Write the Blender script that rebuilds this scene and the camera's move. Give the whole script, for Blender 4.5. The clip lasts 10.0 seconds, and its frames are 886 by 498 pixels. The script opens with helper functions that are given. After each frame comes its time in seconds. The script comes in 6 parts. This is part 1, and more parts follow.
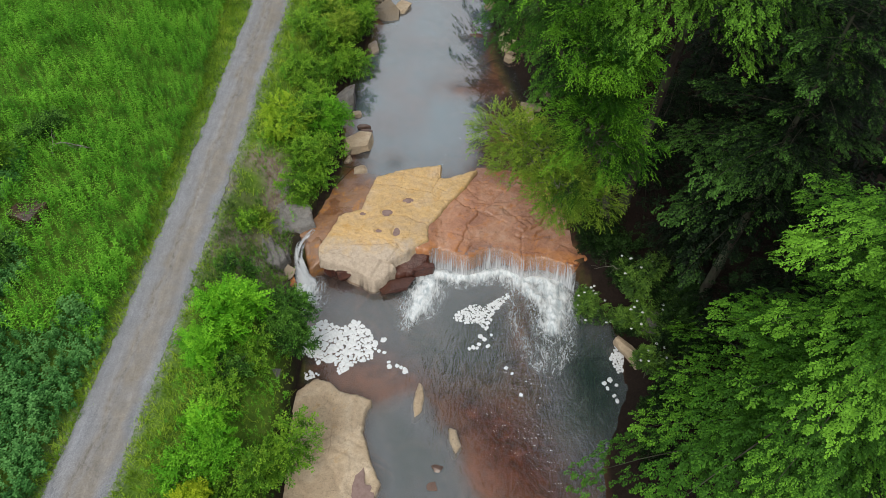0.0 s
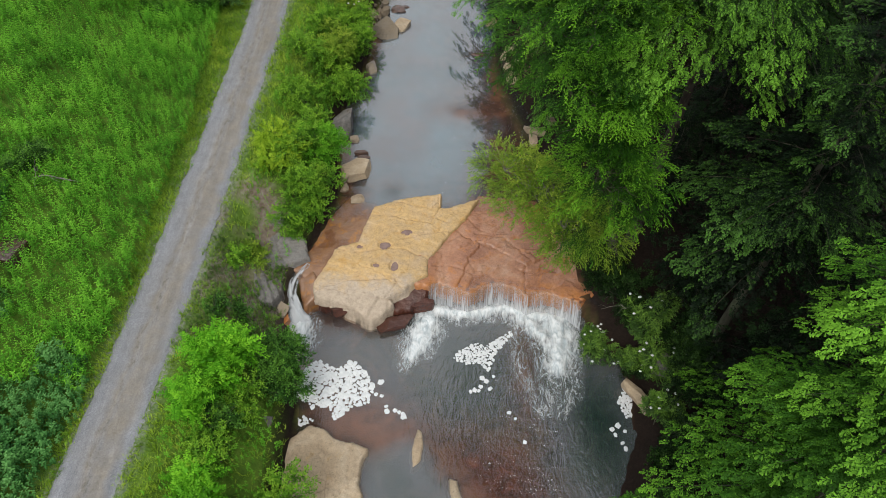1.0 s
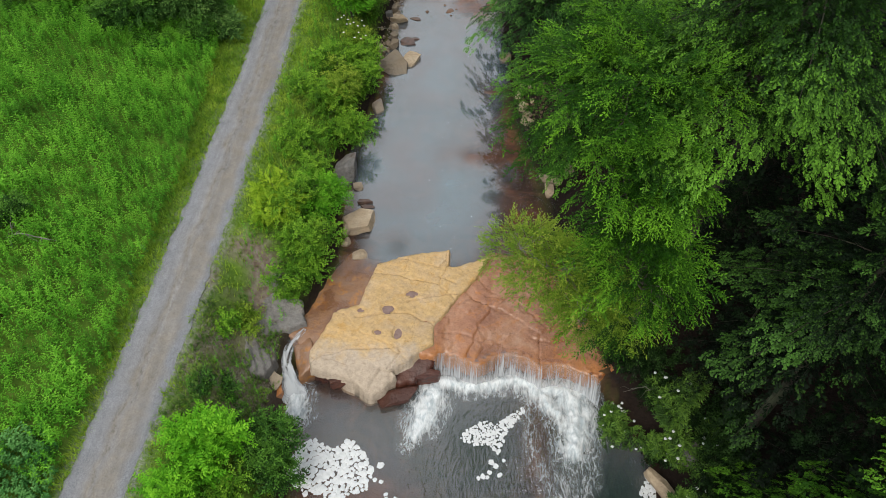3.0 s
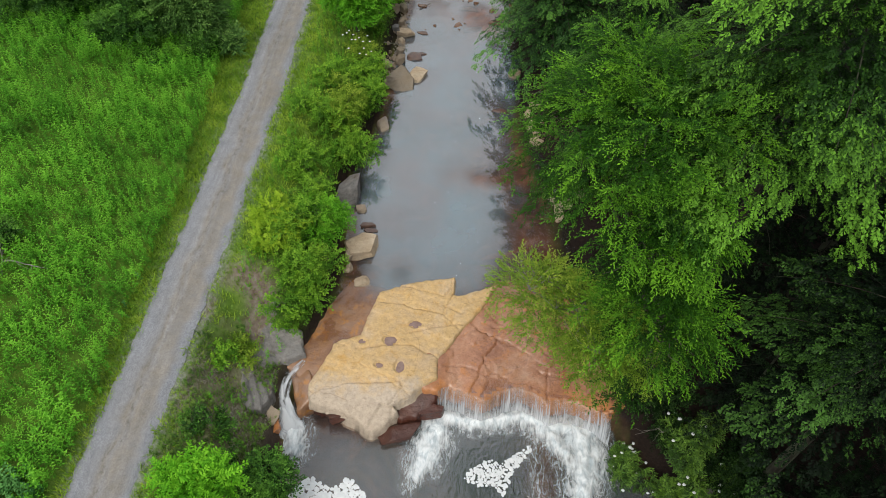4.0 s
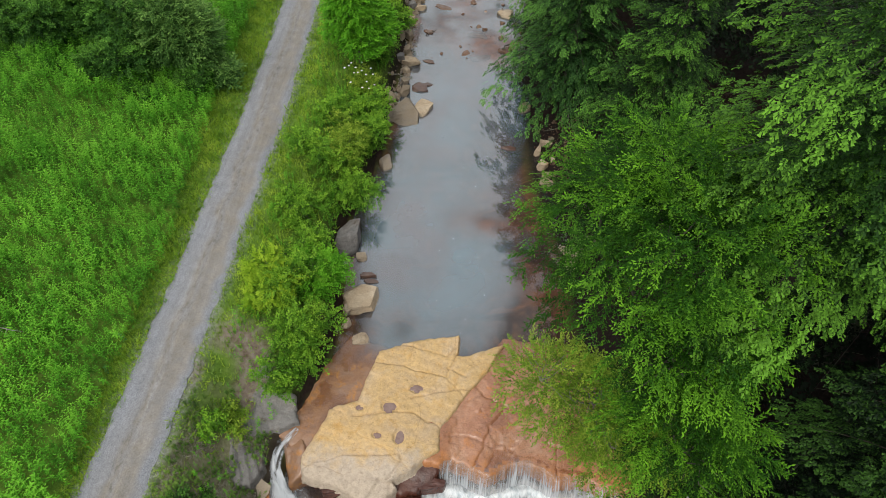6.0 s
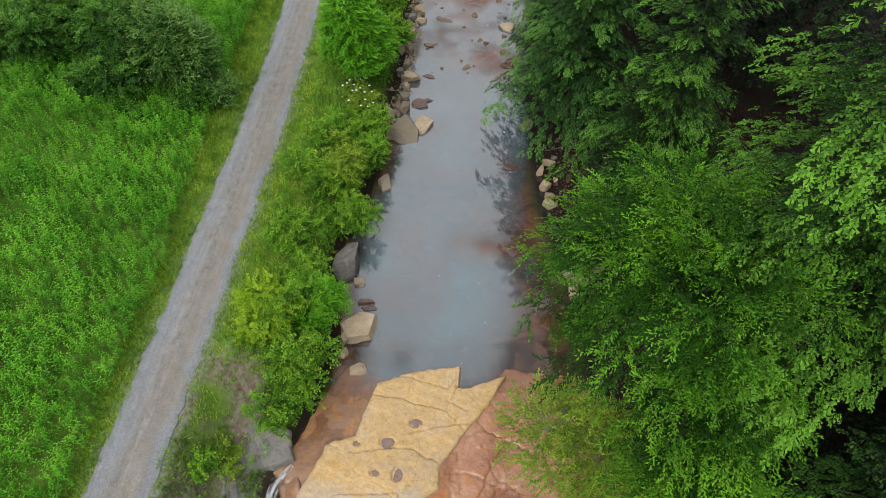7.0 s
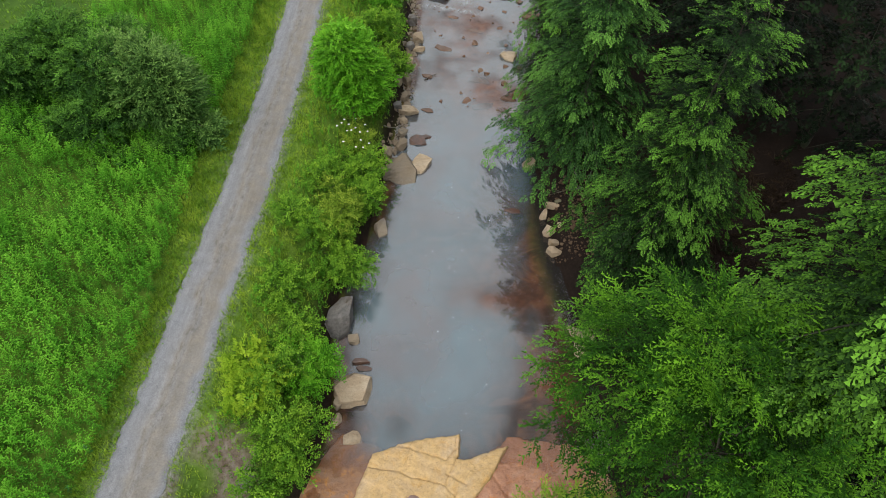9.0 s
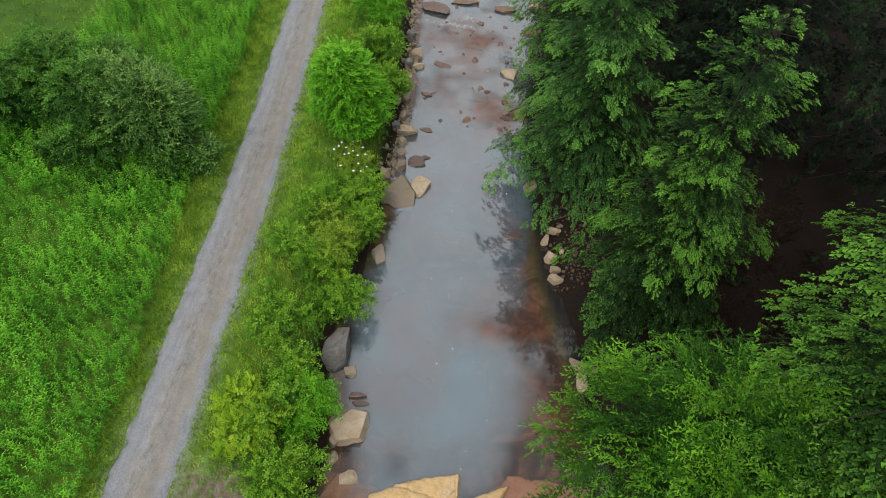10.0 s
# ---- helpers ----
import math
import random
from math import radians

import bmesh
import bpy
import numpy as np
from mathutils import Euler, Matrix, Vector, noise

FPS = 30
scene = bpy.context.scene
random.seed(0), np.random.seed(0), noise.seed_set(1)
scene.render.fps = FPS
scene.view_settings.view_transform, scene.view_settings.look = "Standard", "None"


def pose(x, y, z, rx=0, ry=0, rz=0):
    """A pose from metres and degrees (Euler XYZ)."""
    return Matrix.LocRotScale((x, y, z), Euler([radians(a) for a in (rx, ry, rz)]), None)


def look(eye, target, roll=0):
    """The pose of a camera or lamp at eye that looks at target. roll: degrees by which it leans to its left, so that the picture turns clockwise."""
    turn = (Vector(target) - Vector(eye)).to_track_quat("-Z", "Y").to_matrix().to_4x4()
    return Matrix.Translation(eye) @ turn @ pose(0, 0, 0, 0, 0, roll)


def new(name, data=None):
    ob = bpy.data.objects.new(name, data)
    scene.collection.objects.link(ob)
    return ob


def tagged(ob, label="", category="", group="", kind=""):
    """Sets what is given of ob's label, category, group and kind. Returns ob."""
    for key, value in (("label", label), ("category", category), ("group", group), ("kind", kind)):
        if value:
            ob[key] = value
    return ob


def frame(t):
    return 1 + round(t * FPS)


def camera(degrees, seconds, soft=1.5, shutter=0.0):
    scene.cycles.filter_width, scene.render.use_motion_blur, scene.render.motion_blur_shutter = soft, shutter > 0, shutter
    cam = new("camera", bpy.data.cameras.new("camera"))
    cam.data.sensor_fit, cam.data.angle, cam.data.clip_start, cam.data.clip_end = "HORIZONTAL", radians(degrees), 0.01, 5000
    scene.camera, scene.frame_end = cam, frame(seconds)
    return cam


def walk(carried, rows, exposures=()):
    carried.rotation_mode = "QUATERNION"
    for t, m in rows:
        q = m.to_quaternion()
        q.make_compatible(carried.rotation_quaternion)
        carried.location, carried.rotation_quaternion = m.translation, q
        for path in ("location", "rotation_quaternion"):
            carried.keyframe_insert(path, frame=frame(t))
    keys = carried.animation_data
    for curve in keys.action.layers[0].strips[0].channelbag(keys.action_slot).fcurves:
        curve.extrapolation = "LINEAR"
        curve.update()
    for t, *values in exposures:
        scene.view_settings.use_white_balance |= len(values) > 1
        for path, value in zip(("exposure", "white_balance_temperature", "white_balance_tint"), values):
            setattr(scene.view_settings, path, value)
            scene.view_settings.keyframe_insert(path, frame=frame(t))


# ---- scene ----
cam = camera(67.6, 10.0, soft=0.6)
PATH = [
    (0, (0.524, 0.953, 29.309), (0.557, 2.214, 27.756), 3.1),
    (0.5, (0.492, 2.231, 29.313), (0.525, 3.49, 27.76), 3.2),
    (1, (0.493, 3.456, 29.322), (0.525, 4.716, 27.77), 3.1),
    (1.5, (0.409, 4.6, 29.264), (0.424, 5.863, 27.713), 3.2),
    (2, (0.427, 5.72, 29.2), (0.438, 6.984, 27.65), 3.1),
    (2.5, (0.422, 6.752, 29.172), (0.433, 8.018, 27.624), 3.1),
    (4, (0.396, 9.622, 29.017), (0.383, 10.894, 27.474), 3.0),
    (4.5, (0.351, 10.563, 29.058), (0.335, 11.834, 27.514), 3.0),
    (5, (0.332, 11.493, 29.091), (0.312, 12.764, 27.547), 3.0),
    (5.5, (0.266, 12.379, 29.191), (0.241, 13.648, 27.645), 3.1),
    (7, (0.044, 14.992, 29.379), (0.019, 16.258, 27.831), 3.4),
    (7.5, (-0.098, 15.85, 29.484), (-0.118, 17.114, 27.934), 3.7),
    (8, (-0.182, 16.717, 29.631), (-0.2, 17.979, 28.08), 3.8),
    (8.5, (-0.228, 17.566, 29.714), (-0.247, 18.829, 28.163), 3.8),
    (9, (-0.246, 18.456, 29.863), (-0.265, 19.717, 28.311), 3.7),
    (9.5, (-0.348, 19.312, 29.997), (-0.364, 20.574, 28.445), 3.9),
    (10, (-0.482, 20.23, 30.175), (-0.493, 21.49, 28.622), 4.2),
]
walk(cam, [(t, look(eye, target, roll)) for t, eye, target, roll in PATH], [(0.0, 0.13), (2.5, 0.17), (5.5, 0.24), (10.0, 0.26)])


# ---------------------------------------------------------------- world and light
world = bpy.data.worlds.new("sky")
scene.world = world
world.use_nodes = True
wn = world.node_tree
sky = wn.nodes.new("ShaderNodeTexSky")
sky.sky_type = "NISHITA"
sky.sun_disc = False
sky.sun_elevation = radians(58)
sky.sun_rotation = radians(200)
sky.air_density, sky.dust_density, sky.ozone_density = 1.0, 4.0, 1.0
haze = wn.nodes.new("ShaderNodeMixRGB")
haze.inputs["Fac"].default_value = 0.65
haze.inputs["Color2"].default_value = (9.35, 9.4, 9.2, 1)
wn.links.new(sky.outputs["Color"], haze.inputs["Color1"])
background = wn.nodes["Background"]
background.inputs["Strength"].default_value = 0.128
wn.links.new(haze.outputs["Color"], background.inputs["Color"])

sun = new("sun", bpy.data.lights.new("sun", "SUN"))
sun.data.energy, sun.data.angle, sun.data.color = 1.4, radians(30), (1.0, 0.95, 0.86)
sun.matrix_world = look((-18, -40, 90), (0, 25, 0))


# ---------------------------------------------------------------- small tools
def vnoise(x, y, seed=0):
    """Smooth value noise in 0..1 over the plane."""
    x, y = np.asarray(x, float), np.asarray(y, float)
    xi, yi = np.floor(x), np.floor(y)
    fx, fy = x - xi, y - yi
    fx, fy = fx * fx * (3 - 2 * fx), fy * fy * (3 - 2 * fy)

    def cell(a, b):
        v = np.sin(a * 127.1 + b * 311.7 + seed * 74.7) * 43758.5453
        return v - np.floor(v)

    top = cell(xi, yi) * (1 - fx) + cell(xi + 1, yi) * fx
    low = cell(xi, yi + 1) * (1 - fx) + cell(xi + 1, yi + 1) * fx
    return top * (1 - fy) + low * fy


def fbm(x, y, seed=0, octaves=4):
    out, size, total = 0, 1.0, 0
    for n in range(octaves):
        out = out + size * vnoise(np.asarray(x) * 2**n, np.asarray(y) * 2**n, seed + n)
        total += size
        size *= 0.5
    return out / total


def smooth(a, b, x):
    t = np.clip((np.asarray(x, float) - a) / (b - a), 0, 1)
    return t * t * (3 - 2 * t)


def mesh_of(name, verts, faces, material, smooth_faces=False, attrs=None):
    """A mesh from arrays: faces is an (n, 3) or (n, 4) array, or a list of such arrays."""
    faces = [np.asarray(f, np.int64) for f in (faces if isinstance(faces, list) else [faces]) if len(f)]
    me = bpy.data.meshes.new(name)
    verts = np.asarray(verts, np.float32)
    loops = np.concatenate([f.ravel() for f in faces])
    sizes = np.concatenate([np.full(len(f), f.shape[1]) for f in faces])
    me.vertices.add(len(verts))
    me.vertices.foreach_set("co", verts.ravel())
    me.loops.add(len(loops))
    me.loops.foreach_set("vertex_index", loops.astype(np.int32))
    me.polygons.add(len(sizes))
    me.polygons.foreach_set("loop_start", np.r_[0, np.cumsum(sizes)[:-1]].astype(np.int32))
    me.polygons.foreach_set("use_smooth", np.full(len(sizes), bool(smooth_faces)))
    for key, values in (attrs or {}).items():
        me.attributes.new(key, "FLOAT", "POINT").data.foreach_set("value", np.asarray(values, np.float32))
    me.materials.append(material)
    me.update(calc_edges=True)
    return me


def part(name, me, parent, label=""):
    """One mesh as a part of a thing."""
    ob = new(name, me)
    ob.parent = parent
    return tagged(ob, label=label)


def thing(name, place, label, category, group="", kind="", turn=0.0):
    """An empty at the base of a thing that has parts."""
    ob = new(name)
    ob.matrix_basis = pose(*place, 0, 0, turn)
    return tagged(ob, label, category, group, kind)


def solid(name, me, place, label, category, group="", kind="", turn=0.0):
    """A thing that is one mesh."""
    ob = new(name, me)
    ob.matrix_basis = pose(*place, 0, 0, turn)
    return tagged(ob, label, category, group, kind)


def join(*pieces):
    """Several (verts, faces) as one; faces of one width."""
    verts, faces, at = [], [], 0
    for v, f in pieces:
        verts.append(v)
        faces.append(np.asarray(f) + at)
        at += len(v)
    return np.concatenate(verts), np.concatenate(faces)


def scatter(template, mats, places, scales):
    """Copies of one (verts, faces) turned by mats (n, 3, 3), scaled and moved, as one (verts, faces)."""
    v, f = template
    n = len(places)
    out = np.einsum("nij,kj->nki", mats, v) * np.asarray(scales)[:, None, None] + np.asarray(places)[:, None]
    faces = f[None] + (np.arange(n) * len(v))[:, None, None]
    return out.reshape(-1, 3), faces.reshape(-1, f.shape[1])


def frames_along(ways, rng, roll=0.4):
    """Turns that take +x to each way, with z as far up as may be, rolled a little."""
    x = ways / np.linalg.norm(ways, axis=1, keepdims=True)
    up = np.zeros_like(x)
    up[:, 2] = 1
    up[np.abs(x[:, 2]) > 0.97] = (0.3, 0.9, 0)
    y = np.cross(up, x)
    y /= np.linalg.norm(y, axis=1, keepdims=True)
    z = np.cross(x, y)
    a = rng.normal(0, roll, len(x))[:, None]
    y, z = y * np.cos(a) + z * np.sin(a), z * np.cos(a) - y * np.sin(a)
    return np.stack([x, y, z], 2)


def turned(rng, n, lean=0.2):
    """Upright turns at random, leaning a little."""
    a = rng.uniform(0, 2 * np.pi, n)
    c, s, o = np.cos(a), np.sin(a), np.zeros(n)
    spin = np.stack([np.stack([c, -s, o], 1), np.stack([s, c, o], 1), np.stack([o, o, o + 1], 1)], 1)
    lx, ly = rng.normal(0, lean, n), rng.normal(0, lean, n)
    tip = np.stack([np.stack([o + 1, o, lx], 1), np.stack([o, o + 1, ly], 1), np.stack([-lx, -ly, o + 1], 1)], 1)
    return tip @ spin


def tube(points, radii, sides=7):
    """A tapered tube along points, as (verts, quads)."""
    p = np.asarray(points, float)
    d = np.gradient(p, axis=0)
    d /= np.linalg.norm(d, axis=1, keepdims=True)
    ref = np.where(np.abs(d[:, 2:3]) > 0.9, (1.0, 0, 0), (0, 0, 1.0))
    a = np.cross(d, ref)
    a /= np.linalg.norm(a, axis=1, keepdims=True)
    b = np.cross(d, a)
    w = np.linspace(0, 2 * np.pi, sides, endpoint=False)
    ring = np.cos(w)[None, :, None] * a[:, None] + np.sin(w)[None, :, None] * b[:, None]
    v = (p[:, None] + ring * np.asarray(radii)[:, None, None]).reshape(-1, 3)
    i, k = np.meshgrid(np.arange(len(p) - 1), np.arange(sides), indexing="ij")
    j = (k + 1) % sides
    f = np.stack([i * sides + k, i * sides + j, (i + 1) * sides + j, (i + 1) * sides + k], -1).reshape(-1, 4)
    return v, f


# ---------------------------------------------------------------- materials
class Nodes:
    """A material's node tree, with short calls."""

    def __init__(self, name):
        self.material = bpy.data.materials.new(name)
        self.material.use_nodes = True
        self.tree = self.material.node_tree
        self.tree.nodes.clear()
        self.out = self.add("ShaderNodeOutputMaterial")

    def add(self, kind, inputs=None, operation="", blend="", clamp=False, feature="", attribute=""):
        node = self.tree.nodes.new(kind)
        if operation:
            node.operation, node.use_clamp = operation, clamp
        if blend:
            node.blend_type = blend
        if feature:
            node.feature = feature
        if attribute:
            node.attribute_name = attribute
        for key, value in (inputs or {}).items():
            self.set(node.inputs[key], value)
        return node

    def set(self, socket, value):
        if isinstance(value, bpy.types.NodeSocket):
            self.tree.links.new(value, socket)
        elif isinstance(value, tuple) and len(value) == 3 and socket.type == "RGBA":
            socket.default_value = (*value, 1)
        else:
            socket.default_value = value

    def place(self, scale=(1, 1, 1), world_space=True):
        src = self.add("ShaderNodeNewGeometry").outputs["Position"] if world_space else self.add("ShaderNodeTexCoord").outputs["Object"]
        return self.add("ShaderNodeMapping", {"Vector": src, "Scale": scale}).outputs["Vector"]

    def noise(self, scale, detail=4.0, rough=0.55, at=None, distort=0.0):
        return self.add("ShaderNodeTexNoise", {"Vector": at or self.place(), "Scale": scale, "Detail": detail, "Roughness": rough, "Distortion": distort}).outputs["Fac"]

    def ramp(self, fac, *stops):
        node = self.add("ShaderNodeValToRGB", {"Fac": fac})
        while len(node.color_ramp.elements) < len(stops):
            node.color_ramp.elements.new(0.5)
        for el, (at, colour) in zip(node.color_ramp.elements, stops):
            el.position = at
            el.color = (*colour, 1) if isinstance(colour, tuple) else (colour, colour, colour, 1)
        return node.outputs["Color"]

    def mix(self, fac, a, b, mode="MIX"):
        return self.add("ShaderNodeMixRGB", {"Fac": fac, "Color1": a, "Color2": b}, blend=mode).outputs["Color"]

    def maths(self, op, a, b=0.0, clamp=False):
        return self.add("ShaderNodeMath", {0: a, 1: b}, operation=op, clamp=clamp).outputs[0]

    def attr(self, name):
        return self.add("ShaderNodeAttribute", attribute=name).outputs["Fac"]

    def island(self):
        return self.add("ShaderNodeNewGeometry").outputs["Random Per Island"]

    def bump(self, height, strength=0.5, distance=0.05, normal=None):
        ins = {"Height": height, "Strength": strength, "Distance": distance}
        if normal:
            ins["Normal"] = normal
        return self.add("ShaderNodeBump", ins).outputs["Normal"]

    def shade(self, colour, rough=0.8, normal=None, spec=0.3, coat=0.0, **more):
        ins = {"Base Color": colour, "Roughness": rough, "Specular IOR Level": spec, "Coat Weight": coat, "Coat Roughness": 0.12}
        ins.update(more)
        if normal:
            ins["Normal"] = normal
        return self.add("ShaderNodeBsdfPrincipled", ins).outputs["BSDF"]

    def done(self, shader):
        self.tree.links.new(shader, self.out.inputs["Surface"])
        return self.material


def leaf_material(name, dark, mid, bright, patch=0.5, gloss=0.12, glow=0.2):
    """Leaves: varied leaf by leaf, spray by spray and over larger patches; the tone also carries painted light and
    shade.
    """
    m = Nodes(name)
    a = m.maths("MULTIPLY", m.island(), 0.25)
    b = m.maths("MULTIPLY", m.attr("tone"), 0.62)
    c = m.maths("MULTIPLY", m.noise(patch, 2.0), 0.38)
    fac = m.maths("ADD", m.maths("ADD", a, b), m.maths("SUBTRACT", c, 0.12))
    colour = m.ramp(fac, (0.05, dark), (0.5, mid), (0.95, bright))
    body = m.shade(colour, 0.6, spec=gloss)
    thin = m.add("ShaderNodeBsdfTranslucent", {"Color": m.mix(0.5, colour, (0.25, 0.5, 0.05), "MIX")}).outputs[0]
    return m.done(m.add("ShaderNodeMixShader", {0: glow, 1: body, 2: thin}).outputs[0])


LEAF_BROAD = leaf_material("leaf_broad", (0.002, 0.0095, 0.001), (0.0165, 0.074, 0.003), (0.15, 0.365, 0.018), glow=0.1)
LEAF_YELLOW = leaf_material("leaf_yellow", (0.035, 0.085, 0.006), (0.14, 0.25, 0.02), (0.33, 0.44, 0.05))
LEAF_YELLOW_BRIGHT = leaf_material("leaf_yellow_bright", (0.06, 0.14, 0.008), (0.17, 0.31, 0.014), (0.32, 0.46, 0.03))
LEAF_GOLD = leaf_material("leaf_gold", (0.1, 0.18, 0.008), (0.26, 0.38, 0.012), (0.45, 0.54, 0.03))
LEAF_HEMLOCK = leaf_material("leaf_hemlock", (0.0026, 0.01, 0.0028), (0.0175, 0.06, 0.0115), (0.13, 0.31, 0.043), 0.3, glow=0.02)
# Near-black needles; the shade inside the wood is put into the colour.
LEAF_HEMLOCK_DEEP_SHADE = leaf_material("leaf_hemlock_deep_shade", (0.0007, 0.0025, 0.001), (0.0022, 0.0075, 0.0024), (0.016, 0.044, 0.01), 0.3, glow=0.01)
LEAF_HEMLOCK_GREEN = leaf_material("leaf_hemlock_green", (0.0012, 0.0045, 0.0014), (0.0095, 0.035, 0.0056), (0.14, 0.345, 0.035), 0.3, glow=0.03)
LEAF_HEMLOCK_NEW = leaf_material("leaf_hemlock_new", (0.005, 0.02, 0.002), (0.032, 0.112, 0.008), (0.17, 0.4, 0.03), 0.3, glow=0.06)
# Dark copy for one tree, its shade put into the colour.
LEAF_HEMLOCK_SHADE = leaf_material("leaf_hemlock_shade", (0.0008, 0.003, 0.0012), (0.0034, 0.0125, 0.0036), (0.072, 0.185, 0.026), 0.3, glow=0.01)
LEAF_HEMLOCK_PALE = leaf_material("leaf_hemlock_pale", (0.0012, 0.0045, 0.0012), (0.012, 0.045, 0.0045), (0.15, 0.36, 0.03), 0.3, glow=0.05)
# Nearly black leaves: shade under the hemlocks is put into their colour.
LEAF_UNDER_SHADE = leaf_material("leaf_undergrowth_shade", (0.0012, 0.0045, 0.0012), (0.006, 0.02, 0.0045), (0.04, 0.095, 0.018), 0.9, glow=0.03)
LEAF_BUSH = leaf_material("leaf_bush", (0.009, 0.035, 0.004), (0.08, 0.212, 0.014), (0.25, 0.45, 0.034), 0.9, glow=0.12)
LEAF_SUMAC = leaf_material("leaf_sumac", (0.03, 0.13, 0.006), (0.09, 0.32, 0.012), (0.23, 0.54, 0.028))
LEAF_MAPLE = leaf_material("leaf_maple", (0.025, 0.1, 0.006), (0.08, 0.28, 0.012), (0.2, 0.48, 0.03))
LEAF_WILLOW = leaf_material("leaf_willow", (0.006, 0.022, 0.005), (0.045, 0.118, 0.022), (0.19, 0.345, 0.075), glow=0.07)
LEAF_DARK = leaf_material("leaf_dark_shrub", (0.003, 0.014, 0.003), (0.024, 0.082, 0.011), (0.125, 0.3, 0.036), 0.9, glow=0.05)
LEAF_RHODO = leaf_material("leaf_rhododendron", (0.006, 0.02, 0.003), (0.035, 0.095, 0.01), (0.15, 0.29, 0.03), gloss=0.35, glow=0.06)
LEAF_HERB = leaf_material("leaf_herb", (0.012, 0.05, 0.005), (0.088, 0.31, 0.018), (0.21, 0.51, 0.04), 0.22)
LEAF_VERGE = leaf_material("leaf_verge", (0.03, 0.085, 0.008), (0.12, 0.27, 0.02), (0.27, 0.45, 0.05), 0.4)
LEAF_SCRUB = leaf_material("leaf_scrub", (0.02, 0.05, 0.01), (0.075, 0.15, 0.025), (0.2, 0.31, 0.06), 0.6)
LEAF_NETTLE = leaf_material("leaf_nettle", (0.011, 0.045, 0.011), (0.046, 0.165, 0.036), (0.15, 0.36, 0.1), 0.3)
GRASS = leaf_material("grass_blade", (0.08, 0.165, 0.014), (0.225, 0.375, 0.03), (0.41, 0.535, 0.07), 0.6)
DEAD = leaf_material("dead_stalk", (0.15, 0.135, 0.115), (0.29, 0.26, 0.225), (0.45, 0.415, 0.36), 0.6, 0.1, 0.05)


def make_bark(name, a, b):
    m = Nodes(name)
    at = m.place((1, 1, 0.25))
    n = m.noise(9.0, 5.0, at=at)
    colour = m.mix(m.ramp(m.noise(0.8), (0.4, 0.0), (0.7, 1.0)), m.ramp(n, (0.3, a), (0.7, b)), (0.07, 0.085, 0.05))
    return m.done(m.shade(colour, 0.9, m.bump(n, 0.8, 0.03)))


BARK = make_bark("bark_dark", (0.03, 0.024, 0.02), (0.11, 0.09, 0.075))
# Hemlock bark with the wood's shade put into its colour.
BARK_SHADE = make_bark("bark_hemlock_shade", (0.012, 0.009, 0.008), (0.042, 0.032, 0.027))
BARK_GREY = make_bark("bark_grey", (0.11, 0.1, 0.09), (0.3, 0.28, 0.25))
DRIFTWOOD = make_bark("driftwood", (0.2, 0.16, 0.11), (0.4, 0.34, 0.25))


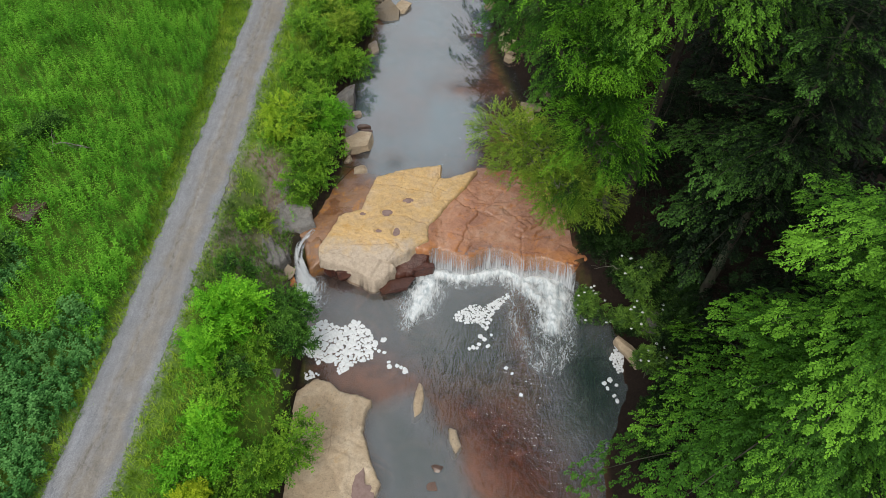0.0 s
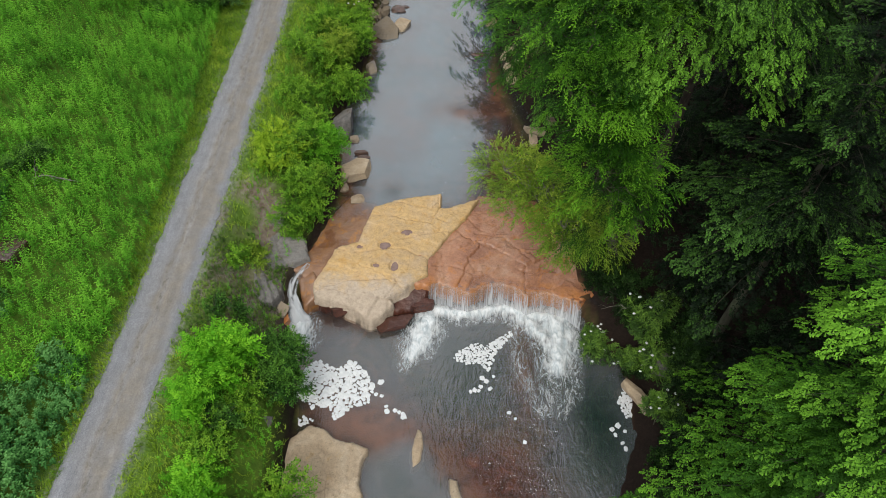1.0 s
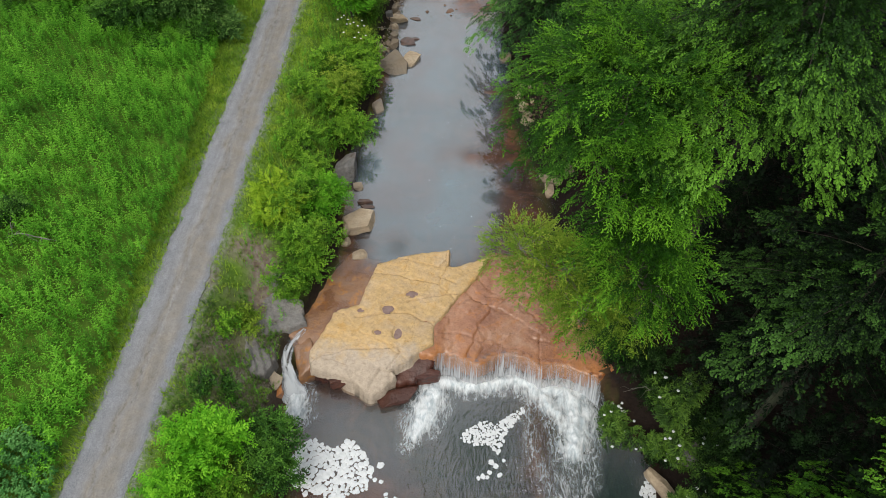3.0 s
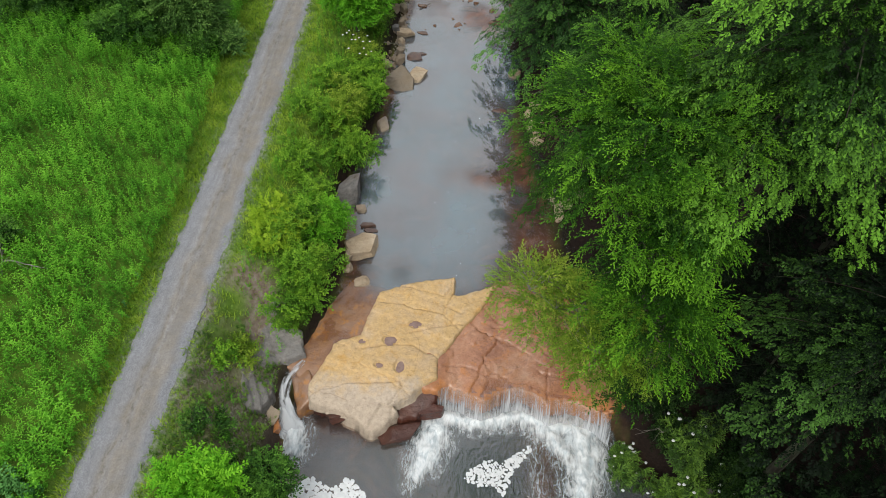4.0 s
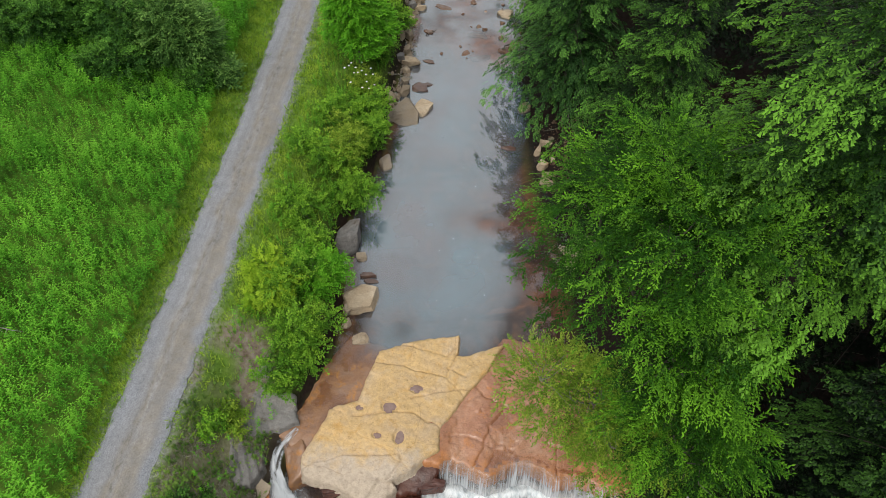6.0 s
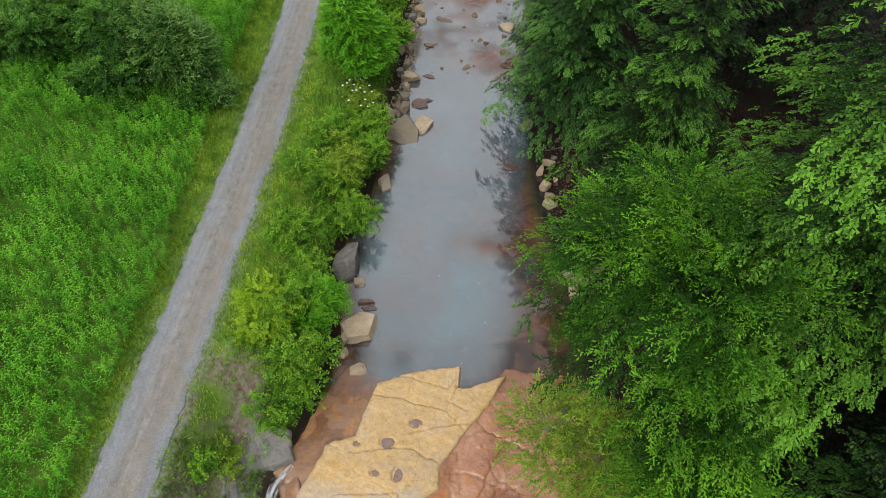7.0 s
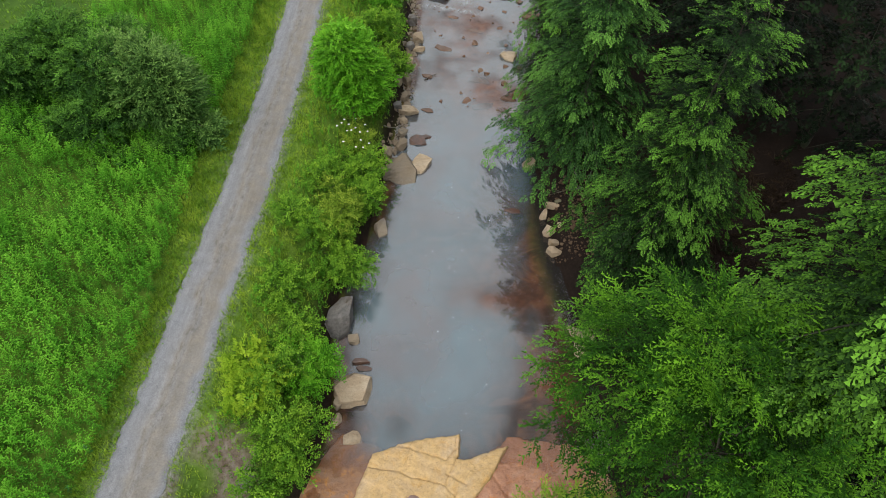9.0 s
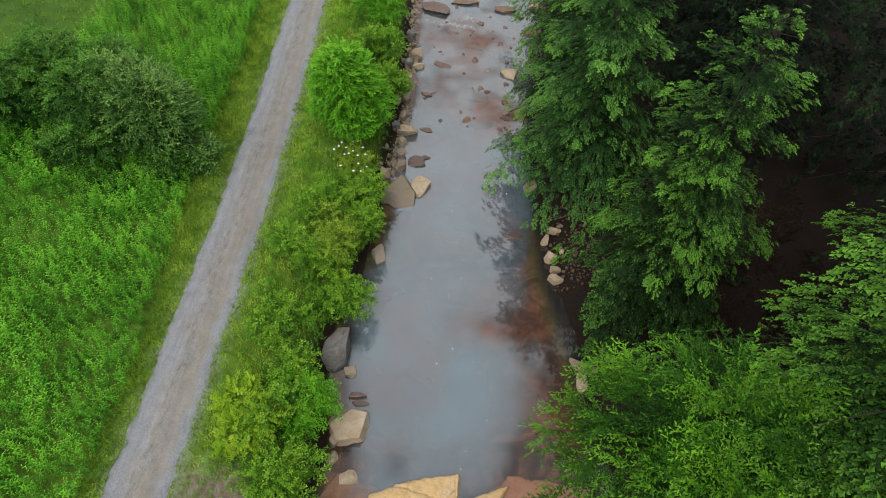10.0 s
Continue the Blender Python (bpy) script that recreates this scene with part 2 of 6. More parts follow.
def make_stone(name, colours, wet=0.0, bump=0.6, stain=(0.3, 0.12, 0.04), stain_at=0.62, layers=False, pale=None, cracks=0.0, vary=0.36):
    """Sandstone: broad tints, iron stains, bedding, pits and grain."""
    m = Nodes(name)
    broad = m.noise(0.55, 5.0, 0.6, distort=0.8)
    base = m.ramp(broad, (0.3, colours[0]), (0.5, colours[1]), (0.7, colours[2]))
    base = m.mix(m.ramp(m.noise(1.3, 6.0, 0.65, distort=0.5), (stain_at, 0.0), (stain_at + 0.14, 0.75)), base, stain)
    if pale:
        y = m.add("ShaderNodeSeparateXYZ", {"Vector": m.place()}).outputs["Y"]
        edge = m.maths("ADD", m.maths("MULTIPLY", m.maths("SUBTRACT", pale[0], y), 0.6), m.maths("MULTIPLY", m.maths("SUBTRACT", m.noise(0.9, 6.0, 0.7), 0.5), 2.2))
        base = m.mix(m.ramp(edge, (0.2, 0.0), (0.75, 0.9)), base, pale[1])
    grain = m.noise(26.0, 4.0, 0.7)
    base = m.mix(0.35, base, m.ramp(grain, (0.3, 0.35), (0.65, 1.0)), "MULTIPLY")
    lines = m.noise(2.4, 5.0, 0.6, at=m.place((1, 2.6, 5.0)))
    base = m.mix(m.ramp(lines, (0.6, 0.0), (0.72, 0.3)), base, (0.12, 0.08, 0.05))
    if cracks:
        bent = m.add("ShaderNodeMixRGB", {"Fac": 0.5, "Color1": m.place((1, 1.6, 0.3)), "Color2": m.add("ShaderNodeTexNoise", {"Vector": m.place(), "Scale": 1.3, "Detail": 5.0}).outputs["Color"]}, blend="ADD").outputs[0]
        cell = m.add("ShaderNodeTexVoronoi", {"Vector": bent, "Scale": cracks}, feature="DISTANCE_TO_EDGE").outputs["Distance"]
        split = m.maths("MULTIPLY", m.ramp(cell, (0.0, 0.45), (0.01, 0.0)), m.ramp(m.noise(0.8, 3.0), (0.45, 0.0), (0.6, 0.75)))
        base = m.mix(split, base, (0.1, 0.06, 0.035))
        pits = m.ramp(m.noise(11.0, 3.0, 0.6), (0.3, 0.6), (0.42, 1.0))
        base = m.mix(0.7, base, pits, "MULTIPLY")
        blotch = m.ramp(m.noise(4.5, 6.0, 0.7), (0.35, 0.82), (0.6, 1.08))
        base = m.mix(0.8, base, blotch, "MULTIPLY")
    shade = m.add("ShaderNodeMapRange", {"Value": m.add("ShaderNodeObjectInfo").outputs["Random"], "To Min": 1.06 - vary, "To Max": 1.06}).outputs[0]
    base = m.mix(1.0, base, m.add("ShaderNodeCombineColor", {"Red": shade, "Green": shade, "Blue": shade}).outputs[0], "MULTIPLY")
    normal = m.bump(grain, 0.35, 0.02)
    normal = m.bump(m.noise(3.2, 6.0, 0.65, at=m.place((1, 1, 3.0 if layers else 1.0))), bump, 0.12, normal)
    return m.done(m.shade(base, 0.25 if wet else 0.85, normal, 0.5 if wet else 0.25, wet))


STONE_YELLOW = make_stone("sandstone_yellow", ((0.5, 0.37, 0.23), (0.58, 0.4, 0.19), (0.55, 0.42, 0.28)), 0, 0.6, (0.52, 0.31, 0.1), 0.55, False, (25.5, (0.47, 0.4, 0.325)), 0.42, 0.07)
STONE_PALE = make_stone("sandstone_pale", ((0.3, 0.245, 0.185), (0.36, 0.3, 0.225), (0.4, 0.34, 0.27)), 0, 0.7, (0.3, 0.2, 0.12), 0.62)
STONE_WINE = make_stone("sandstone_wine_wet", ((0.04, 0.014, 0.011), (0.085, 0.027, 0.017), (0.13, 0.05, 0.032)), 0.2, 0.9, (0.15, 0.05, 0.018), 0.6)
STONE_TAN = make_stone("sandstone_tan", ((0.39, 0.3, 0.205), (0.46, 0.365, 0.255), (0.52, 0.435, 0.325)), 0, 0.7, (0.45, 0.29, 0.12), 0.6, cracks=0.3)
STONE_BANK = make_stone("sandstone_bank", ((0.24, 0.19, 0.14), (0.34, 0.28, 0.205), (0.31, 0.275, 0.23)), 0, 0.8, (0.2, 0.165, 0.115))
STONE_GREY = make_stone("stone_grey", ((0.165, 0.162, 0.158), (0.245, 0.236, 0.225), (0.325, 0.31, 0.29)), 0, 0.9, (0.13, 0.09, 0.055), 0.55, layers=True, cracks=0.8)
STONE_RED = make_stone("sandstone_red_wet", ((0.3, 0.13, 0.07), (0.41, 0.195, 0.105), (0.46, 0.27, 0.175)), 0.5, 0.6, (0.56, 0.2, 0.03), 0.56, False, (25.6, (0.5, 0.205, 0.065)), 0.6, 0.14)
STONE_ORANGE = make_stone("sandstone_orange_wet", ((0.16, 0.08, 0.05), (0.29, 0.15, 0.075), (0.27, 0.175, 0.125)), 0.35, 0.6, (0.5, 0.21, 0.03), 0.53)
STONE_RUST = make_stone("sandstone_rust", ((0.12, 0.06, 0.036), (0.17, 0.088, 0.048), (0.2, 0.135, 0.09)), 0.3, 0.9, (0.22, 0.1, 0.036), 0.6)
STONE_GRAVEL = make_stone("gravel_brown", ((0.05, 0.031, 0.02), (0.1, 0.064, 0.04), (0.2, 0.15, 0.1)), 0, 0.6, (0.09, 0.045, 0.025))
STONE_DARK = make_stone("stone_dark_wet", ((0.05, 0.03, 0.025), (0.1, 0.055, 0.04), (0.16, 0.09, 0.06)), 0.5, 0.7, (0.2, 0.08, 0.03))


def make_ground():
    m = Nodes("ground_soil")
    bed, litter_shade, bare, mown = (m.attr(k) for k in ("bed", "litter_shade", "bare", "mown"))
    soil = m.ramp(m.noise(1.5, 6.0, 0.65), (0.3, (0.04, 0.085, 0.01)), (0.55, (0.09, 0.17, 0.018)), (0.75, (0.15, 0.225, 0.04)))
    # Leaf litter darkened almost to black; the wood's deep shade is in this colour.
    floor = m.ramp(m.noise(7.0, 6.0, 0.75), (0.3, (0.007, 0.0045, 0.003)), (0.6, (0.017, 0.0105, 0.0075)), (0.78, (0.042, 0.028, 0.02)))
    stony = m.ramp(m.noise(0.5, 5.0, 0.6, distort=1.0), (0.36, (0.035, 0.02, 0.015)), (0.5, (0.085, 0.046, 0.03)), (0.62, (0.2, 0.098, 0.05)), (0.76, (0.13, 0.09, 0.065)))
    stony = m.mix(0.5, stony, m.ramp(m.noise(4.0, 5.0, 0.7), (0.35, 0.35), (0.65, 1.0)), "MULTIPLY")
    dirt = m.ramp(m.noise(3.0, 6.0, 0.65), (0.3, (0.1, 0.07, 0.05)), (0.5, (0.18, 0.145, 0.115)), (0.75, (0.27, 0.245, 0.215)))
    lawn = m.ramp(m.noise(0.8, 6.0, 0.7), (0.3, (0.025, 0.065, 0.006)), (0.7, (0.06, 0.13, 0.014)))
    colour = m.mix(litter_shade, soil, floor)
    colour = m.mix(mown, colour, lawn)
    colour = m.mix(bare, colour, dirt)
    rust = m.maths("MULTIPLY", m.attr("rust"), m.ramp(m.noise(1.6, 6.0, 0.7), (0.3, 0.25), (0.65, 1.0)))
    stony = m.mix(rust, stony, (0.31, 0.13, 0.066))
    wine = m.ramp(m.noise(1.9, 6.0, 0.7, distort=0.8), (0.35, (0.025, 0.008, 0.005)), (0.58, (0.1, 0.026, 0.013)), (0.75, (0.23, 0.078, 0.035)))
    stony = m.mix(m.maths("MULTIPLY", m.attr("wine"), 0.9), stony, wine)
    colour = m.mix(bed, colour, stony)
    chips = m.add("ShaderNodeTexVoronoi", {"Vector": m.place(), "Scale": 30.0}).outputs["Color"]
    spill = m.maths("MULTIPLY", m.attr("shoulder"), m.ramp(m.noise(6.0, 6.0, 0.75), (0.38, 0.0), (0.58, 1.0)))
    colour = m.mix(spill, colour, m.ramp(chips, (0.1, (0.1, 0.1, 0.1)), (0.9, (0.32, 0.32, 0.32))))
    normal = m.bump(m.noise(12.0, 5.0, 0.7), 0.7, 0.06)
    return m.done(m.shade(colour, 0.9, normal, 0.2))


def make_gravel():
    """The lane: grey crushed stone at the sides, worn tan dust in the wheel tracks, loose dark chips between."""
    m = Nodes("lane_gravel")
    across = m.attr("across")
    wobble = m.maths("MULTIPLY", m.maths("SUBTRACT", m.noise(0.45, 3.0), 0.5), 0.5)
    u = m.maths("ADD", across, wobble)
    dust = m.ramp(u, (0.12, 0.0), (0.34, 0.35), (0.44, 0.95), (0.52, 0.6), (0.6, 1.0), (0.8, 0.95), (0.94, 0.0))
    dust = m.maths("MULTIPLY", dust, m.ramp(m.noise(1.1, 5.0, 0.65), (0.25, 0.45), (0.65, 1.0)))
    chips = m.add("ShaderNodeTexVoronoi", {"Vector": m.place(), "Scale": 38.0})
    stone = m.ramp(chips.outputs["Color"], (0.1, (0.15, 0.16, 0.178)), (0.5, (0.222, 0.233, 0.255)), (0.95, (0.31, 0.32, 0.342)))
    tan = m.ramp(m.noise(14.0, 5.0, 0.7), (0.3, (0.165, 0.15, 0.128)), (0.7, (0.29, 0.265, 0.228)))
    colour = m.mix(dust, stone, tan)
    spots = m.ramp(m.noise(5.0, 6.0, 0.8, at=m.place((1, 0.45, 1))), (0.48, 0.0), (0.62, 0.6))
    middle = m.ramp(u, (0.3, 0.05), (0.42, 0.8), (0.5, 1.0), (0.6, 0.3), (0.75, 0.1))
    colour = m.mix(m.maths("MULTIPLY", spots, middle), colour, (0.1, 0.088, 0.07))
    worn = m.ramp(m.noise(1.0, 5.0, 0.6, at=m.place((3.4, 0.22, 1))), (0.3, 0.78), (0.7, 1.12))
    colour = m.mix(0.8, colour, worn, "MULTIPLY")
    blots = m.ramp(m.noise(1.7, 5.0, 0.7), (0.3, 0.8), (0.6, 1.05))
    colour = m.mix(0.7, colour, blots, "MULTIPLY")
    normal = m.bump(chips.outputs["Distance"], 0.6, 0.02)
    normal = m.bump(m.noise(2.0, 4.0), 0.3, 0.08, normal)
    return m.done(m.shade(colour, 0.92, normal, 0.2))


def make_water(name, murk_a, murk_b, rough_bump, ripple, clear=2.0, tall=0.06, mirror=0.17, deep=None):
    """Silty water over the bed: the deeper, the less of the bed shows; a smooth reflecting skin."""
    m = Nodes(name)
    depth = m.attr("depth")
    veil = m.maths("SUBTRACT", 1.0, m.maths("POWER", 2.718, m.maths("MULTIPLY", depth, -clear)), True)
    murk = m.ramp(m.noise(0.22, 4.0, 0.55, distort=0.7), (0.35, murk_a), (0.68, murk_b))
    if deep:
        murk = m.mix(m.ramp(m.maths("MULTIPLY", depth, 0.5), (0.45, 0.0), (0.95, 1.0)), murk, deep)
    fast = m.attr("fast")
    swell = m.noise(ripple, 2.5, 0.5, at=m.place((1.25, 0.55, 1)), distort=1.6)
    slant = m.add("ShaderNodeMapping", {"Vector": m.place(), "Rotation": (0, 0, 1.15), "Scale": (0.36, 1.9, 1)}).outputs["Vector"]
    crests = m.noise(0.8 * ripple, 2.2, 0.5, at=slant, distort=1.3)
    swell = m.mix(m.maths("MULTIPLY", fast, 0.75, True), swell, crests)
    waves = m.bump(swell, m.maths("ADD", rough_bump, fast), tall)
    silt = m.add("ShaderNodeBsdfDiffuse", {"Color": murk, "Normal": waves}).outputs[0]
    clear_part = m.add("ShaderNodeBsdfTransparent", {"Color": (0.9, 0.82, 0.74)}).outputs[0]
    body = m.add("ShaderNodeMixShader", {0: veil, 1: clear_part, 2: silt}).outputs[0]
    skin = m.add("ShaderNodeBsdfGlossy", {"Roughness": 0.03, "Normal": waves}).outputs[0]
    facing = m.add("ShaderNodeLayerWeight", {"Blend": 0.5, "Normal": waves}).outputs["Facing"]
    thin = m.maths("ADD", 0.24, m.maths("MULTIPLY", depth, 2.0), True)
    fresnel = m.maths("MULTIPLY", m.maths("MULTIPLY", mirror, thin), m.maths("ADD", 0.4, m.maths("MULTIPLY", facing, 1.7)))
    return m.done(m.add("ShaderNodeMixShader", {0: fresnel, 1: body, 2: skin}).outputs[0])


# Silt colours leaning blue, with some of the sky's reflection put into them.
WATER_HIGH = make_water("water_upper", (0.14, 0.146, 0.166), (0.118, 0.192, 0.238), 0.02, 1.6, 1.6, mirror=0.25)
WATER_LOW = make_water("water_pool", (0.088, 0.114, 0.114), (0.15, 0.158, 0.182), 0.16, 2.6, 1.1, 0.24, 0.2, (0.022, 0.042, 0.038))
GRAVEL = make_gravel()
SOIL = make_ground()


def make_fall():
    """Falling water: clear film broken by white threads that run down it."""
    m = Nodes("falling_water")
    at = m.add("ShaderNodeCombineXYZ", {"X": m.attr("along"), "Y": m.attr("down")}).outputs[0]
    fine = m.noise(1.0, 3.0, 0.6, at=m.add("ShaderNodeMapping", {"Vector": at, "Scale": (16, 0.9, 1)}).outputs[0])
    broad = m.noise(1.0, 2.0, 0.5, at=m.add("ShaderNodeMapping", {"Vector": at, "Scale": (2.2, 0.4, 1)}).outputs[0])
    low = m.attr("down")
    fac = m.maths("ADD", m.maths("MULTIPLY", fine, 0.8), m.maths("ADD", m.maths("MULTIPLY", broad, 0.5), m.maths("MULTIPLY", low, 0.28)))
    cover = m.ramp(fac, (0.6, 0.02), (0.78, 0.25), (1.05, 0.72))
    white = m.shade((0.58, 0.62, 0.66), 0.4, spec=0.3)
    clear_part = m.add("ShaderNodeBsdfTransparent", {"Color": (0.93, 0.93, 0.92)}).outputs[0]
    return m.done(m.add("ShaderNodeMixShader", {0: cover, 1: clear_part, 2: white}).outputs[0])


def make_froth():
    """White water: full where thick, lace where it thins out."""
    m = Nodes("froth")
    thick = m.attr("thick")
    warp = m.add("ShaderNodeMixRGB", {"Fac": 0.12, "Color1": m.place(), "Color2": m.add("ShaderNodeTexNoise", {"Vector": m.place(), "Scale": 1.6}).outputs["Color"]}, blend="ADD").outputs[0]
    drawn = m.add("ShaderNodeMapping", {"Vector": warp, "Rotation": (0, 0, -0.15), "Scale": (1.5, 0.55, 1)}).outputs["Vector"]
    lace = m.maths("ABSOLUTE", m.maths("SUBTRACT", m.noise(2.2, 4.0, 0.55, at=drawn, distort=1.0), 0.5))
    thread = m.maths("ABSOLUTE", m.maths("SUBTRACT", m.noise(5.0, 3.0, 0.6, at=drawn, distort=0.8), 0.5))
    veins = m.maths("ADD", m.ramp(lace, (0.0, 1.0), (0.03, 0.35), (0.07, 0.0)), m.maths("MULTIPLY", m.ramp(thread, (0.0, 1.0), (0.06, 0.2), (0.12, 0.0)), 0.4))
    streak = m.noise(1.7, 5.0, 0.65, at=m.place((2.6, 0.9, 1)), distort=0.7)
    core = m.ramp(m.maths("ADD", thick, m.maths("MULTIPLY", m.maths("SUBTRACT", streak, 0.5), 1.3)), (0.32, 0.0), (0.5, 0.4), (0.72, 0.8), (0.95, 0.97))
    fringe = m.maths("MULTIPLY", veins, m.ramp(thick, (0.02, 0.0), (0.2, 0.9)), True)
    cover = m.maths("MAXIMUM", core, m.maths("MULTIPLY", fringe, 0.42))
    normal = m.bump(m.noise(4.0, 3.0, 0.6), 0.12, 0.06)
    white = m.shade(m.ramp(m.noise(1.8, 6.0, 0.7, at=m.place((1.8, 0.9, 1)), distort=1.0), (0.36, (0.42, 0.49, 0.53)), (0.58, (0.74, 0.78, 0.8))), 0.6, normal, 0.3)
    clear_part = m.add("ShaderNodeBsdfTransparent", {"Color": (1, 1, 1)}).outputs[0]
    return m.done(m.add("ShaderNodeMixShader", {0: cover, 1: clear_part, 2: white}).outputs[0])


FALL, FROTH = make_fall(), make_froth()
fm = Nodes("foam_clump")
FOAM = fm.done(fm.shade(fm.ramp(fm.noise(6.0, 4.0), (0.3, (0.58, 0.61, 0.63)), (0.7, (0.72, 0.74, 0.76))), 0.7, fm.bump(fm.noise(22.0, 4.0), 0.5, 0.03), 0.3))


# ---------------------------------------------------------------- the lie of the land
SHORE_L = ((-40, -5.0), (8, -5.2), (12, -5.6), (17, -5.6), (19.4, -6.3), (22.3, -7.0), (25.3, -6.9), (28.5, -5.6), (32, -5.1), (35, -5.6), (38, -6.1), (40, -5.4), (45, -4.6), (51, -4.5), (58.6, -4.2), (66, -4.6), (80, -5), (140, -9), (400, -30))
SHORE_R = ((-40, 8.0), (8, 8.2), (13.6, 9.2), (17, 10.4), (20, 11.0), (22.2, 9.8), (25, 8.8), (28.6, 8.0), (31, 7.8), (37, 7.2), (39, 6.7), (43, 5.6), (47, 5.2), (51, 4.8), (57.6, 4.8), (67.6, 5.6), (80, 6), (140, 4), (400, -8))
LIP = ((-9, 24.8), (-7.3, 25.2), (-6.4, 24.7), (-5.9, 24.3), (-3.3, 24.3), (-1.5, 24.5), (0.2, 25.0), (0.4, 24.85), (0.8, 25.15), (1.4, 25.0), (2.0, 24.65), (2.5, 24.45), (3.0, 24.7), (3.6, 25.1), (4.5, 25.2), (5.2, 24.85), (5.8, 24.55), (6.6, 24.7), (7.4, 24.6), (8.4, 24.0), (11, 23.2))
LANE = ((-60, -19.5), (0, -14.2), (10, -13.35), (18, -12.75), (25, -12.4), (35, -12.1), (45, -11.85), (55, -12.0), (66, -12.25), (90, -13.5), (200, -24), (400, -44))


def along(table, y):
    ys, xs = zip(*table)
    y = np.asarray(y, float)
    return (np.interp(y - 0.9, ys, xs) + np.interp(y, ys, xs) + np.interp(y + 0.9, ys, xs)) / 3


def lane_z(y):
    return 2.3 + 0.02 * np.clip(np.asarray(y, float) - 22, -40, 60)


def level(y):
    """The level that the banks go by."""
    return -1.4 + 1.4 * smooth(20, 26.5, y) + 0.02 * np.clip(np.asarray(y, float) - 52, 0, 200)


def inside_by(poly, x, y):
    """How far inside a closed outline a place lies (outside: minus)."""
    p = np.asarray(poly, float)
    q = np.roll(p, -1, 0)
    best, odd = np.full(x.shape, 1e9), np.zeros(x.shape, bool)
    for (ax, ay), (bx, by) in zip(p, q):
        ex, ey = bx - ax, by - ay
        t = np.clip(((x - ax) * ex + (y - ay) * ey) / (ex * ex + ey * ey), 0, 1)
        best = np.minimum(best, np.hypot(x - ax - t * ex, y - ay - t * ey))
        cross = ((ay > y) != (by > y)) & (x < (bx - ax) * (y - ay) / (by - ay + 1e-12) + ax)
        odd ^= cross
    return np.where(odd, best, -best)


YELLOW = ((-3.0, 30.1), (-1.9, 30.7), (0.9, 31.4), (0.85, 30.2), (1.5, 30.3), (3.15, 31.0), (2.5, 29.7), (1.3, 28.0), (0.3, 26.3), (0.25, 25.3), (-1.2, 24.2), (-1.9, 23.75), (-2.6, 23.9), (-4.0, 23.4), (-5.7, 23.7), (-5.9, 24.4), (-5.6, 25.2), (-5.0, 26.8), (-3.7, 27.4), (-3.4, 28.9))
RED = ((-0.6, 24.7), (0.35, 24.8), (0.8, 25.1), (1.4, 24.95), (2.0, 24.6), (2.5, 24.4), (3.0, 24.65), (3.6, 25.05), (4.5, 25.15), (5.2, 24.8), (5.8, 24.5), (6.6, 24.65), (7.4, 24.55), (8.2, 24.1), (9.4, 24.5), (10.0, 27), (8.6, 30), (6.5, 31.5), (3.2, 31.6), (1.2, 29.5), (-0.4, 27))
CHANNEL = ((-6.5, 25.0), (-5.6, 24.3), (-4.6, 24.8), (-3.6, 27), (-2.6, 30.6), (-4.6, 31.2), (-5.8, 29.2), (-6.4, 27), (-7.2, 25.6))
BASIN = ((-2.0, 15.3), (-0.9, 15.9), (0.5, 15.0), (1.5, 13.8), (2.1, 12.6), (2.9, 11.2), (3.4, 8.5), (3.0, 4.0), (-1.6, 4.0), (-1.3, 9.0), (-1.6, 12.0))


def riffle(x, y):
    """The fast shallows that run off the pool's lower edge."""
    u, v = 0.68 * (x - 4.7) - 0.73 * (y - 13.9), 0.73 * (x - 4.7) + 0.68 * (y - 13.9)
    return np.exp(-((u / 4.4) ** 2 + (v / (1.3 + 0.25 * np.clip(u + 2, 0, 5))) ** 2) ** 1.5)


def bed_depth(x, y):
    """Depth of the water over the bed."""
    x, y = np.asarray(x, float), np.asarray(y, float)
    left, right = along(SHORE_L, y), along(SHORE_R, y)
    edge = np.minimum(x - left, right - x)
    lumps = fbm(x * 0.5, y * 0.5, 3) - 0.5
    high = 0.08 + 0.75 * smooth(0.0, 2.4 - 1.4 * smooth(42, 50, y), edge) - 0.55 * smooth(0.6, 6.0, x + 0.2 * np.clip(y - 36, -5, 8)) * smooth(50, 44, y) - 0.62 * np.exp(-((x - 1.6) ** 2 / 3.5 + (y - 39.5) ** 2 / 2.2)) - 0.3 * smooth(34.5, 31.5, y) - 0.45 * smooth(0.0, 5.0, x + 0.25 * (33 - y) + 2.0 * lumps) * smooth(40, 33, y) * smooth(28.5, 31.5, y) + 0.85 * lumps
    high = high - 0.38 * smooth(52, 57, y) - 0.35 * np.exp(-((x - 1.6) ** 2 / 5 + (y - 58.0) ** 2 / 6)) - 0.3 * np.exp(-((x - 0.5) ** 2 / 6 + (y - 65.5) ** 2 / 5))
    low = 0.14 + 1.3 * np.exp(-(((x - 3.2) / 4.2) ** 2 + ((y - 21) / 3.4) ** 2)) + 1.7 * np.exp(-(((x - 9.2) / 2.3) ** 2 + ((y - 17.5) / 5.0) ** 2)) + 0.5 * np.exp(-(((x + 4) / 2.5) ** 2 + ((y - 20.5) / 1.6) ** 2))
    low = low + 1.1 * smooth(-0.8, 1.0, inside_by(BASIN, x + 1.3 * lumps, y + 1.1 * lumps)) + 0.2 * lumps - 0.1 * riffle(x, y) - 0.95 * np.exp(-(((x - 5.5) / 1.0) ** 2 + ((y - 20.8) / 2.4) ** 2))
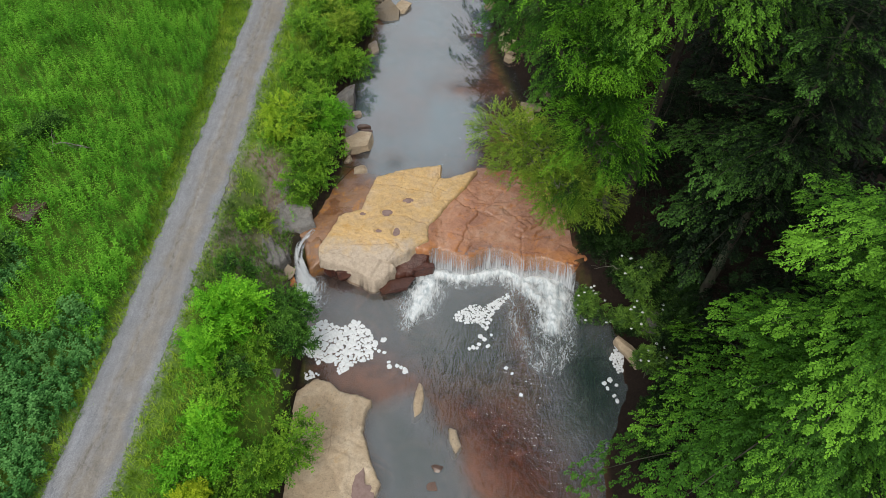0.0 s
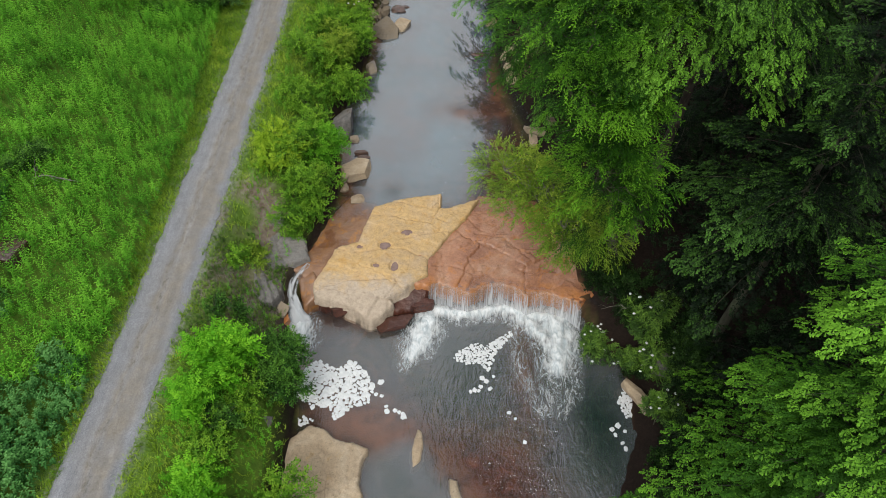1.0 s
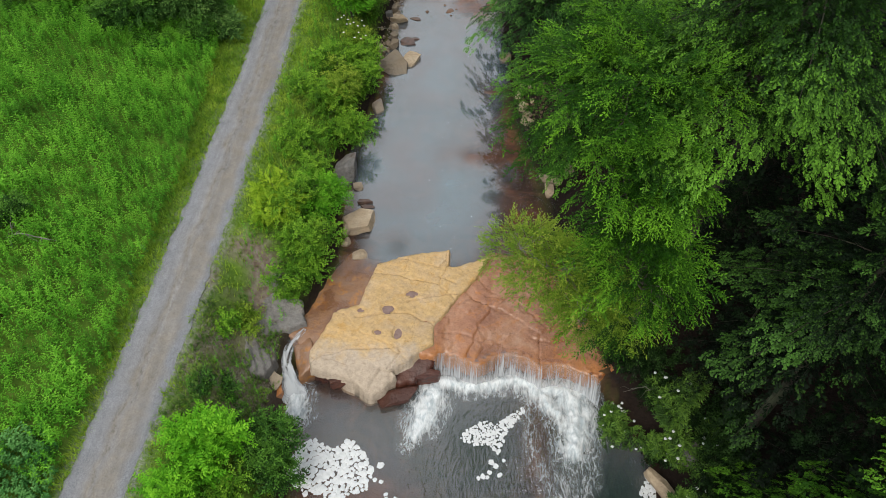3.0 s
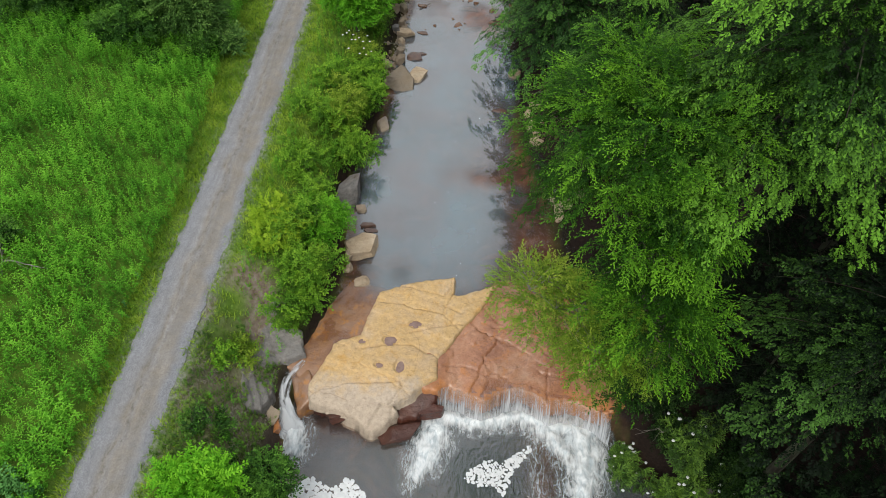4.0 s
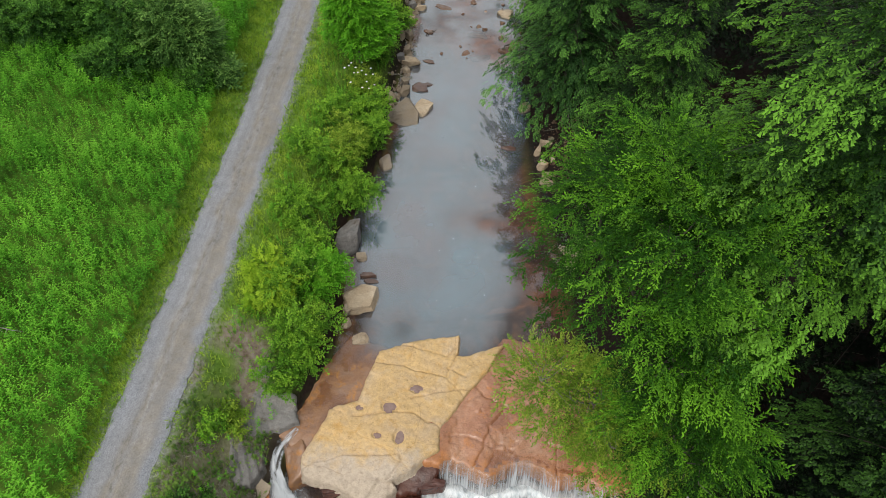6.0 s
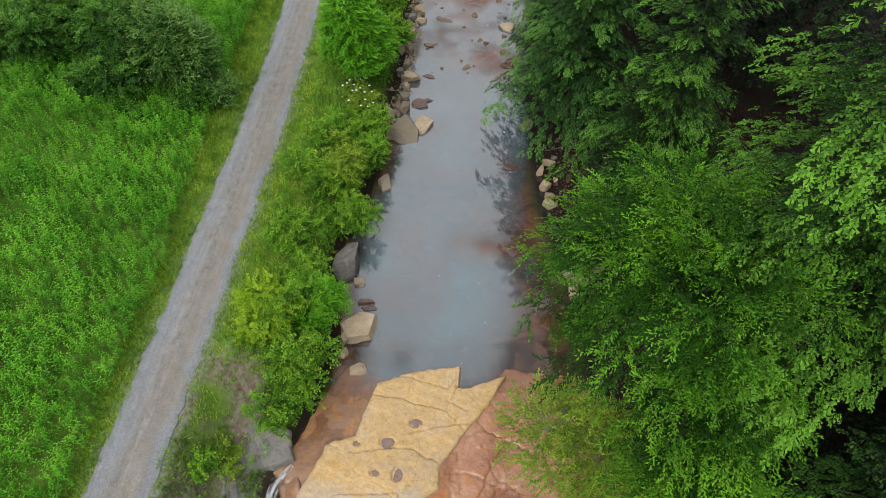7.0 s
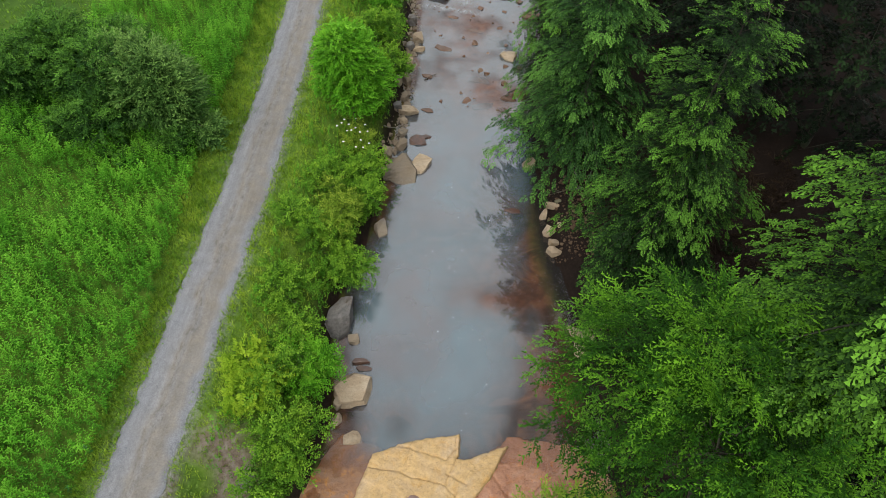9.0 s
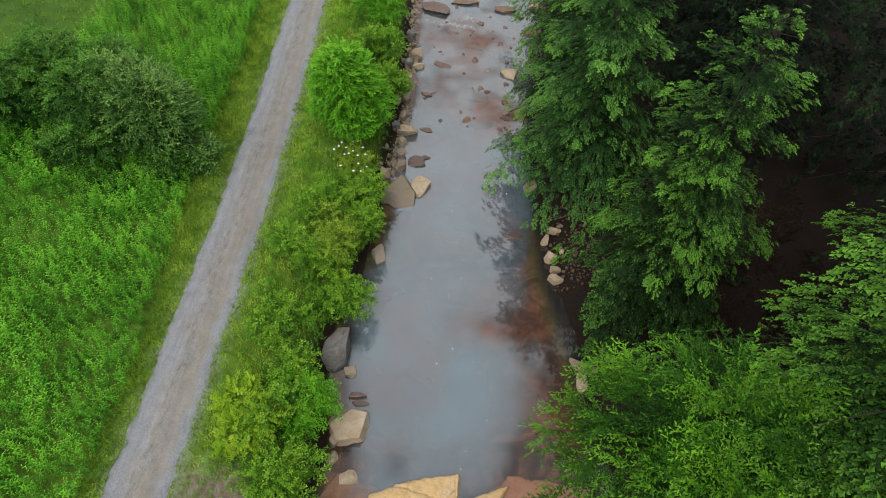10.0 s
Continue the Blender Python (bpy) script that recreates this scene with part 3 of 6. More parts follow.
    upper = smooth(-0.1, 0.3, y - np.interp(x, *zip(*LIP)))
    return np.maximum(np.where(upper > 0.5, high, low), 0.05)


def height(x, y):
    x, y = np.asarray(x, float), np.asarray(y, float)
    left, right = along(SHORE_L, y) + 0.5 * (fbm(y * 0.7, y * 0 + 3, 5) - 0.5), along(SHORE_R, y) + 0.8 * (fbm(y * 0.6, y * 0 + 9, 6) - 0.5)
    lane, top, base = along(LANE, y), lane_z(y), level(y)
    upper = smooth(0.0, 0.5, y - np.interp(x, *zip(*LIP)))
    water = -1.4 + 1.4 * upper + 0.02 * np.clip(y - 52, 0, 200)
    inside = water - bed_depth(x, y) * smooth(-0.2, 0.5, np.minimum(x - left, right - x)) - 0.03
    inside = inside - 0.5 * np.maximum(smooth(0.0, 0.5, inside_by(RED, x, y)), smooth(0.0, 0.4, inside_by(CHANNEL, x, y)))
    t = np.clip((left - x) / np.maximum(left - lane - 1.5, 0.5), 0, 1)
    west = base - 0.05 + (top - base) * (0.35 * smooth(0, 0.16, t) + 0.65 * smooth(0.05, 0.85, t)) + 0.5 * (fbm(x * 0.8, y * 0.8, 8) - 0.5) * smooth(0, 0.1, t) * (1 - smooth(0.75, 1, t))
    dent = np.exp(-((((x + 8.1) / 2.3) ** 2 + ((y - 25.6) / 3.4) ** 2) ** 2))
    west = west * (1 - dent) + dent * (0.05 + 0.2 * np.clip(-6.6 - x, 0, None) - 0.9 * smooth(24.8, 23.2, y) * smooth(-9, -7.6, x))
    away = np.clip(lane - 2.4 - x, 0, None)
    west = west + np.minimum(0.24 * away, 2.2 + 0.02 * away) + 0.35 * (fbm(x * 0.25, y * 0.25, 12) - 0.5) * smooth(0, 2, away) - 0.12 * np.exp(-((lane - 1.75 - x) / 0.4) ** 2)
    off = np.clip(x - right, 0, None)
    east = base - 0.05 + 0.9 * smooth(0, 1.6, off) + 0.25 * np.clip(off - 0.6, 0, 30) + 0.07 * np.clip(off - 30, 0, 200) + 0.7 * (fbm(x * 0.45, y * 0.45, 15) - 0.5) * smooth(0, 2, off)
    run = 0.85 * np.exp(-(((x + 7.05 - 0.12 * (y - 24)) / 0.5) ** 2 + ((y - 24.3) / 1.3) ** 2) ** 2)
    return np.where(x < left, west - run, np.where(x > right, east, inside))


def spaced(stops):
    """Grid lines: from each stop on, at its spacing, up to the next."""
    out = []
    for (a, step), (b, _) in zip(stops, stops[1:]):
        out += list(np.arange(a, b - 1e-6, step))
    return np.array(out + [stops[-1][0]])


gx = spaced(((-900, 60), (-240, 20), (-80, 4), (-36, 1.0), (-15, 0.32), (13, 0.5), (40, 4), (80, 20), (240, 60), (900, 60)))
gy = spaced(((-700, 60), (-160, 15), (-40, 3), (-4, 0.6), (9, 0.32), (55, 0.5), (80, 2), (130, 12), (310, 60), (1210, 60)))
GX, GY = np.meshgrid(gx, gy, indexing="ij")
GZ = height(GX, GY)
nx, ny = GX.shape
ii, jj = np.meshgrid(np.arange(nx - 1), np.arange(ny - 1), indexing="ij")
grid_faces = np.stack([ii * ny + jj, (ii + 1) * ny + jj, (ii + 1) * ny + jj + 1, ii * ny + jj + 1], -1).reshape(-1, 4)
gl, gr = along(SHORE_L, GY), along(SHORE_R, GY)
RUST = ((1.6, 39.3, 2.2, 1.0, 1.0), (4.2, 35.8, 1.1, 1.2, 0.4), (5.2, 41.0, 0.8, 2.0, 0.25), (-1.6, 17.2, 2.6, 1.3, 0.9), (4.2, 12.8, 2.4, 3.4, 1.0), (5.6, 20.8, 1.2, 2.6, 0.45), (2.2, 57.5, 3.5, 3.0, 0.7), (-0.5, 64, 3.5, 5.0, 0.5))
ground_attrs = {
    "bed": (smooth(-0.25, 0.3, GX - gl) * smooth(-0.35 + 0.6 * smooth(27, 30, GY), 0.3 + 1.1 * smooth(27, 30, GY), gr - GX)).ravel(),
    # Wooded floor; carried over the shore too, as painted shade under the trees.
    "litter_shade": np.maximum(smooth(-0.5 - 1.0 * smooth(27, 30, GY), 0.1 - 0.3 * smooth(27, 30, GY), GX - gr), smooth(1.6, 0.4, gl - GX) * smooth(-0.1, 0.1, gl - GX)).ravel(),
    "bare": (smooth(0.42, 0.6, fbm(GX * 0.7, GY * 0.7, 31)) * np.exp(-(((GX + 9.3) / 2.2) ** 2 + ((GY - 27.6) / 2.6) ** 2) ** 2) + 0.7 * smooth(0.35, 0.6, fbm(GX * 1.1, GY * 1.1, 35)) * np.exp(-(((GX + 9.6) / 1.6) ** 2 + ((GY - 28.2) / 1.7) ** 2) ** 2) + 0.75 * np.exp(-(((GX + 9.2) / 2.0) ** 2 + ((GY - 22.8) / 3.0) ** 2) ** 2)).clip(0, 1).ravel(),
    "rust": (sum(k * np.exp(-(((GX - cx) / rx) ** 2 + ((GY - cy) / ry) ** 2)) for cx, cy, rx, ry, k in RUST) + 0.35 * smooth(0.5, 0.65, fbm(GX * 0.35, GY * 0.35, 33))).clip(0, 1).ravel(),
    "wine": riffle(GX, GY).ravel(),
    "shoulder": np.exp(-(((np.abs(GX - along(LANE, GY) + 0.06) - 1.3) / 0.34) ** 2)).ravel(),
    "mown": (smooth(50, 56, GY) * smooth(-23, -26, GX)).ravel(),
}
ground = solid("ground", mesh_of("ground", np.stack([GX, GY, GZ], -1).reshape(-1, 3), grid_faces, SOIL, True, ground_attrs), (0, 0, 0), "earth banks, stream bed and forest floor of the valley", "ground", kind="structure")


# ---------------------------------------------------------------- water
def sheet(name, xs, ys, z, keep, material, label, category, attrs=None):
    X, Y = np.meshgrid(xs, ys, indexing="ij")
    n, k = X.shape
    i, j = np.meshgrid(np.arange(n - 1), np.arange(k - 1), indexing="ij")
    f = np.stack([i * k + j, (i + 1) * k + j, (i + 1) * k + j + 1, i * k + j + 1], -1).reshape(-1, 4)
    ok = keep(X, Y).ravel()
    f = f[ok[f].all(1)]
    used = np.zeros(X.size, bool)
    used[f] = True
    index = np.cumsum(used) - 1
    v = np.stack([X, Y, z(X, Y)], -1).reshape(-1, 3)[used]
    data = {key: fn(X, Y).ravel()[used] for key, fn in (attrs or {}).items()}
    return solid(name, mesh_of(name, v, index[f], material, True, data), (0, 0, 0), label, category, kind="structure")


def lip_y(x):
    return np.interp(x, *zip(*LIP))


def high_z(x, y):
    """The upper water: level, then dipping over the ledge to its lip."""
    return -0.27 * smooth(4.2, 0.2, y - lip_y(x)) * smooth(-0.5, 1.2, x) - 0.2 * smooth(2.5, 0.1, y - lip_y(x)) * smooth(-5, -6.2, x) + 0.02 * np.clip(y - 52, 0, 200)


def water_depth(x, y):
    """What stands over bed or ledge."""
    d = bed_depth(x, y)
    for outline in (RED, CHANNEL):
        k = smooth(-0.3, 0.5, inside_by(outline, x, y)) * smooth(31.8, 29.2, y)
        d = d * (1 - k) + 0.03 * k
    return d


def quick(x, y):
    """How broken the surface is."""
    upper = 0.5 * smooth(54, 60, y) + 0.5 * smooth(30, 27, y)
    lower = 0.12 * np.exp(-(((x - 8.5) / 2.5) ** 2 + ((y - 16.5) / 4) ** 2)) + 0.62 * riffle(x, y) + 0.62 * np.exp(-((((x - 5.4 + 0.25 * (y - 19)) / 2.3) ** 2 + ((y - 18.6) / 3.9) ** 2) ** 1.5))
    return np.where(y > lip_y(x), upper, lower)


def in_stream(x, y):
    return (x > along(SHORE_L, y) - 0.9) & (x < along(SHORE_R, y) + 0.9)


sheet("water_upper", spaced(((-9, 0.2), (12, 0.2))), spaced(((22.4, 0.2), (75, 1.0), (140, 1.0))), high_z, lambda x, y: in_stream(x, y) & (y > lip_y(x) + 0.05) & (inside_by(YELLOW, x, y) < 0.45 - 0.9 * smooth(26, 24.5, y) * smooth(-6.2, -5.4, x)), WATER_HIGH, "still grey silty stream above the ledge", "water", {"depth": water_depth, "fast": quick})
sheet("water_pool", spaced(((-9, 0.2), (14, 0.2))), spaced(((-30, 1.0), (4, 0.2), (25.4, 0.2))), lambda x, y: -1.4 + 0 * x, lambda x, y: in_stream(x, y) & (y < lip_y(x) + 0.3), WATER_LOW, "rippled grey-green plunge pool below the ledge", "water", {"depth": bed_depth, "fast": quick})

# ---------------------------------------------------------------- the lane
ly = spaced(((-60, 4), (4, 0.2), (75, 4), (200, 4)))
lu = np.linspace(0, 1, 13)
LY, LU = np.meshgrid(ly, lu, indexing="ij")
half = 1.3 + 0.26 * (fbm(LY * 2.2, LU * 0 + (LU > 0.5) * 7.0, 21) - 0.5)
lane_v = np.stack([along(LANE, LY) - 0.06 + (2 * LU - 1) * half, LY, lane_z(LY) + 0.03 + 0.05 * (1 - (2 * LU - 1) ** 2) - 0.035 * (np.exp(-((LU - 0.28) / 0.09) ** 2) + np.exp(-((LU - 0.72) / 0.09) ** 2)) - 0.08 * ((LU < 0.01) | (LU > 0.99))], -1)
n, k = LY.shape
i, j = np.meshgrid(np.arange(n - 1), np.arange(k - 1), indexing="ij")
lane_f = np.stack([i * k + j, i * k + j + 1, (i + 1) * k + j + 1, (i + 1) * k + j], -1).reshape(-1, 4)
solid("road", mesh_of("road", lane_v.reshape(-1, 3), lane_f, GRAVEL, True, {"across": LU.ravel()}), (0, 0, 0), "narrow grey gravel lane with worn tan wheel tracks", "road", kind="structure")


# ---------------------------------------------------------------- ledges and slabs
def slab(name, poly, top, bottom, material, label, category, step=0.07, rough=0.12, wall=0.1, kind="", seats=()):
    """A weathered slab: a ragged outline, a top from a height function, worn edges, steep sides. seats: middles of the pieces that it is split into."""
    p = np.asarray(poly, float)
    cx, cy = p.mean(0)
    xs = np.arange(p[:, 0].min() - 0.4, p[:, 0].max() + 0.4, step)
    ys = np.arange(p[:, 1].min() - 0.4, p[:, 1].max() + 0.4, step)
    X, Y = np.meshgrid(xs, ys, indexing="ij")
    wx, wy = fbm(X * 1.7, Y * 1.7, 41) - 0.5, fbm(X * 1.7 + 9, Y * 1.7 - 4, 43) - 0.5
    wx, wy = wx + 0.22 * (fbm(X * 7, Y * 7, 45) - 0.5), wy + 0.22 * (fbm(X * 7 + 3, Y * 7, 47) - 0.5)
    d = inside_by(p, X + 2.2 * rough * wx, Y + 2.2 * rough * wy)
    z = top(X, Y)
    z = np.where(d > 0, z - 0.07 * np.exp(-d / 0.09), z - 0.07 + (bottom - z) * smooth(0, wall, -d))
    cell = np.zeros(X.shape, int)
    if seats:
        wx, wy = X + 0.7 * (fbm(X * 0.9, Y * 0.9, 53) - 0.5), Y + 0.7 * (fbm(X * 0.9 + 4, Y * 0.9, 55) - 0.5)
        away = np.stack([np.hypot(wx - px, wy - py) for px, py in seats])
        cell, near = away.argmin(0), np.sort(away, 0)
        z = z - 0.06 * np.exp(-(((near[1] - near[0]) / 0.07) ** 2)) + 0.035 * (np.sin(cell * 2.4 + 1.0) * (d > 0))
    gx, gy = np.gradient(d, xs, ys)
    over = np.clip(-wall - d, 0, 2 * step) / np.maximum(np.hypot(gx, gy), 0.3)
    X, Y = X + gx * over, Y + gy * over
    n, k = X.shape
    i, j = np.meshgrid(np.arange(n - 1), np.arange(k - 1), indexing="ij")
    f = np.stack([i * k + j, (i + 1) * k + j, (i + 1) * k + j + 1, i * k + j + 1], -1).reshape(-1, 4)
    ok = (d > -wall - 1.5 * step).ravel()
    f = f[ok[f].any(1)]
    v = np.stack([X - cx, Y - cy, z], -1).reshape(-1, 3)
    whole = thing(name, (cx, cy, 0), label, category, kind=kind) if seats else None
    for n in range(max(1, len(seats))):
        mine = f[cell.ravel()[f[:, 0]] == n]
        used = np.unique(mine)
        me = mesh_of(name, v[used], np.searchsorted(used, mine), material, True)
        if not whole:
            return solid(name, me, (cx, cy, 0), label, category, kind=kind)
        part("stone", me, whole)
    return whole


CRACKS = (((-2.4, 30.6), (-0.9, 30.4), (0.35, 30.1), (0.8, 30.7)), ((0.2, 26.4), (-1.2, 27.0), (-3.9, 26.6)), ((-5.8, 24.1), (-4.2, 24.7), (-1.5, 24.95), (-1.4, 24.6), (-1.95, 23.8)), ((-1.2, 27.7), (0.3, 28.2), (1.7, 28.5)), ((0.4, 29.4), (1.4, 29.1)))
POTHOLES = ((-3.6, 27.0, 0.22, 0.16), (-2.2, 27.1, 0.38, 0.3), (-1.0, 28.2, 0.36, 0.24), (-1.6, 25.7, 0.28, 0.36), (-2.6, 25.7, 0.24, 0.17))


def crack_near(x, y, lines):
    best = np.full(x.shape, 1e9)
    xx, yy = x + 0.25 * (fbm(x * 2, y * 2, 51) - 0.5), y + 0.25 * (fbm(x * 2, y * 2, 57) - 0.5)
    for line in lines:
        for (ax, ay), (bx, by) in zip(line, line[1:]):
            ex, ey = bx - ax, by - ay
            t = np.clip(((xx - ax) * ex + (yy - ay) * ey) / (ex * ex + ey * ey), 0, 1)
            best = np.minimum(best, np.hypot(xx - ax - t * ex, yy - ay - t * ey))
    return best


def yellow_top(x, y):
    z = 0.16 + 0.012 * (y - 27) - 0.34 * smooth(24.7, 22.9, y) + 0.16 * np.exp(-(((x + 2.6) / 2.2) ** 2 + ((y - 26.0) / 2.6) ** 2))
    z = z + 0.1 * (fbm(x * 0.6, y * 0.9, 61) - 0.5) + 0.06 * (fbm(x * 2.4, y * 3.4, 63, 6) - 0.5)
    z = z + 0.05 * smooth(-0.04, 0.04, 0.35 * (x + 2.5) + y - 28.9 + 0.5 * fbm(x, y, 67)) + 0.045 * smooth(-0.05, 0.05, y - 25.0 + 0.22 * (x + 3) - 0.8 * fbm(x * 0.8, y * 0.8, 68)) - 0.1 * np.exp(-((crack_near(x, y, CRACKS) / 0.045) ** 2))
    for px, py, rx, ry in POTHOLES:
        z = z - 0.1 * smooth(1.15, 0.8, np.hypot((x - px) / rx, (y - py) / ry) + 0.3 * (fbm(x * 4, y * 4, 69) - 0.5))
    return z


slab("rock_slab", YELLOW, yellow_top, -0.5, STONE_YELLOW, "broad dry yellow sandstone slab with potholes across the stream", "rock", 0.045, 0.1, 0.15, seats=((-1.4, 27.0), (-3.6, 23.6), (-0.7, 31.4), (2.6, 30.6)))
slab("rock_ledge", ((-6.5, 25.0), (-6.1, 23.9), (-4.2, 23.7), (-2.6, 23.9), (-1.6, 23.5), (-0.6, 23.7), (0.3, 24.5), (0.4, 27), (-2, 29), (-4.4, 27)), lambda x, y: -0.38 - 0.4 * smooth(25.0, 23.6, y) + 0.1 * (fbm(x * 1.5, y * 1.5, 77) - 0.5), -2.2, STONE_WINE, "dark wet sandstone under the slab's overhang", "rock", 0.09, 0.25, 0.18)


def red_top(x, y):
    base = high_z(x, y) + 0.02 - 0.1 * smooth(28, 31, y) + 0.09 * smooth(0.1, 0.9, y - lip_y(x))
    return base - 0.1 * smooth(29, 31.5, y) + 0.1 * (fbm(x * 0.7, y * 1.1, 71) - 0.42) + 0.05 * np.floor(4 * fbm(x * 0.5, y * 0.9, 73)) - 0.08 + 0.03 * (fbm(x * 4, y * 4, 75) - 0.5) - 0.07 * np.exp(-((crack_near(x, y, RED_CRACKS) / 0.045) ** 2))


RED_CRACKS = (((2.5, 29.7), (3.1, 28.9), (3.9, 28.4)), ((2.6, 27.7), (3.2, 27.8), (3.8, 27.5), (4.6, 27.6)), ((0.5, 26.1), (1.6, 26.2), (2.6, 25.8), (3.6, 25.9), (4.4, 26.5)), ((3.0, 28.5), (4.6, 28.2), (6.2, 26.6)), ((5.4, 26.1), (6.4, 25.8), (7.6, 26.2)), ((2.5, 24.7), (2.9, 25.5)))
slab("rock_ledge", RED, red_top, -2.4, STONE_RED, "wet red-brown sandstone ledge under the waterfall", "rock", rough=0.18, wall=0.22, seats=((1.2, 27.0), (3.4, 29.8), (4.0, 25.6), (5.6, 28.2), (7.4, 25.6)))


def channel_top(x, y):
    return 0.0 + 0.01 * (y - 27) - 0.1 * smooth(28.5, 31, y) - 0.25 * smooth(25.8, 24.4, y) + 0.12 * (fbm(x * 1.1, y * 1.1, 81) - 0.45) + 0.16 * smooth(-5.5, -3.8, x) * smooth(27.5, 25, y)


slab("rock_ledge", CHANNEL, channel_top, -2.2, STONE_ORANGE, "wet orange-stained sandstone channel beside the slab", "rock", rough=0.18, wall=0.16)


slab("rock_ledge", ((-6.95, 25.5), (-6.2, 25.7), (-5.6, 24.6), (-5.75, 23.9), (-6.3, 23.6), (-6.7, 24.4)), lambda x, y: -0.2 - 0.55 * smooth(25.2, 23.5, y) + 0.25 * smooth(-6.6, -5.8, x) + 0.07 * (fbm(x * 1.6, y * 1.6, 83) - 0.5), -2.0, STONE_ORANGE, "wet orange sandstone sloping into the small fall", "rock", 0.06, 0.14, 0.12)


def grey_top(x, y):
    rise = 0.32 + 0.25 * smooth(-7, -11, x) + 0.3 * smooth(26.2, 29, y) + 0.5 * smooth(-9, -11.5, x)
    beds = (0.9 * y - 0.5 * x + 1.2 * fbm(x * 0.8, y * 0.8, 85)) * 1.1
    beds = np.floor(beds) + smooth(0.75, 1.0, beds - np.floor(beds))
    return rise + 0.11 * (beds - 28.5) - 0.1 * (0.99 * y - 0.55 * x - 28.5) + 0.12 * (fbm(x * 1.2, y * 1.2, 86) - 0.5) + 0.07 * (fbm(x * 4, y * 4, 87) - 0.5)


slab("rock_ledge", ((-9.0, 24.8), (-8.4, 24.85), (-6.4, 26.0), (-6.7, 27.4), (-8.0, 27.4), (-8.6, 28.5), (-9.4, 28.2), (-9.6, 27.0), (-9.4, 25.6)), grey_top, -0.6, STONE_GREY, "flat grey bedrock ledge bare on the bank", "rock", rough=0.22, seats=((-7.2, 26.6), (-8.9, 25.8), (-9.0, 27.8)))


TAN_CRACKS = (((-5.6, 15.6), (-4.2, 14.2), (-2.4, 13.4)), ((-4.6, 16.6), (-4.0, 15.0), (-4.4, 12.6)), ((-3.0, 15.8), (-2.9, 12.0)))


def tan_top(x, y):
    return -1.1 - 0.07 * np.exp(-((crack_near(x, y, TAN_CRACKS) / 0.05) ** 2)) + 0.16 * (fbm(x * 0.7, y * 0.7, 91) - 0.5) + 0.03 * (y - 14) * 0.3 + 0.05 * np.floor(4 * fbm(x * 0.5 + y * 0.25, y * 0.5, 93)) - 0.05 + 0.02 * (fbm(x * 4, y * 4, 95) - 0.5) - 0.18 * smooth(0.3, 0.75, np.exp(-(((x + 2.45 + 0.5 * (fbm(x * 1.6, y * 1.6, 96) - 0.5)) / 0.75) ** 2 + ((y - 11.3 + 0.9 * (fbm(x * 1.4, y * 1.4, 98) - 0.5)) / 1.3) ** 2)))


slab("rock_slab", ((-6.4, 15.3), (-5.9, 16.2), (-5.1, 16.95), (-4.4, 16.75), (-3.9, 16.25), (-3.1, 16.1), (-2.2, 15.9), (-2.45, 15.0), (-2.6, 14.2), (-2.25, 13.3), (-1.85, 12.4), (-1.5, 11.7), (-1.8, 11.0), (-2.0, 10.2), (-2.6, 9.2), (-5.4, 9.2), (-6.3, 12)), tan_top, -2.0, STONE_TAN, "pale tan sandstone slab at the edge of the pool", "rock", seats=((-4.2, 15.2), (-2.4, 12.6), (-4.6, 11.0)))
slab("rock_slab", ((0.1, 17.0), (0.3, 16.8), (0.35, 16.2), (0.25, 15.4), (-0.1, 15.1), (-0.15, 15.9)), lambda x, y: -1.26 + 0.08 * (fbm(x * 2, y * 2, 97) - 0.4), -1.9, STONE_TAN, "narrow tan rock fin rising from the shallows", "rock", rough=0.05)
slab("rock_slab", ((1.65, 14.6), (2.0, 14.5), (2.25, 13.7), (2.0, 13.3), (1.7, 13.9)), lambda x, y: -1.3 + 0.08 * (fbm(x * 2, y * 2, 99) - 0.4), -1.9, STONE_TAN, "small tan rock fin in the riffle", "rock", rough=0.05)


def boulder(seed, size, cuts=14, level_top=True, n=9):
    """An angular block of sandstone: a lump cut flat by planes, with chipped faces."""
    rng = np.random.default_rng(seed)
    g = np.linspace(-1, 1, n)
    A, B = np.meshgrid(g, g, indexing="ij")
    verts, faces, at = [], [], 0
    i, j = np.meshgrid(np.arange(n - 1), np.arange(n - 1), indexing="ij")
    q = np.stack([i * n + j, (i + 1) * n + j, (i + 1) * n + j + 1, i * n + j + 1], -1).reshape(-1, 4)
    for axis in range(3):
        for side in (-1, 1):
            c = [A, B]
            c.insert(axis, np.full_like(A, side))
            verts.append(np.stack(c, -1).reshape(-1, 3))
            flip = (side > 0) == (axis != 1)
            faces.append((q if flip else q[:, ::-1]) + at)
            at += n * n
    v, weld = np.unique(np.concatenate(verts).round(5), axis=0, return_inverse=True)
    quads = weld.reshape(-1)[np.concatenate(faces)]
    v = v / (np.linalg.norm(v, axis=1, keepdims=True) ** 0.12)
    for c in range(cuts):
        w = rng.normal(0, 1, 3)
        if level_top and c == 0:
            w = np.array((rng.normal(0, 0.08), rng.normal(0, 0.08), 1.0))
        elif c < 7:
            w[2] *= 0.25
        w /= np.linalg.norm(w)
        reach = rng.uniform(0.7, 1.02)
        over = np.clip(v @ w - reach, 0, None)
        v = v - over[:, None] * w
    bumps = fbm(v[:, 0] * 2.2 + seed, v[:, 1] * 2.2 + v[:, 2] * 1.7, seed % 50, 4) - 0.5
    fine = fbm(v[:, 0] * 6 + seed, v[:, 1] * 6 - v[:, 2] * 5, seed % 31, 3) - 0.5
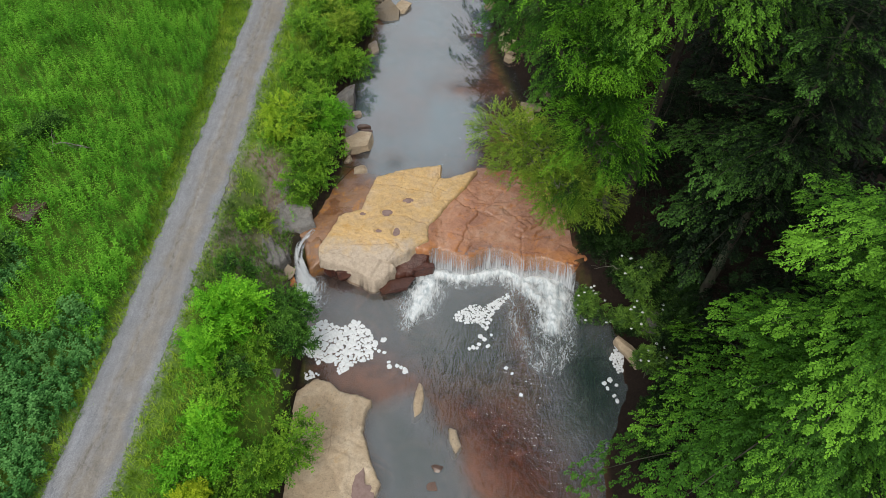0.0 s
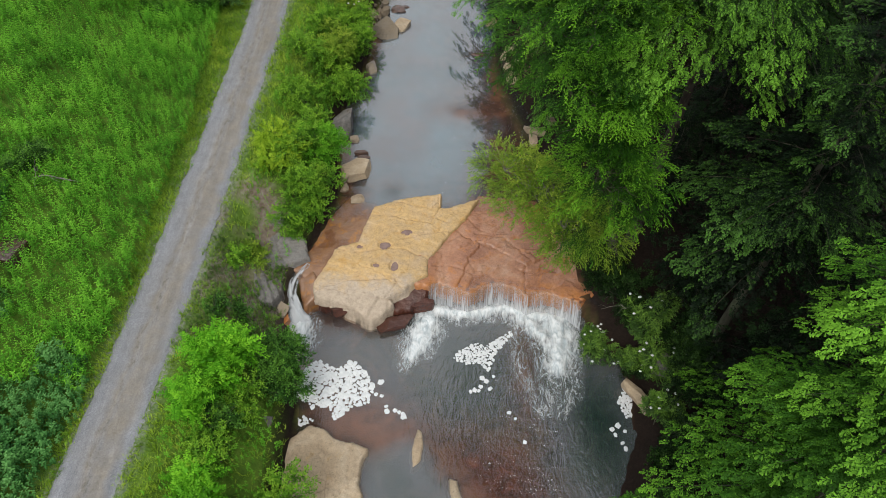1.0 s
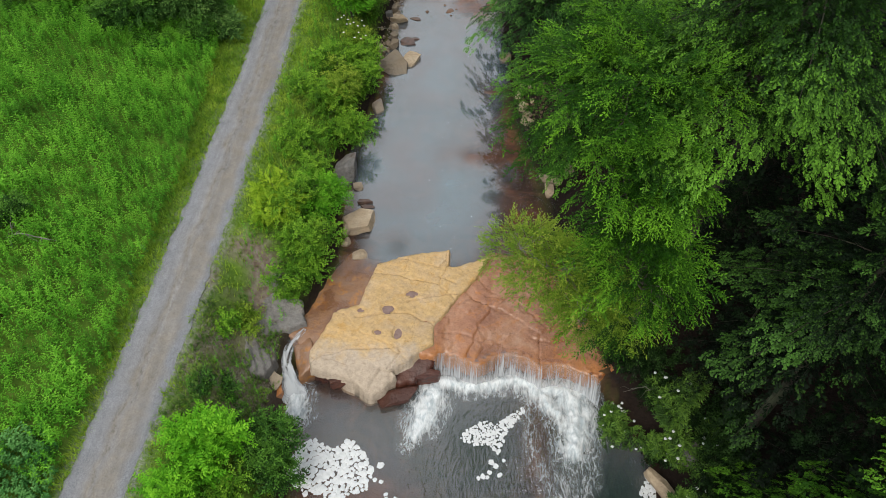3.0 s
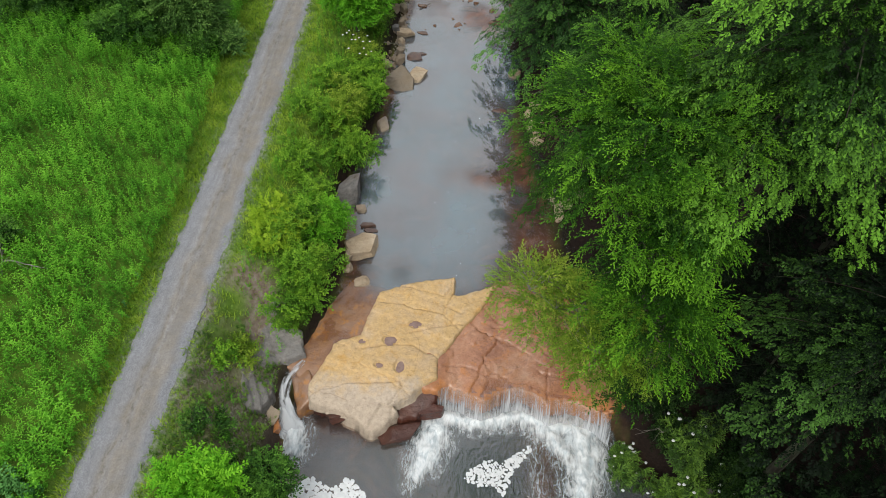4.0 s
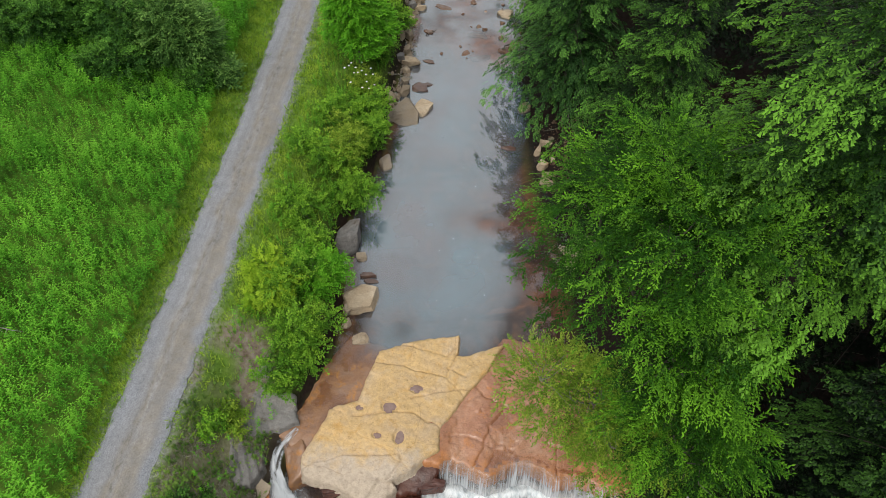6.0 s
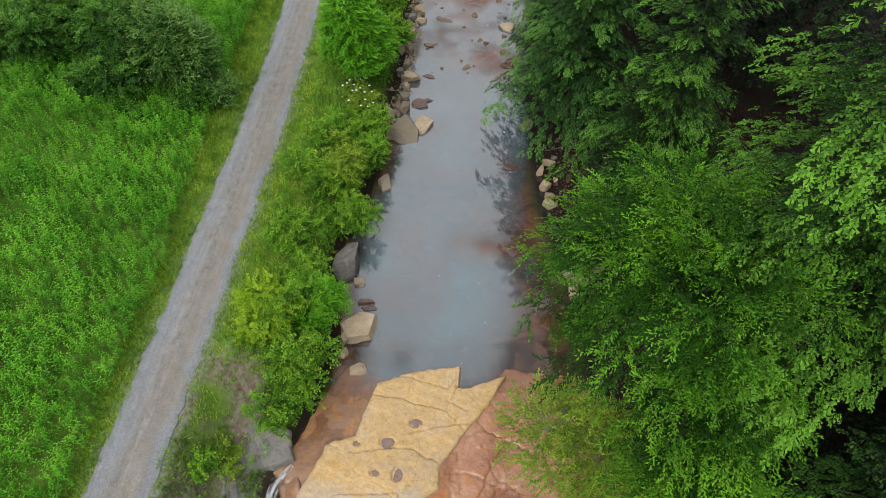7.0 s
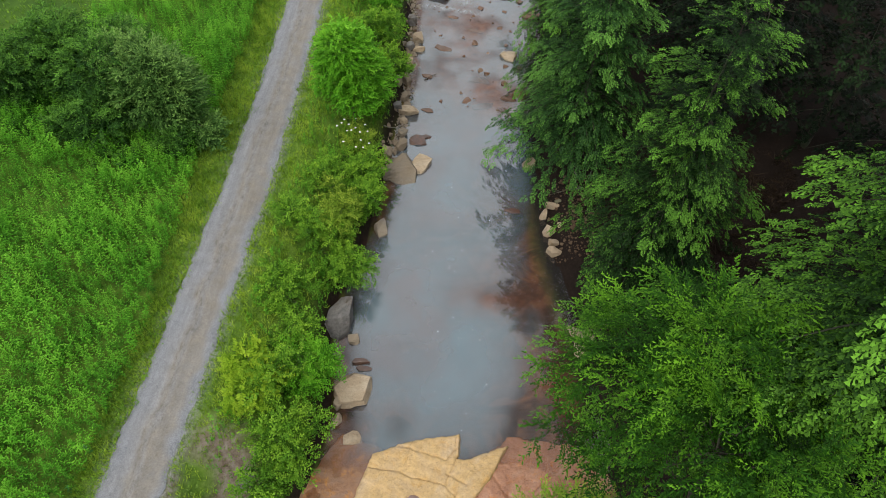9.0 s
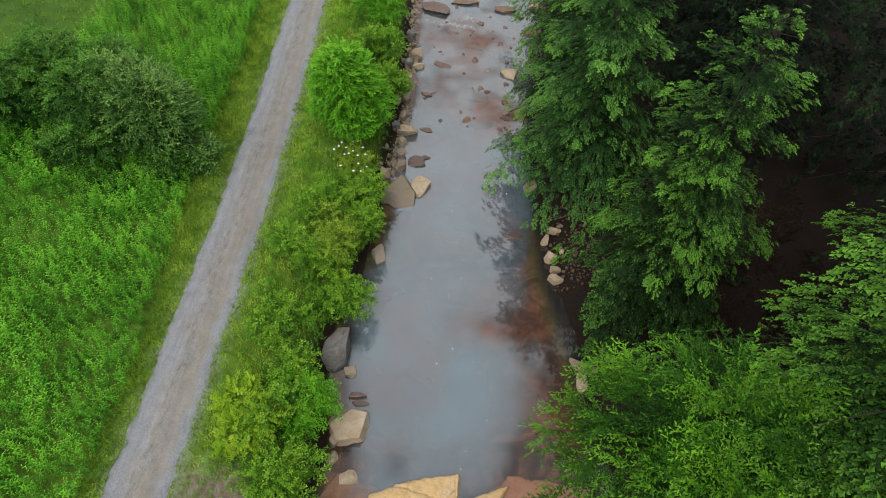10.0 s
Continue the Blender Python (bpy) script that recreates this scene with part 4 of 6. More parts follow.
    v = v * (1 + 0.13 * bumps[:, None] + 0.05 * fine[:, None])
    v = v * np.asarray(size) / 2
    return v, quads


def put_boulder(x, y, z, size, material, label, turn=0.0, seed=None, tilt=(0, 0), group="", name="boulder"):
    seed = seed if seed is not None else int(abs(x * 131 + y * 17) * 10) % 9973
    me = mesh_of(name, *boulder(seed, size), material, False)
    ob = new(name, me)
    ob.matrix_basis = pose(x, y, z, tilt[0], tilt[1], turn)
    return tagged(ob, label, "rock", group)


# Blocks broken from the slab's front, and the ledges beside the small fall.
slab("sandstone_block", ((-5.0, 24.1), (-4.1, 23.35), (-3.3, 23.0), (-2.6, 22.6), (-2.05, 22.85), (-1.5, 23.6), (-2.2, 24.1)), lambda x, y: yellow_top(x, np.maximum(y, 24.0)) - 0.1 - 0.28 * np.clip(23.8 - y, 0, 9) - 0.1 * smooth(-0.06, 0.06, x + 2.75 - 0.5 * (y - 23)) + 0.12 * (fbm(x * 2.5, y * 2.5, 91) - 0.5), -1.5, STONE_YELLOW, "pale broken sandstone block under the slab's front edge", "rock", 0.06, 0.12, 0.06)
put_boulder(-4.35, 23.5, -0.85, (1.1, 0.8, 0.8), STONE_WINE, "wet dark red block wedged under the slab", 30, 12)
put_boulder(-1.3, 23.0, -1.25, (2.2, 1.1, 0.7), STONE_WINE, "wet dark red sandstone block at the pool's edge", 28, 13)
put_boulder(0.0, 24.1, -1.1, (1.4, 0.9, 0.9), STONE_WINE, "wet dark red sandstone block beside the falling water", -8, 14)
def tilted_top(x, y):
    beds = (x + 8.3) * 2.3 + 1.0 * (y - 24) + 1.0 * fbm(x * 1.5, y * 0.7, 88)
    return 0.5 - 0.12 * (np.floor(beds) + smooth(0.7, 1.0, beds - np.floor(beds))) - 0.1 * smooth(24.2, 22.9, y) + 0.06 * (fbm(x * 4, y * 4, 89) - 0.5)


slab("rock_ledge", ((-9.3, 24.9), (-8.5, 25.2), (-7.65, 24.6), (-7.5, 23.9), (-7.75, 23.0), (-8.4, 22.8), (-9.1, 23.6)), tilted_top, -1.9, STONE_GREY, "tilted layered grey bedrock beside the small fall", "rock", 0.05, 0.14, 0.06)
put_boulder(-7.6, 23.1, -0.75, (0.8, 1.0, 0.9), STONE_PALE, "pale tan block below the tilted bedrock", -24, 17, (0, 20))
put_boulder(-7.35, 22.75, -1.1, (0.7, 1.1, 0.9), STONE_RED, "wet red block at the foot of the small fall", 10, 18)
put_boulder(-7.1, 21.9, -1.4, (0.6, 0.6, 0.6), STONE_WINE, "small wet red block at the foot of the small fall", 40, 19)
put_boulder(-8.1, 22.6, -0.9, (0.9, 1.2, 1.0), STONE_WINE, "wet red block below the grey bedrock", 15, 21)
put_boulder(-8.6, 22.2, -0.6, (1.0, 1.3, 1.2), STONE_GREY, "dark grey block under the bank bushes", 30, 22)

put_boulder(11.1, 18.9, -0.95, (0.7, 2.0, 0.8), STONE_TAN, "long tan rock at the pool's shaded edge", 38, 23, (0, 12))
put_boulder(11.5, 18.2, -1.1, (0.7, 0.9, 0.6), STONE_BANK, "brown rock beside the long tan one", 10, 24)

# Rocks along the upper stream.
UPPER_ROCKS = (
    (-4.35, 33.35, 0.1, 1.9, 1.7, 0.9, STONE_TAN, "large flat tan sandstone block standing in the water"),
    (-4.95, 31.7, 0.0, 0.4, 0.6, 0.45, STONE_TAN, "tan sandstone block beside the bank"),
    (-5.05, 32.5, 0.1, 0.5, 0.5, 0.6, STONE_BANK, "small tan rock between two blocks"),
    (-5.8, 37.3, 0.2, 1.3, 2.1, 1.5, STONE_GREY, "grey boulder at the foot of the bank"),
    (-4.8, 36.2, 0.0, 0.6, 0.6, 0.4, STONE_BANK, "small brown rock in the shallows"),
    (-3.7, 48.9, 0.2, 1.9, 2.4, 1.1, STONE_BANK, "large brown sandstone block at the waterline"),
    (-2.5, 49.4, 0.05, 1.1, 1.6, 0.5, STONE_TAN, "flat tan rock in the water"),
    (-4.4, 43.8, 0.1, 0.7, 1.2, 0.7, STONE_BANK, "brown rock under the bank bushes"),
    (-3.95, 51.0, 0.3, 1.3, 1.5, 0.9, STONE_BANK, "brown block in the row along the bank"),
    (-4.0, 52.3, 0.25, 1.0, 1.2, 0.8, STONE_BANK, "tan block in the row along the bank"),
    (-3.0, 51.8, 0.0, 1.1, 0.9, 0.4, STONE_DARK, "dark wet rock in the water"),
    (-2.4, 52.3, 0.0, 0.8, 0.4, 0.2, STONE_DARK, "thin dark wet rock in the water"),
    (-4.0, 53.6, 0.25, 0.9, 1.0, 0.8, STONE_TAN, "tan block in the row along the bank"),
    (-3.8, 54.6, 0.2, 1.3, 0.8, 0.6, STONE_TAN, "long tan rock at the waterline"),
    (-2.5, 55.0, 0.1, 1.0, 0.6, 0.3, STONE_RUST, "low rust-coloured rock in the shallows"),
    (-4.2, 56.0, 0.35, 1.1, 1.3, 0.9, STONE_BANK, "brown block in the row along the bank"),
    (-4.3, 58.0, 0.4, 1.2, 1.6, 1.0, STONE_BANK, "brown block in the row along the bank"),
    (-2.8, 58.8, 0.15, 0.9, 0.6, 0.4, STONE_RUST, "low rust-coloured rock in the shallows"),
    (-4.2, 60.2, 0.4, 0.9, 1.4, 0.8, STONE_TAN, "tan block in the row along the bank"),
    (-3.9, 63.2, 0.4, 0.8, 0.9, 0.6, STONE_TAN, "tan sandstone block at the bend"),
    (-3.7, 61.8, 0.25, 0.9, 0.5, 0.5, STONE_TAN, "flat tan rock at the bend"),
    (-1.9, 62.2, 0.2, 1.4, 0.8, 0.4, STONE_RUST, "low rust-coloured rock in the riffle"),
    (-3.0, 69.6, 0.5, 2.6, 1.7, 0.6, STONE_RUST, "rust-coloured ledge across the riffle"),
    (-0.6, 70.9, 0.5, 2.4, 1.2, 0.5, STONE_RUST, "rust-coloured ledge across the riffle"),
    (0.2, 56.3, 0.05, 0.9, 0.9, 0.5, STONE_RUST, "round rust-coloured rock in the stream"),
    (1.4, 56.0, 0.02, 1.7, 1.0, 0.3, STONE_RUST, "low rust-coloured rock awash in the stream"),
    (3.2, 56.9, 0.1, 1.3, 0.9, 0.6, STONE_RUST, "rust-coloured rock under the hemlock boughs"),
    (3.0, 61.9, 0.25, 1.3, 1.0, 0.5, STONE_TAN, "yellow-brown rock in the stream"),
    (5.0, 67.4, 0.5, 1.8, 1.2, 0.5, STONE_RUST, "rust-coloured ledge by the far bank"),
    (0.4, 65.0, 0.22, 1.6, 0.6, 0.3, STONE_RUST, "wet rust-coloured rock awash in the riffle"),
    (4.5, 50.3, 0.1, 0.8, 0.8, 0.5, STONE_TAN, "yellow-brown rock at the waterline"),
    (6.0, 46.5, 0.3, 1.6, 0.6, 0.5, STONE_TAN, "long pale rock on the gravel bar"),
    (5.3, 45.8, 0.2, 0.6, 0.8, 0.6, STONE_TAN, "pale rock on the gravel bar"),
    (5.6, 44.5, 0.2, 0.95, 0.9, 0.7, STONE_TAN, "pale rock on the gravel bar"),
    (6.4, 44.8, 0.25, 0.8, 0.8, 0.6, STONE_TAN, "pale rock on the gravel bar"),
    (5.8, 43.7, 0.15, 0.9, 0.6, 0.5, STONE_TAN, "pale rock on the gravel bar"),
    (5.8, 43.0, 0.15, 1.3, 0.8, 0.6, STONE_TAN, "long pale rock on the gravel bar"),
    (7.3, 43.6, 0.5, 0.6, 0.6, 0.5, STONE_TAN, "pale rock on the gravel bar"),
    (7.0, 37.5, 0.1, 1.4, 0.5, 0.5, STONE_TAN, "pale rock under the overhanging leaves"),
    (8.4, 38.2, 0.5, 1.1, 1.5, 0.9, STONE_BANK, "pale block at the foot of the wooded bank"),
    (6.9, 36.6, 0.05, 0.5, 0.9, 0.5, STONE_TAN, "pale rock under the overhanging leaves"),
    (12.6, 20.2, -0.2, 1.6, 1.8, 1.6, STONE_GREY, "dark grey boulder among the shrubs"),
    (-7.4, 16.0, -0.5, 1.3, 1.4, 1.2, STONE_GREY, "grey rock face in the bank below the bushes"),
    (-8.3, 28.3, 0.7, 0.7, 0.8, 0.6, STONE_GREY, "grey rock at the edge of the bushes"),
    (-4.1, 30.9, 0.0, 0.8, 0.6, 0.3, STONE_TAN, "small tan rock beside the slab"),
    (1.1, 12.6, -1.46, 0.6, 0.45, 0.22, STONE_DARK, "dark rock awash below the pool"),
    (0.9, 11.7, -1.46, 0.5, 0.4, 0.2, STONE_DARK, "dark rock awash below the pool"),
    (-4.3, 34.9, 0.02, 0.9, 0.35, 0.3, STONE_DARK, "thin dark slab of rock in the water"),
    (-4.1, 34.55, 0.0, 0.8, 0.3, 0.2, STONE_DARK, "thin dark slab of rock in the water"),
    (3.4, 46.1, 0.0, 0.9, 0.35, 0.2, STONE_DARK, "thin dark rock breaking the surface"),
    (2.9, 70.2, 0.5, 2.0, 1.0, 0.5, STONE_RUST, "rust-coloured ledge across the riffle"),
    (5.6, 70.8, 0.6, 1.8, 1.2, 0.7, STONE_RED, "wet red ledge by the far bank"),
    (-1.4, 66.6, 0.3, 1.2, 0.6, 0.3, STONE_RUST, "low rust-coloured rock in the riffle"),
    (1.9, 64.2, 0.2, 1.2, 0.5, 0.25, STONE_RUST, "wet rust-coloured rock awash in the riffle"),
    (1.0, 58.9, 0.1, 1.6, 1.0, 0.24, STONE_RUST, "wet rust-coloured rock awash in the riffle"),
    (3.9, 60.4, 0.2, 0.5, 0.4, 0.3, STONE_DARK, "small dark rock in the stream"),
    (-4.4, 62.0, 0.5, 1.1, 1.3, 1.0, STONE_GREY, "grey block in the row along the bank"),
    (-4.6, 65.2, 0.6, 1.4, 1.6, 1.2, STONE_GREY, "grey block in the row along the bank"),
    (-4.7, 50.0, 0.6, 1.2, 1.4, 1.0, STONE_BANK, "brown block half hidden by weeds"),
    (-4.6, 54.6, 0.6, 1.0, 1.2, 0.9, STONE_GREY, "grey block half hidden by weeds"),
    (-4.8, 57.2, 0.8, 1.2, 1.3, 1.1, STONE_BANK, "brown block half hidden by weeds"),
    (7.9, 46.0, 0.9, 1.0, 0.9, 0.7, STONE_BANK, "brown rock above the gravel bar"),
    (6.9, 48.3, 0.4, 1.1, 0.8, 0.6, STONE_BANK, "brown rock under the hemlock"),
    (-20.0, 23.3, 3.4, 1.8, 1.6, 1.5, STONE_DARK, "dark rock among the weeds of the field"),
)
for x, y, z, a, b, c, stone, label in UPPER_ROCKS:
    if y > 54 and stone in (STONE_RUST, STONE_RED):
        a, b, c, z = 0.9 * a, 0.75 * b, 0.5 * c, z - 0.05
    elif "row along" in label or "half hidden" in label:
        a, b, c, z = 0.56 * a, 0.5 * b, 0.7 * c, z - 0.1
    if "gravel bar" in label:
        a, b = 0.66 * a, 0.66 * b
    put_boulder(x, y, z, (a * 1.1, b * 1.1, c * 1.2), stone, label, (x * 53 + y * 29) % 50 - 25, group="rocks along the stream")


# ---------------------------------------------------------------- falling and white water
def curtain(xs, start_y, start_z, reach, foot_z, seed):
    """A falling sheet: from points on the lip out and down in a curve."""
    rows = 14
    v, al, dn = [], [], []
    for n, x in enumerate(xs):
        for r in range(rows):
            t = r / (rows - 1)
            wob = 0.05 * (vnoise(x * 3, t * 2, seed) - 0.5)
            v.append((x + wob, start_y[n] - reach[n] * t**0.75 + wob, start_z[n] + (foot_z - start_z[n]) * t**1.7))
            al.append(x)
            dn.append(t)
    i, j = np.meshgrid(np.arange(len(xs) - 1), np.arange(rows - 1), indexing="ij")
    f = np.stack([i * rows + j, i * rows + j + 1, (i + 1) * rows + j + 1, (i + 1) * rows + j], -1).reshape(-1, 4)
    return np.array(v), f, {"along": al, "down": dn}


fx = np.arange(0.35, 8.75, 0.06)
lip_line = np.interp(fx, (0.3, 0.8, 1.4, 2.0, 2.5, 3.0, 3.6, 4.5, 5.2, 5.8, 6.6, 7.4, 8.0, 8.8), (24.85, 25.25, 25.1, 24.75, 24.55, 24.8, 25.2, 25.3, 24.95, 24.65, 24.8, 24.7, 24.4, 23.9)) + 0.1 * (fbm(fx * 2.5, fx * 0, 101) - 0.5)
v, f, at = curtain(fx, lip_line, high_z(fx, lip_line) + 0.0 * fx, 0.75 + 0.3 * fbm(fx * 1.2, fx * 0, 103), -1.38, 105)

solid("waterfall", mesh_of("waterfall", v, f, FALL, True, at), (0, 0, 0), "thin white curtain of water falling over the red ledge", "waterfall", kind="structure")
chute = ((-6.3, 25.9, 0.0, 0.14), (-6.62, 25.45, -0.04, 0.22), (-6.98, 24.85, -0.14, 0.27), (-7.1, 24.3, -0.34, 0.26), (-6.95, 23.75, -0.66, 0.3), (-6.72, 23.15, -1.02, 0.5), (-6.5, 22.55, -1.36, 0.72))
down = np.linspace(0, 1, 40)
cx, cy, cz, cw = (np.interp(down, np.linspace(0, 1, len(chute)), [row[k] for row in chute]) for k in range(4))
cx, cy = (np.convolve(np.r_[[c[0]] * 3, c, [c[-1]] * 3], np.full(7, 1 / 7), "valid") for c in (cx, cy))
U, T = np.meshgrid(np.linspace(-1, 1, 13), down, indexing="ij")
dx, dy = np.gradient(cx), np.gradient(cy)
nl = np.hypot(dx, dy)
wide = cw * (1 + 0.25 * (vnoise(down * 9, down * 0 + (3), 109) - 0.5))
v = np.stack([cx - U * wide * dy / nl, cy + U * wide * dx / nl, cz + 0.03 + 0.05 * (1 - U**2) + 0.14 * (vnoise(U * 3 + 7, T * 14, 108) - 0.5) * smooth(0.2, 0.5, T)], -1).reshape(-1, 3)
i, j = np.meshgrid(np.arange(12), np.arange(39), indexing="ij")
f = np.stack([i * 40 + j, (i + 1) * 40 + j, (i + 1) * 40 + j + 1, i * 40 + j + 1], -1).reshape(-1, 4)
solid("waterfall", mesh_of("waterfall", v, f, FALL, True, {"along": (0.34 * U + 0.3 * (vnoise(U * 2 + 5, T * 9, 111) - 0.5)).ravel(), "down": (0.45 + 1.5 * T - 1.1 * U**2 + 1.6 * (vnoise(U * 2.5 + 9, T * 11, 117) - 0.5)).ravel()}), (0, 0, 0), "narrow white chute of water beside the slab", "waterfall", kind="structure")


def near_line(x, y, line):
    """Distance to a polyline whose points carry a half-width: 1 on the line, 0 at that width and beyond."""
    best = np.zeros(x.shape)
    for (ax, ay, aw), (bx, by, bw) in zip(line, line[1:]):
        ex, ey = bx - ax, by - ay
        t = np.clip(((x - ax) * ex + (y - ay) * ey) / (ex * ex + ey * ey), 0, 1)
        w = aw + t * (bw - aw)
        best = np.maximum(best, 1 - np.hypot(x - ax - t * ex, y - ay - t * ey) / w)
    return best.clip(0, 1)


def froth(lines, box, label, up=0.0):
    xs, ys = np.arange(box[0], box[1], 0.07), np.arange(box[2], box[3], 0.07)
    X, Y = np.meshgrid(xs, ys, indexing="ij")
    wx, wy = X + 0.5 * (fbm(X * 1.5, Y * 1.5, 111) - 0.5), Y + 0.5 * (fbm(X * 1.5 + 5, Y * 1.5, 113) - 0.5)
    thick = np.maximum.reduce([near_line(wx, wy, line) for line in lines])
    thick = thick * (1.0, 0.34, 0.34)[int(np.sign(up))]
    Z = (-1.385 if up <= 0 else 0.012 + 0.02 * np.clip(Y - 52, 0, 99)) + (0.22 if up == 0 else 0.06) * thick**1.5 * (0.4 + 1.2 * fbm(X * 2.4, Y * 2.4, 115))
    n, k = X.shape
    i, j = np.meshgrid(np.arange(n - 1), np.arange(k - 1), indexing="ij")
    f = np.stack([i * k + j, (i + 1) * k + j, (i + 1) * k + j + 1, i * k + j + 1], -1).reshape(-1, 4)
    f = f[(thick.ravel()[f] > 0.01).any(1)]
    used = np.zeros(X.size, bool)
    used[f] = True
    index = np.cumsum(used) - 1
    v = np.stack([X, Y, Z], -1).reshape(-1, 3)[used]
    solid("white_water", mesh_of("white_water", v, index[f], FROTH, True, {"thick": thick.ravel()[used]}), (0, 0, 0), label, "white water", kind="stuff")


froth(
    (
        ((0.6, 23.9, 1.14), (0.3, 22.9, 1.43), (-0.1, 21.9, 1.37), (-0.4, 21.0, 0.8)),
        ((0.5, 24.0, 0.86), (2.4, 23.7, 0.8), (4.2, 24.2, 0.86), (6.2, 23.8, 1.03), (7.6, 23.7, 1.37)),
        ((7.2, 23.8, 1.55), (7.5, 22.5, 2.0), (7.45, 21.5, 1.72), (7.3, 20.6, 0.97)),
        ((5.6, 23.6, 1.03), (6.6, 22.6, 1.14)),
    ),
    (-1.6, 9.6, 17.4, 25.2),
    "churning white water at the foot of the falls",
)
froth((((-3.4, 67.9, 0.35), (-1.6, 67.8, 0.5), (0.6, 67.2, 0.3)), ((-0.9, 68.4, 0.3), (0.0, 68.9, 0.45), (0.4, 68.3, 0.3))), (-4.2, 2.8, 65.6, 70.4), "white water where the stream breaks over low ledges", 1.7)
froth((((6.9, 21.2, 0.9), (6.8, 19.6, 1.0), (6.2, 18.2, 0.7)), ((7.7, 21.0, 0.7), (7.9, 19.4, 0.9), (7.2, 18.0, 0.5)), ((5.0, 22.6, 0.5), (5.4, 20.6, 0.6), (5.9, 18.8, 0.5)), ((-0.6, 21.2, 0.7), (-0.9, 20.4, 0.6))), (-2.0, 9.4, 15.8, 23.4), "thin threads of foam drifting off the white water", -1.0)
froth((((-6.85, 23.5, 0.78), (-6.5, 22.7, 1.23), (-6.3, 21.9, 1.17)),), (-8.0, -4.7, 20.4, 24.2), "white water at the foot of the small chute")


pm = Nodes("pothole_water")
PUDDLE = pm.done(pm.shade(pm.ramp(pm.noise(5.0), (0.3, (0.17, 0.11, 0.095)), (0.7, (0.24, 0.165, 0.145))), 0.12, spec=0.5))
for n, (px, py, rx, ry, rock) in enumerate([(*hole, yellow_top) for hole in POTHOLES] + [(-2.42, 11.3, 0.55, 1.1, tan_top)]):
    w = np.linspace(0, 2 * np.pi, 22, endpoint=False)
    k = 1.02 + 1.2 * (vnoise(1.6 * np.cos(w) + 9 * n, 1.6 * np.sin(w), 121) - 0.5)
    ring = np.stack([px + rx * k * np.cos(w), py + ry * k * np.sin(w)], 1)
    z = float(rock(np.array([px]), np.array([py]))[0]) + (0.035 if rock is yellow_top else 0.1)
    rim = np.concatenate([np.c_[ring, np.full(22, z)], np.c_[ring * 0.97 + 0.03 * np.array((px, py)), np.full(22, z + 0.004)], [(px, py, z + 0.005)]])
    i = np.arange(22)
    solid("puddle", mesh_of("puddle", rim, [np.stack([i, (i + 1) % 22, 22 + (i + 1) % 22, 22 + i], 1), np.stack([22 + i, 22 + (i + 1) % 22, i * 0 + 44], 1)], PUDDLE, True), (0, 0, 0), "brown rainwater puddle in a pothole of the slab", "puddle", "puddles in the potholes")


# Clumps of foam that float in rafts.
def clump(seed):
    rng = np.random.default_rng(seed)
    rings, sides = 4, 9
    v, f = [], []
    for r in range(rings):
        a = (r + 0.3) / rings * np.pi / 2
        for s in range(sides):
            w = 2 * np.pi * s / sides
            k = 1 + 0.2 * rng.normal() * (r < 3)
            v.append((np.cos(a) * np.cos(w) * k, np.cos(a) * np.sin(w) * k, 0.55 * np.sin(a)))
    v.append((0, 0, 0.55))
    for r in range(rings - 1):
        for s in range(sides):
            f.append((r * sides + s, r * sides + (s + 1) % sides, (r + 1) * sides + (s + 1) % sides, (r + 1) * sides + s))
    top = len(v) - 1
    for s in range(sides):
        f.append(((rings - 1) * sides + s, (rings - 1) * sides + (s + 1) % sides, top, top))
    quads = [q for q in f if q[2] != q[3]]
    tris = [q[:3] for q in f if q[2] == q[3]]
    return mesh_of("foam_clump", v, [np.array(quads), np.array(tris)], FOAM, True)


CLUMPS = [clump(200 + n) for n in range(6)]


def raft(poly, count, small, large, strays, seed, label, close=0.68):
    rng = np.random.default_rng(seed)
    p = np.asarray(poly, float)
    cx, cy = p.mean(0)
    top = thing("foam_raft", (cx, cy, -1.4), label, "foam")
    got, tries = [], 0
    while len(got) < count and tries < 6000:
        tries += 1
        x, y = rng.uniform(*(p[:, 0].min(), p[:, 0].max())), rng.uniform(*(p[:, 1].min(), p[:, 1].max()))
        r = rng.uniform(small, large)
        if inside_by(p, np.array([x]), np.array([y]))[0] < 0 or any((x - a) ** 2 + (y - b) ** 2 < (close * (r + c)) ** 2 for a, b, c in got):
            continue
        got.append((x, y, r))
    got += [(x, y, r) for x, y, r in strays]
    for x, y, r in got:
        ob = part("foam_clump", CLUMPS[rng.integers(6)], top)
        ob.matrix_basis = Matrix.LocRotScale((x - cx, y - cy, -0.004), Euler((0, 0, rng.uniform(0, 6))), (r, r * rng.uniform(0.8, 1.1), r * rng.uniform(0.22, 0.32)))


raft(((-6.2, 19.6), (-5.3, 20.6), (-4.2, 20.2), (-3.4, 20.7), (-2.9, 20.2), (-2.2, 19.3), (-2.4, 18.3), (-3.2, 18.1), (-4.0, 17.4), (-4.4, 18.0), (-5.2, 18.0), (-6.2, 18.6)), 330, 0.07, 0.19, ((-1.9, 19.5, 0.16), (-2.1, 18.8, 0.1), (-1.8, 18.7, 0.1), (-1.5, 17.9, 0.14), (-1.55, 18.15, 0.11), (-1.1, 17.95, 0.11), (-0.9, 17.85, 0.1), (-0.65, 17.6, 0.16), (-0.7, 17.8, 0.1)), 301, "raft of round white foam clumps drifting by the bank")
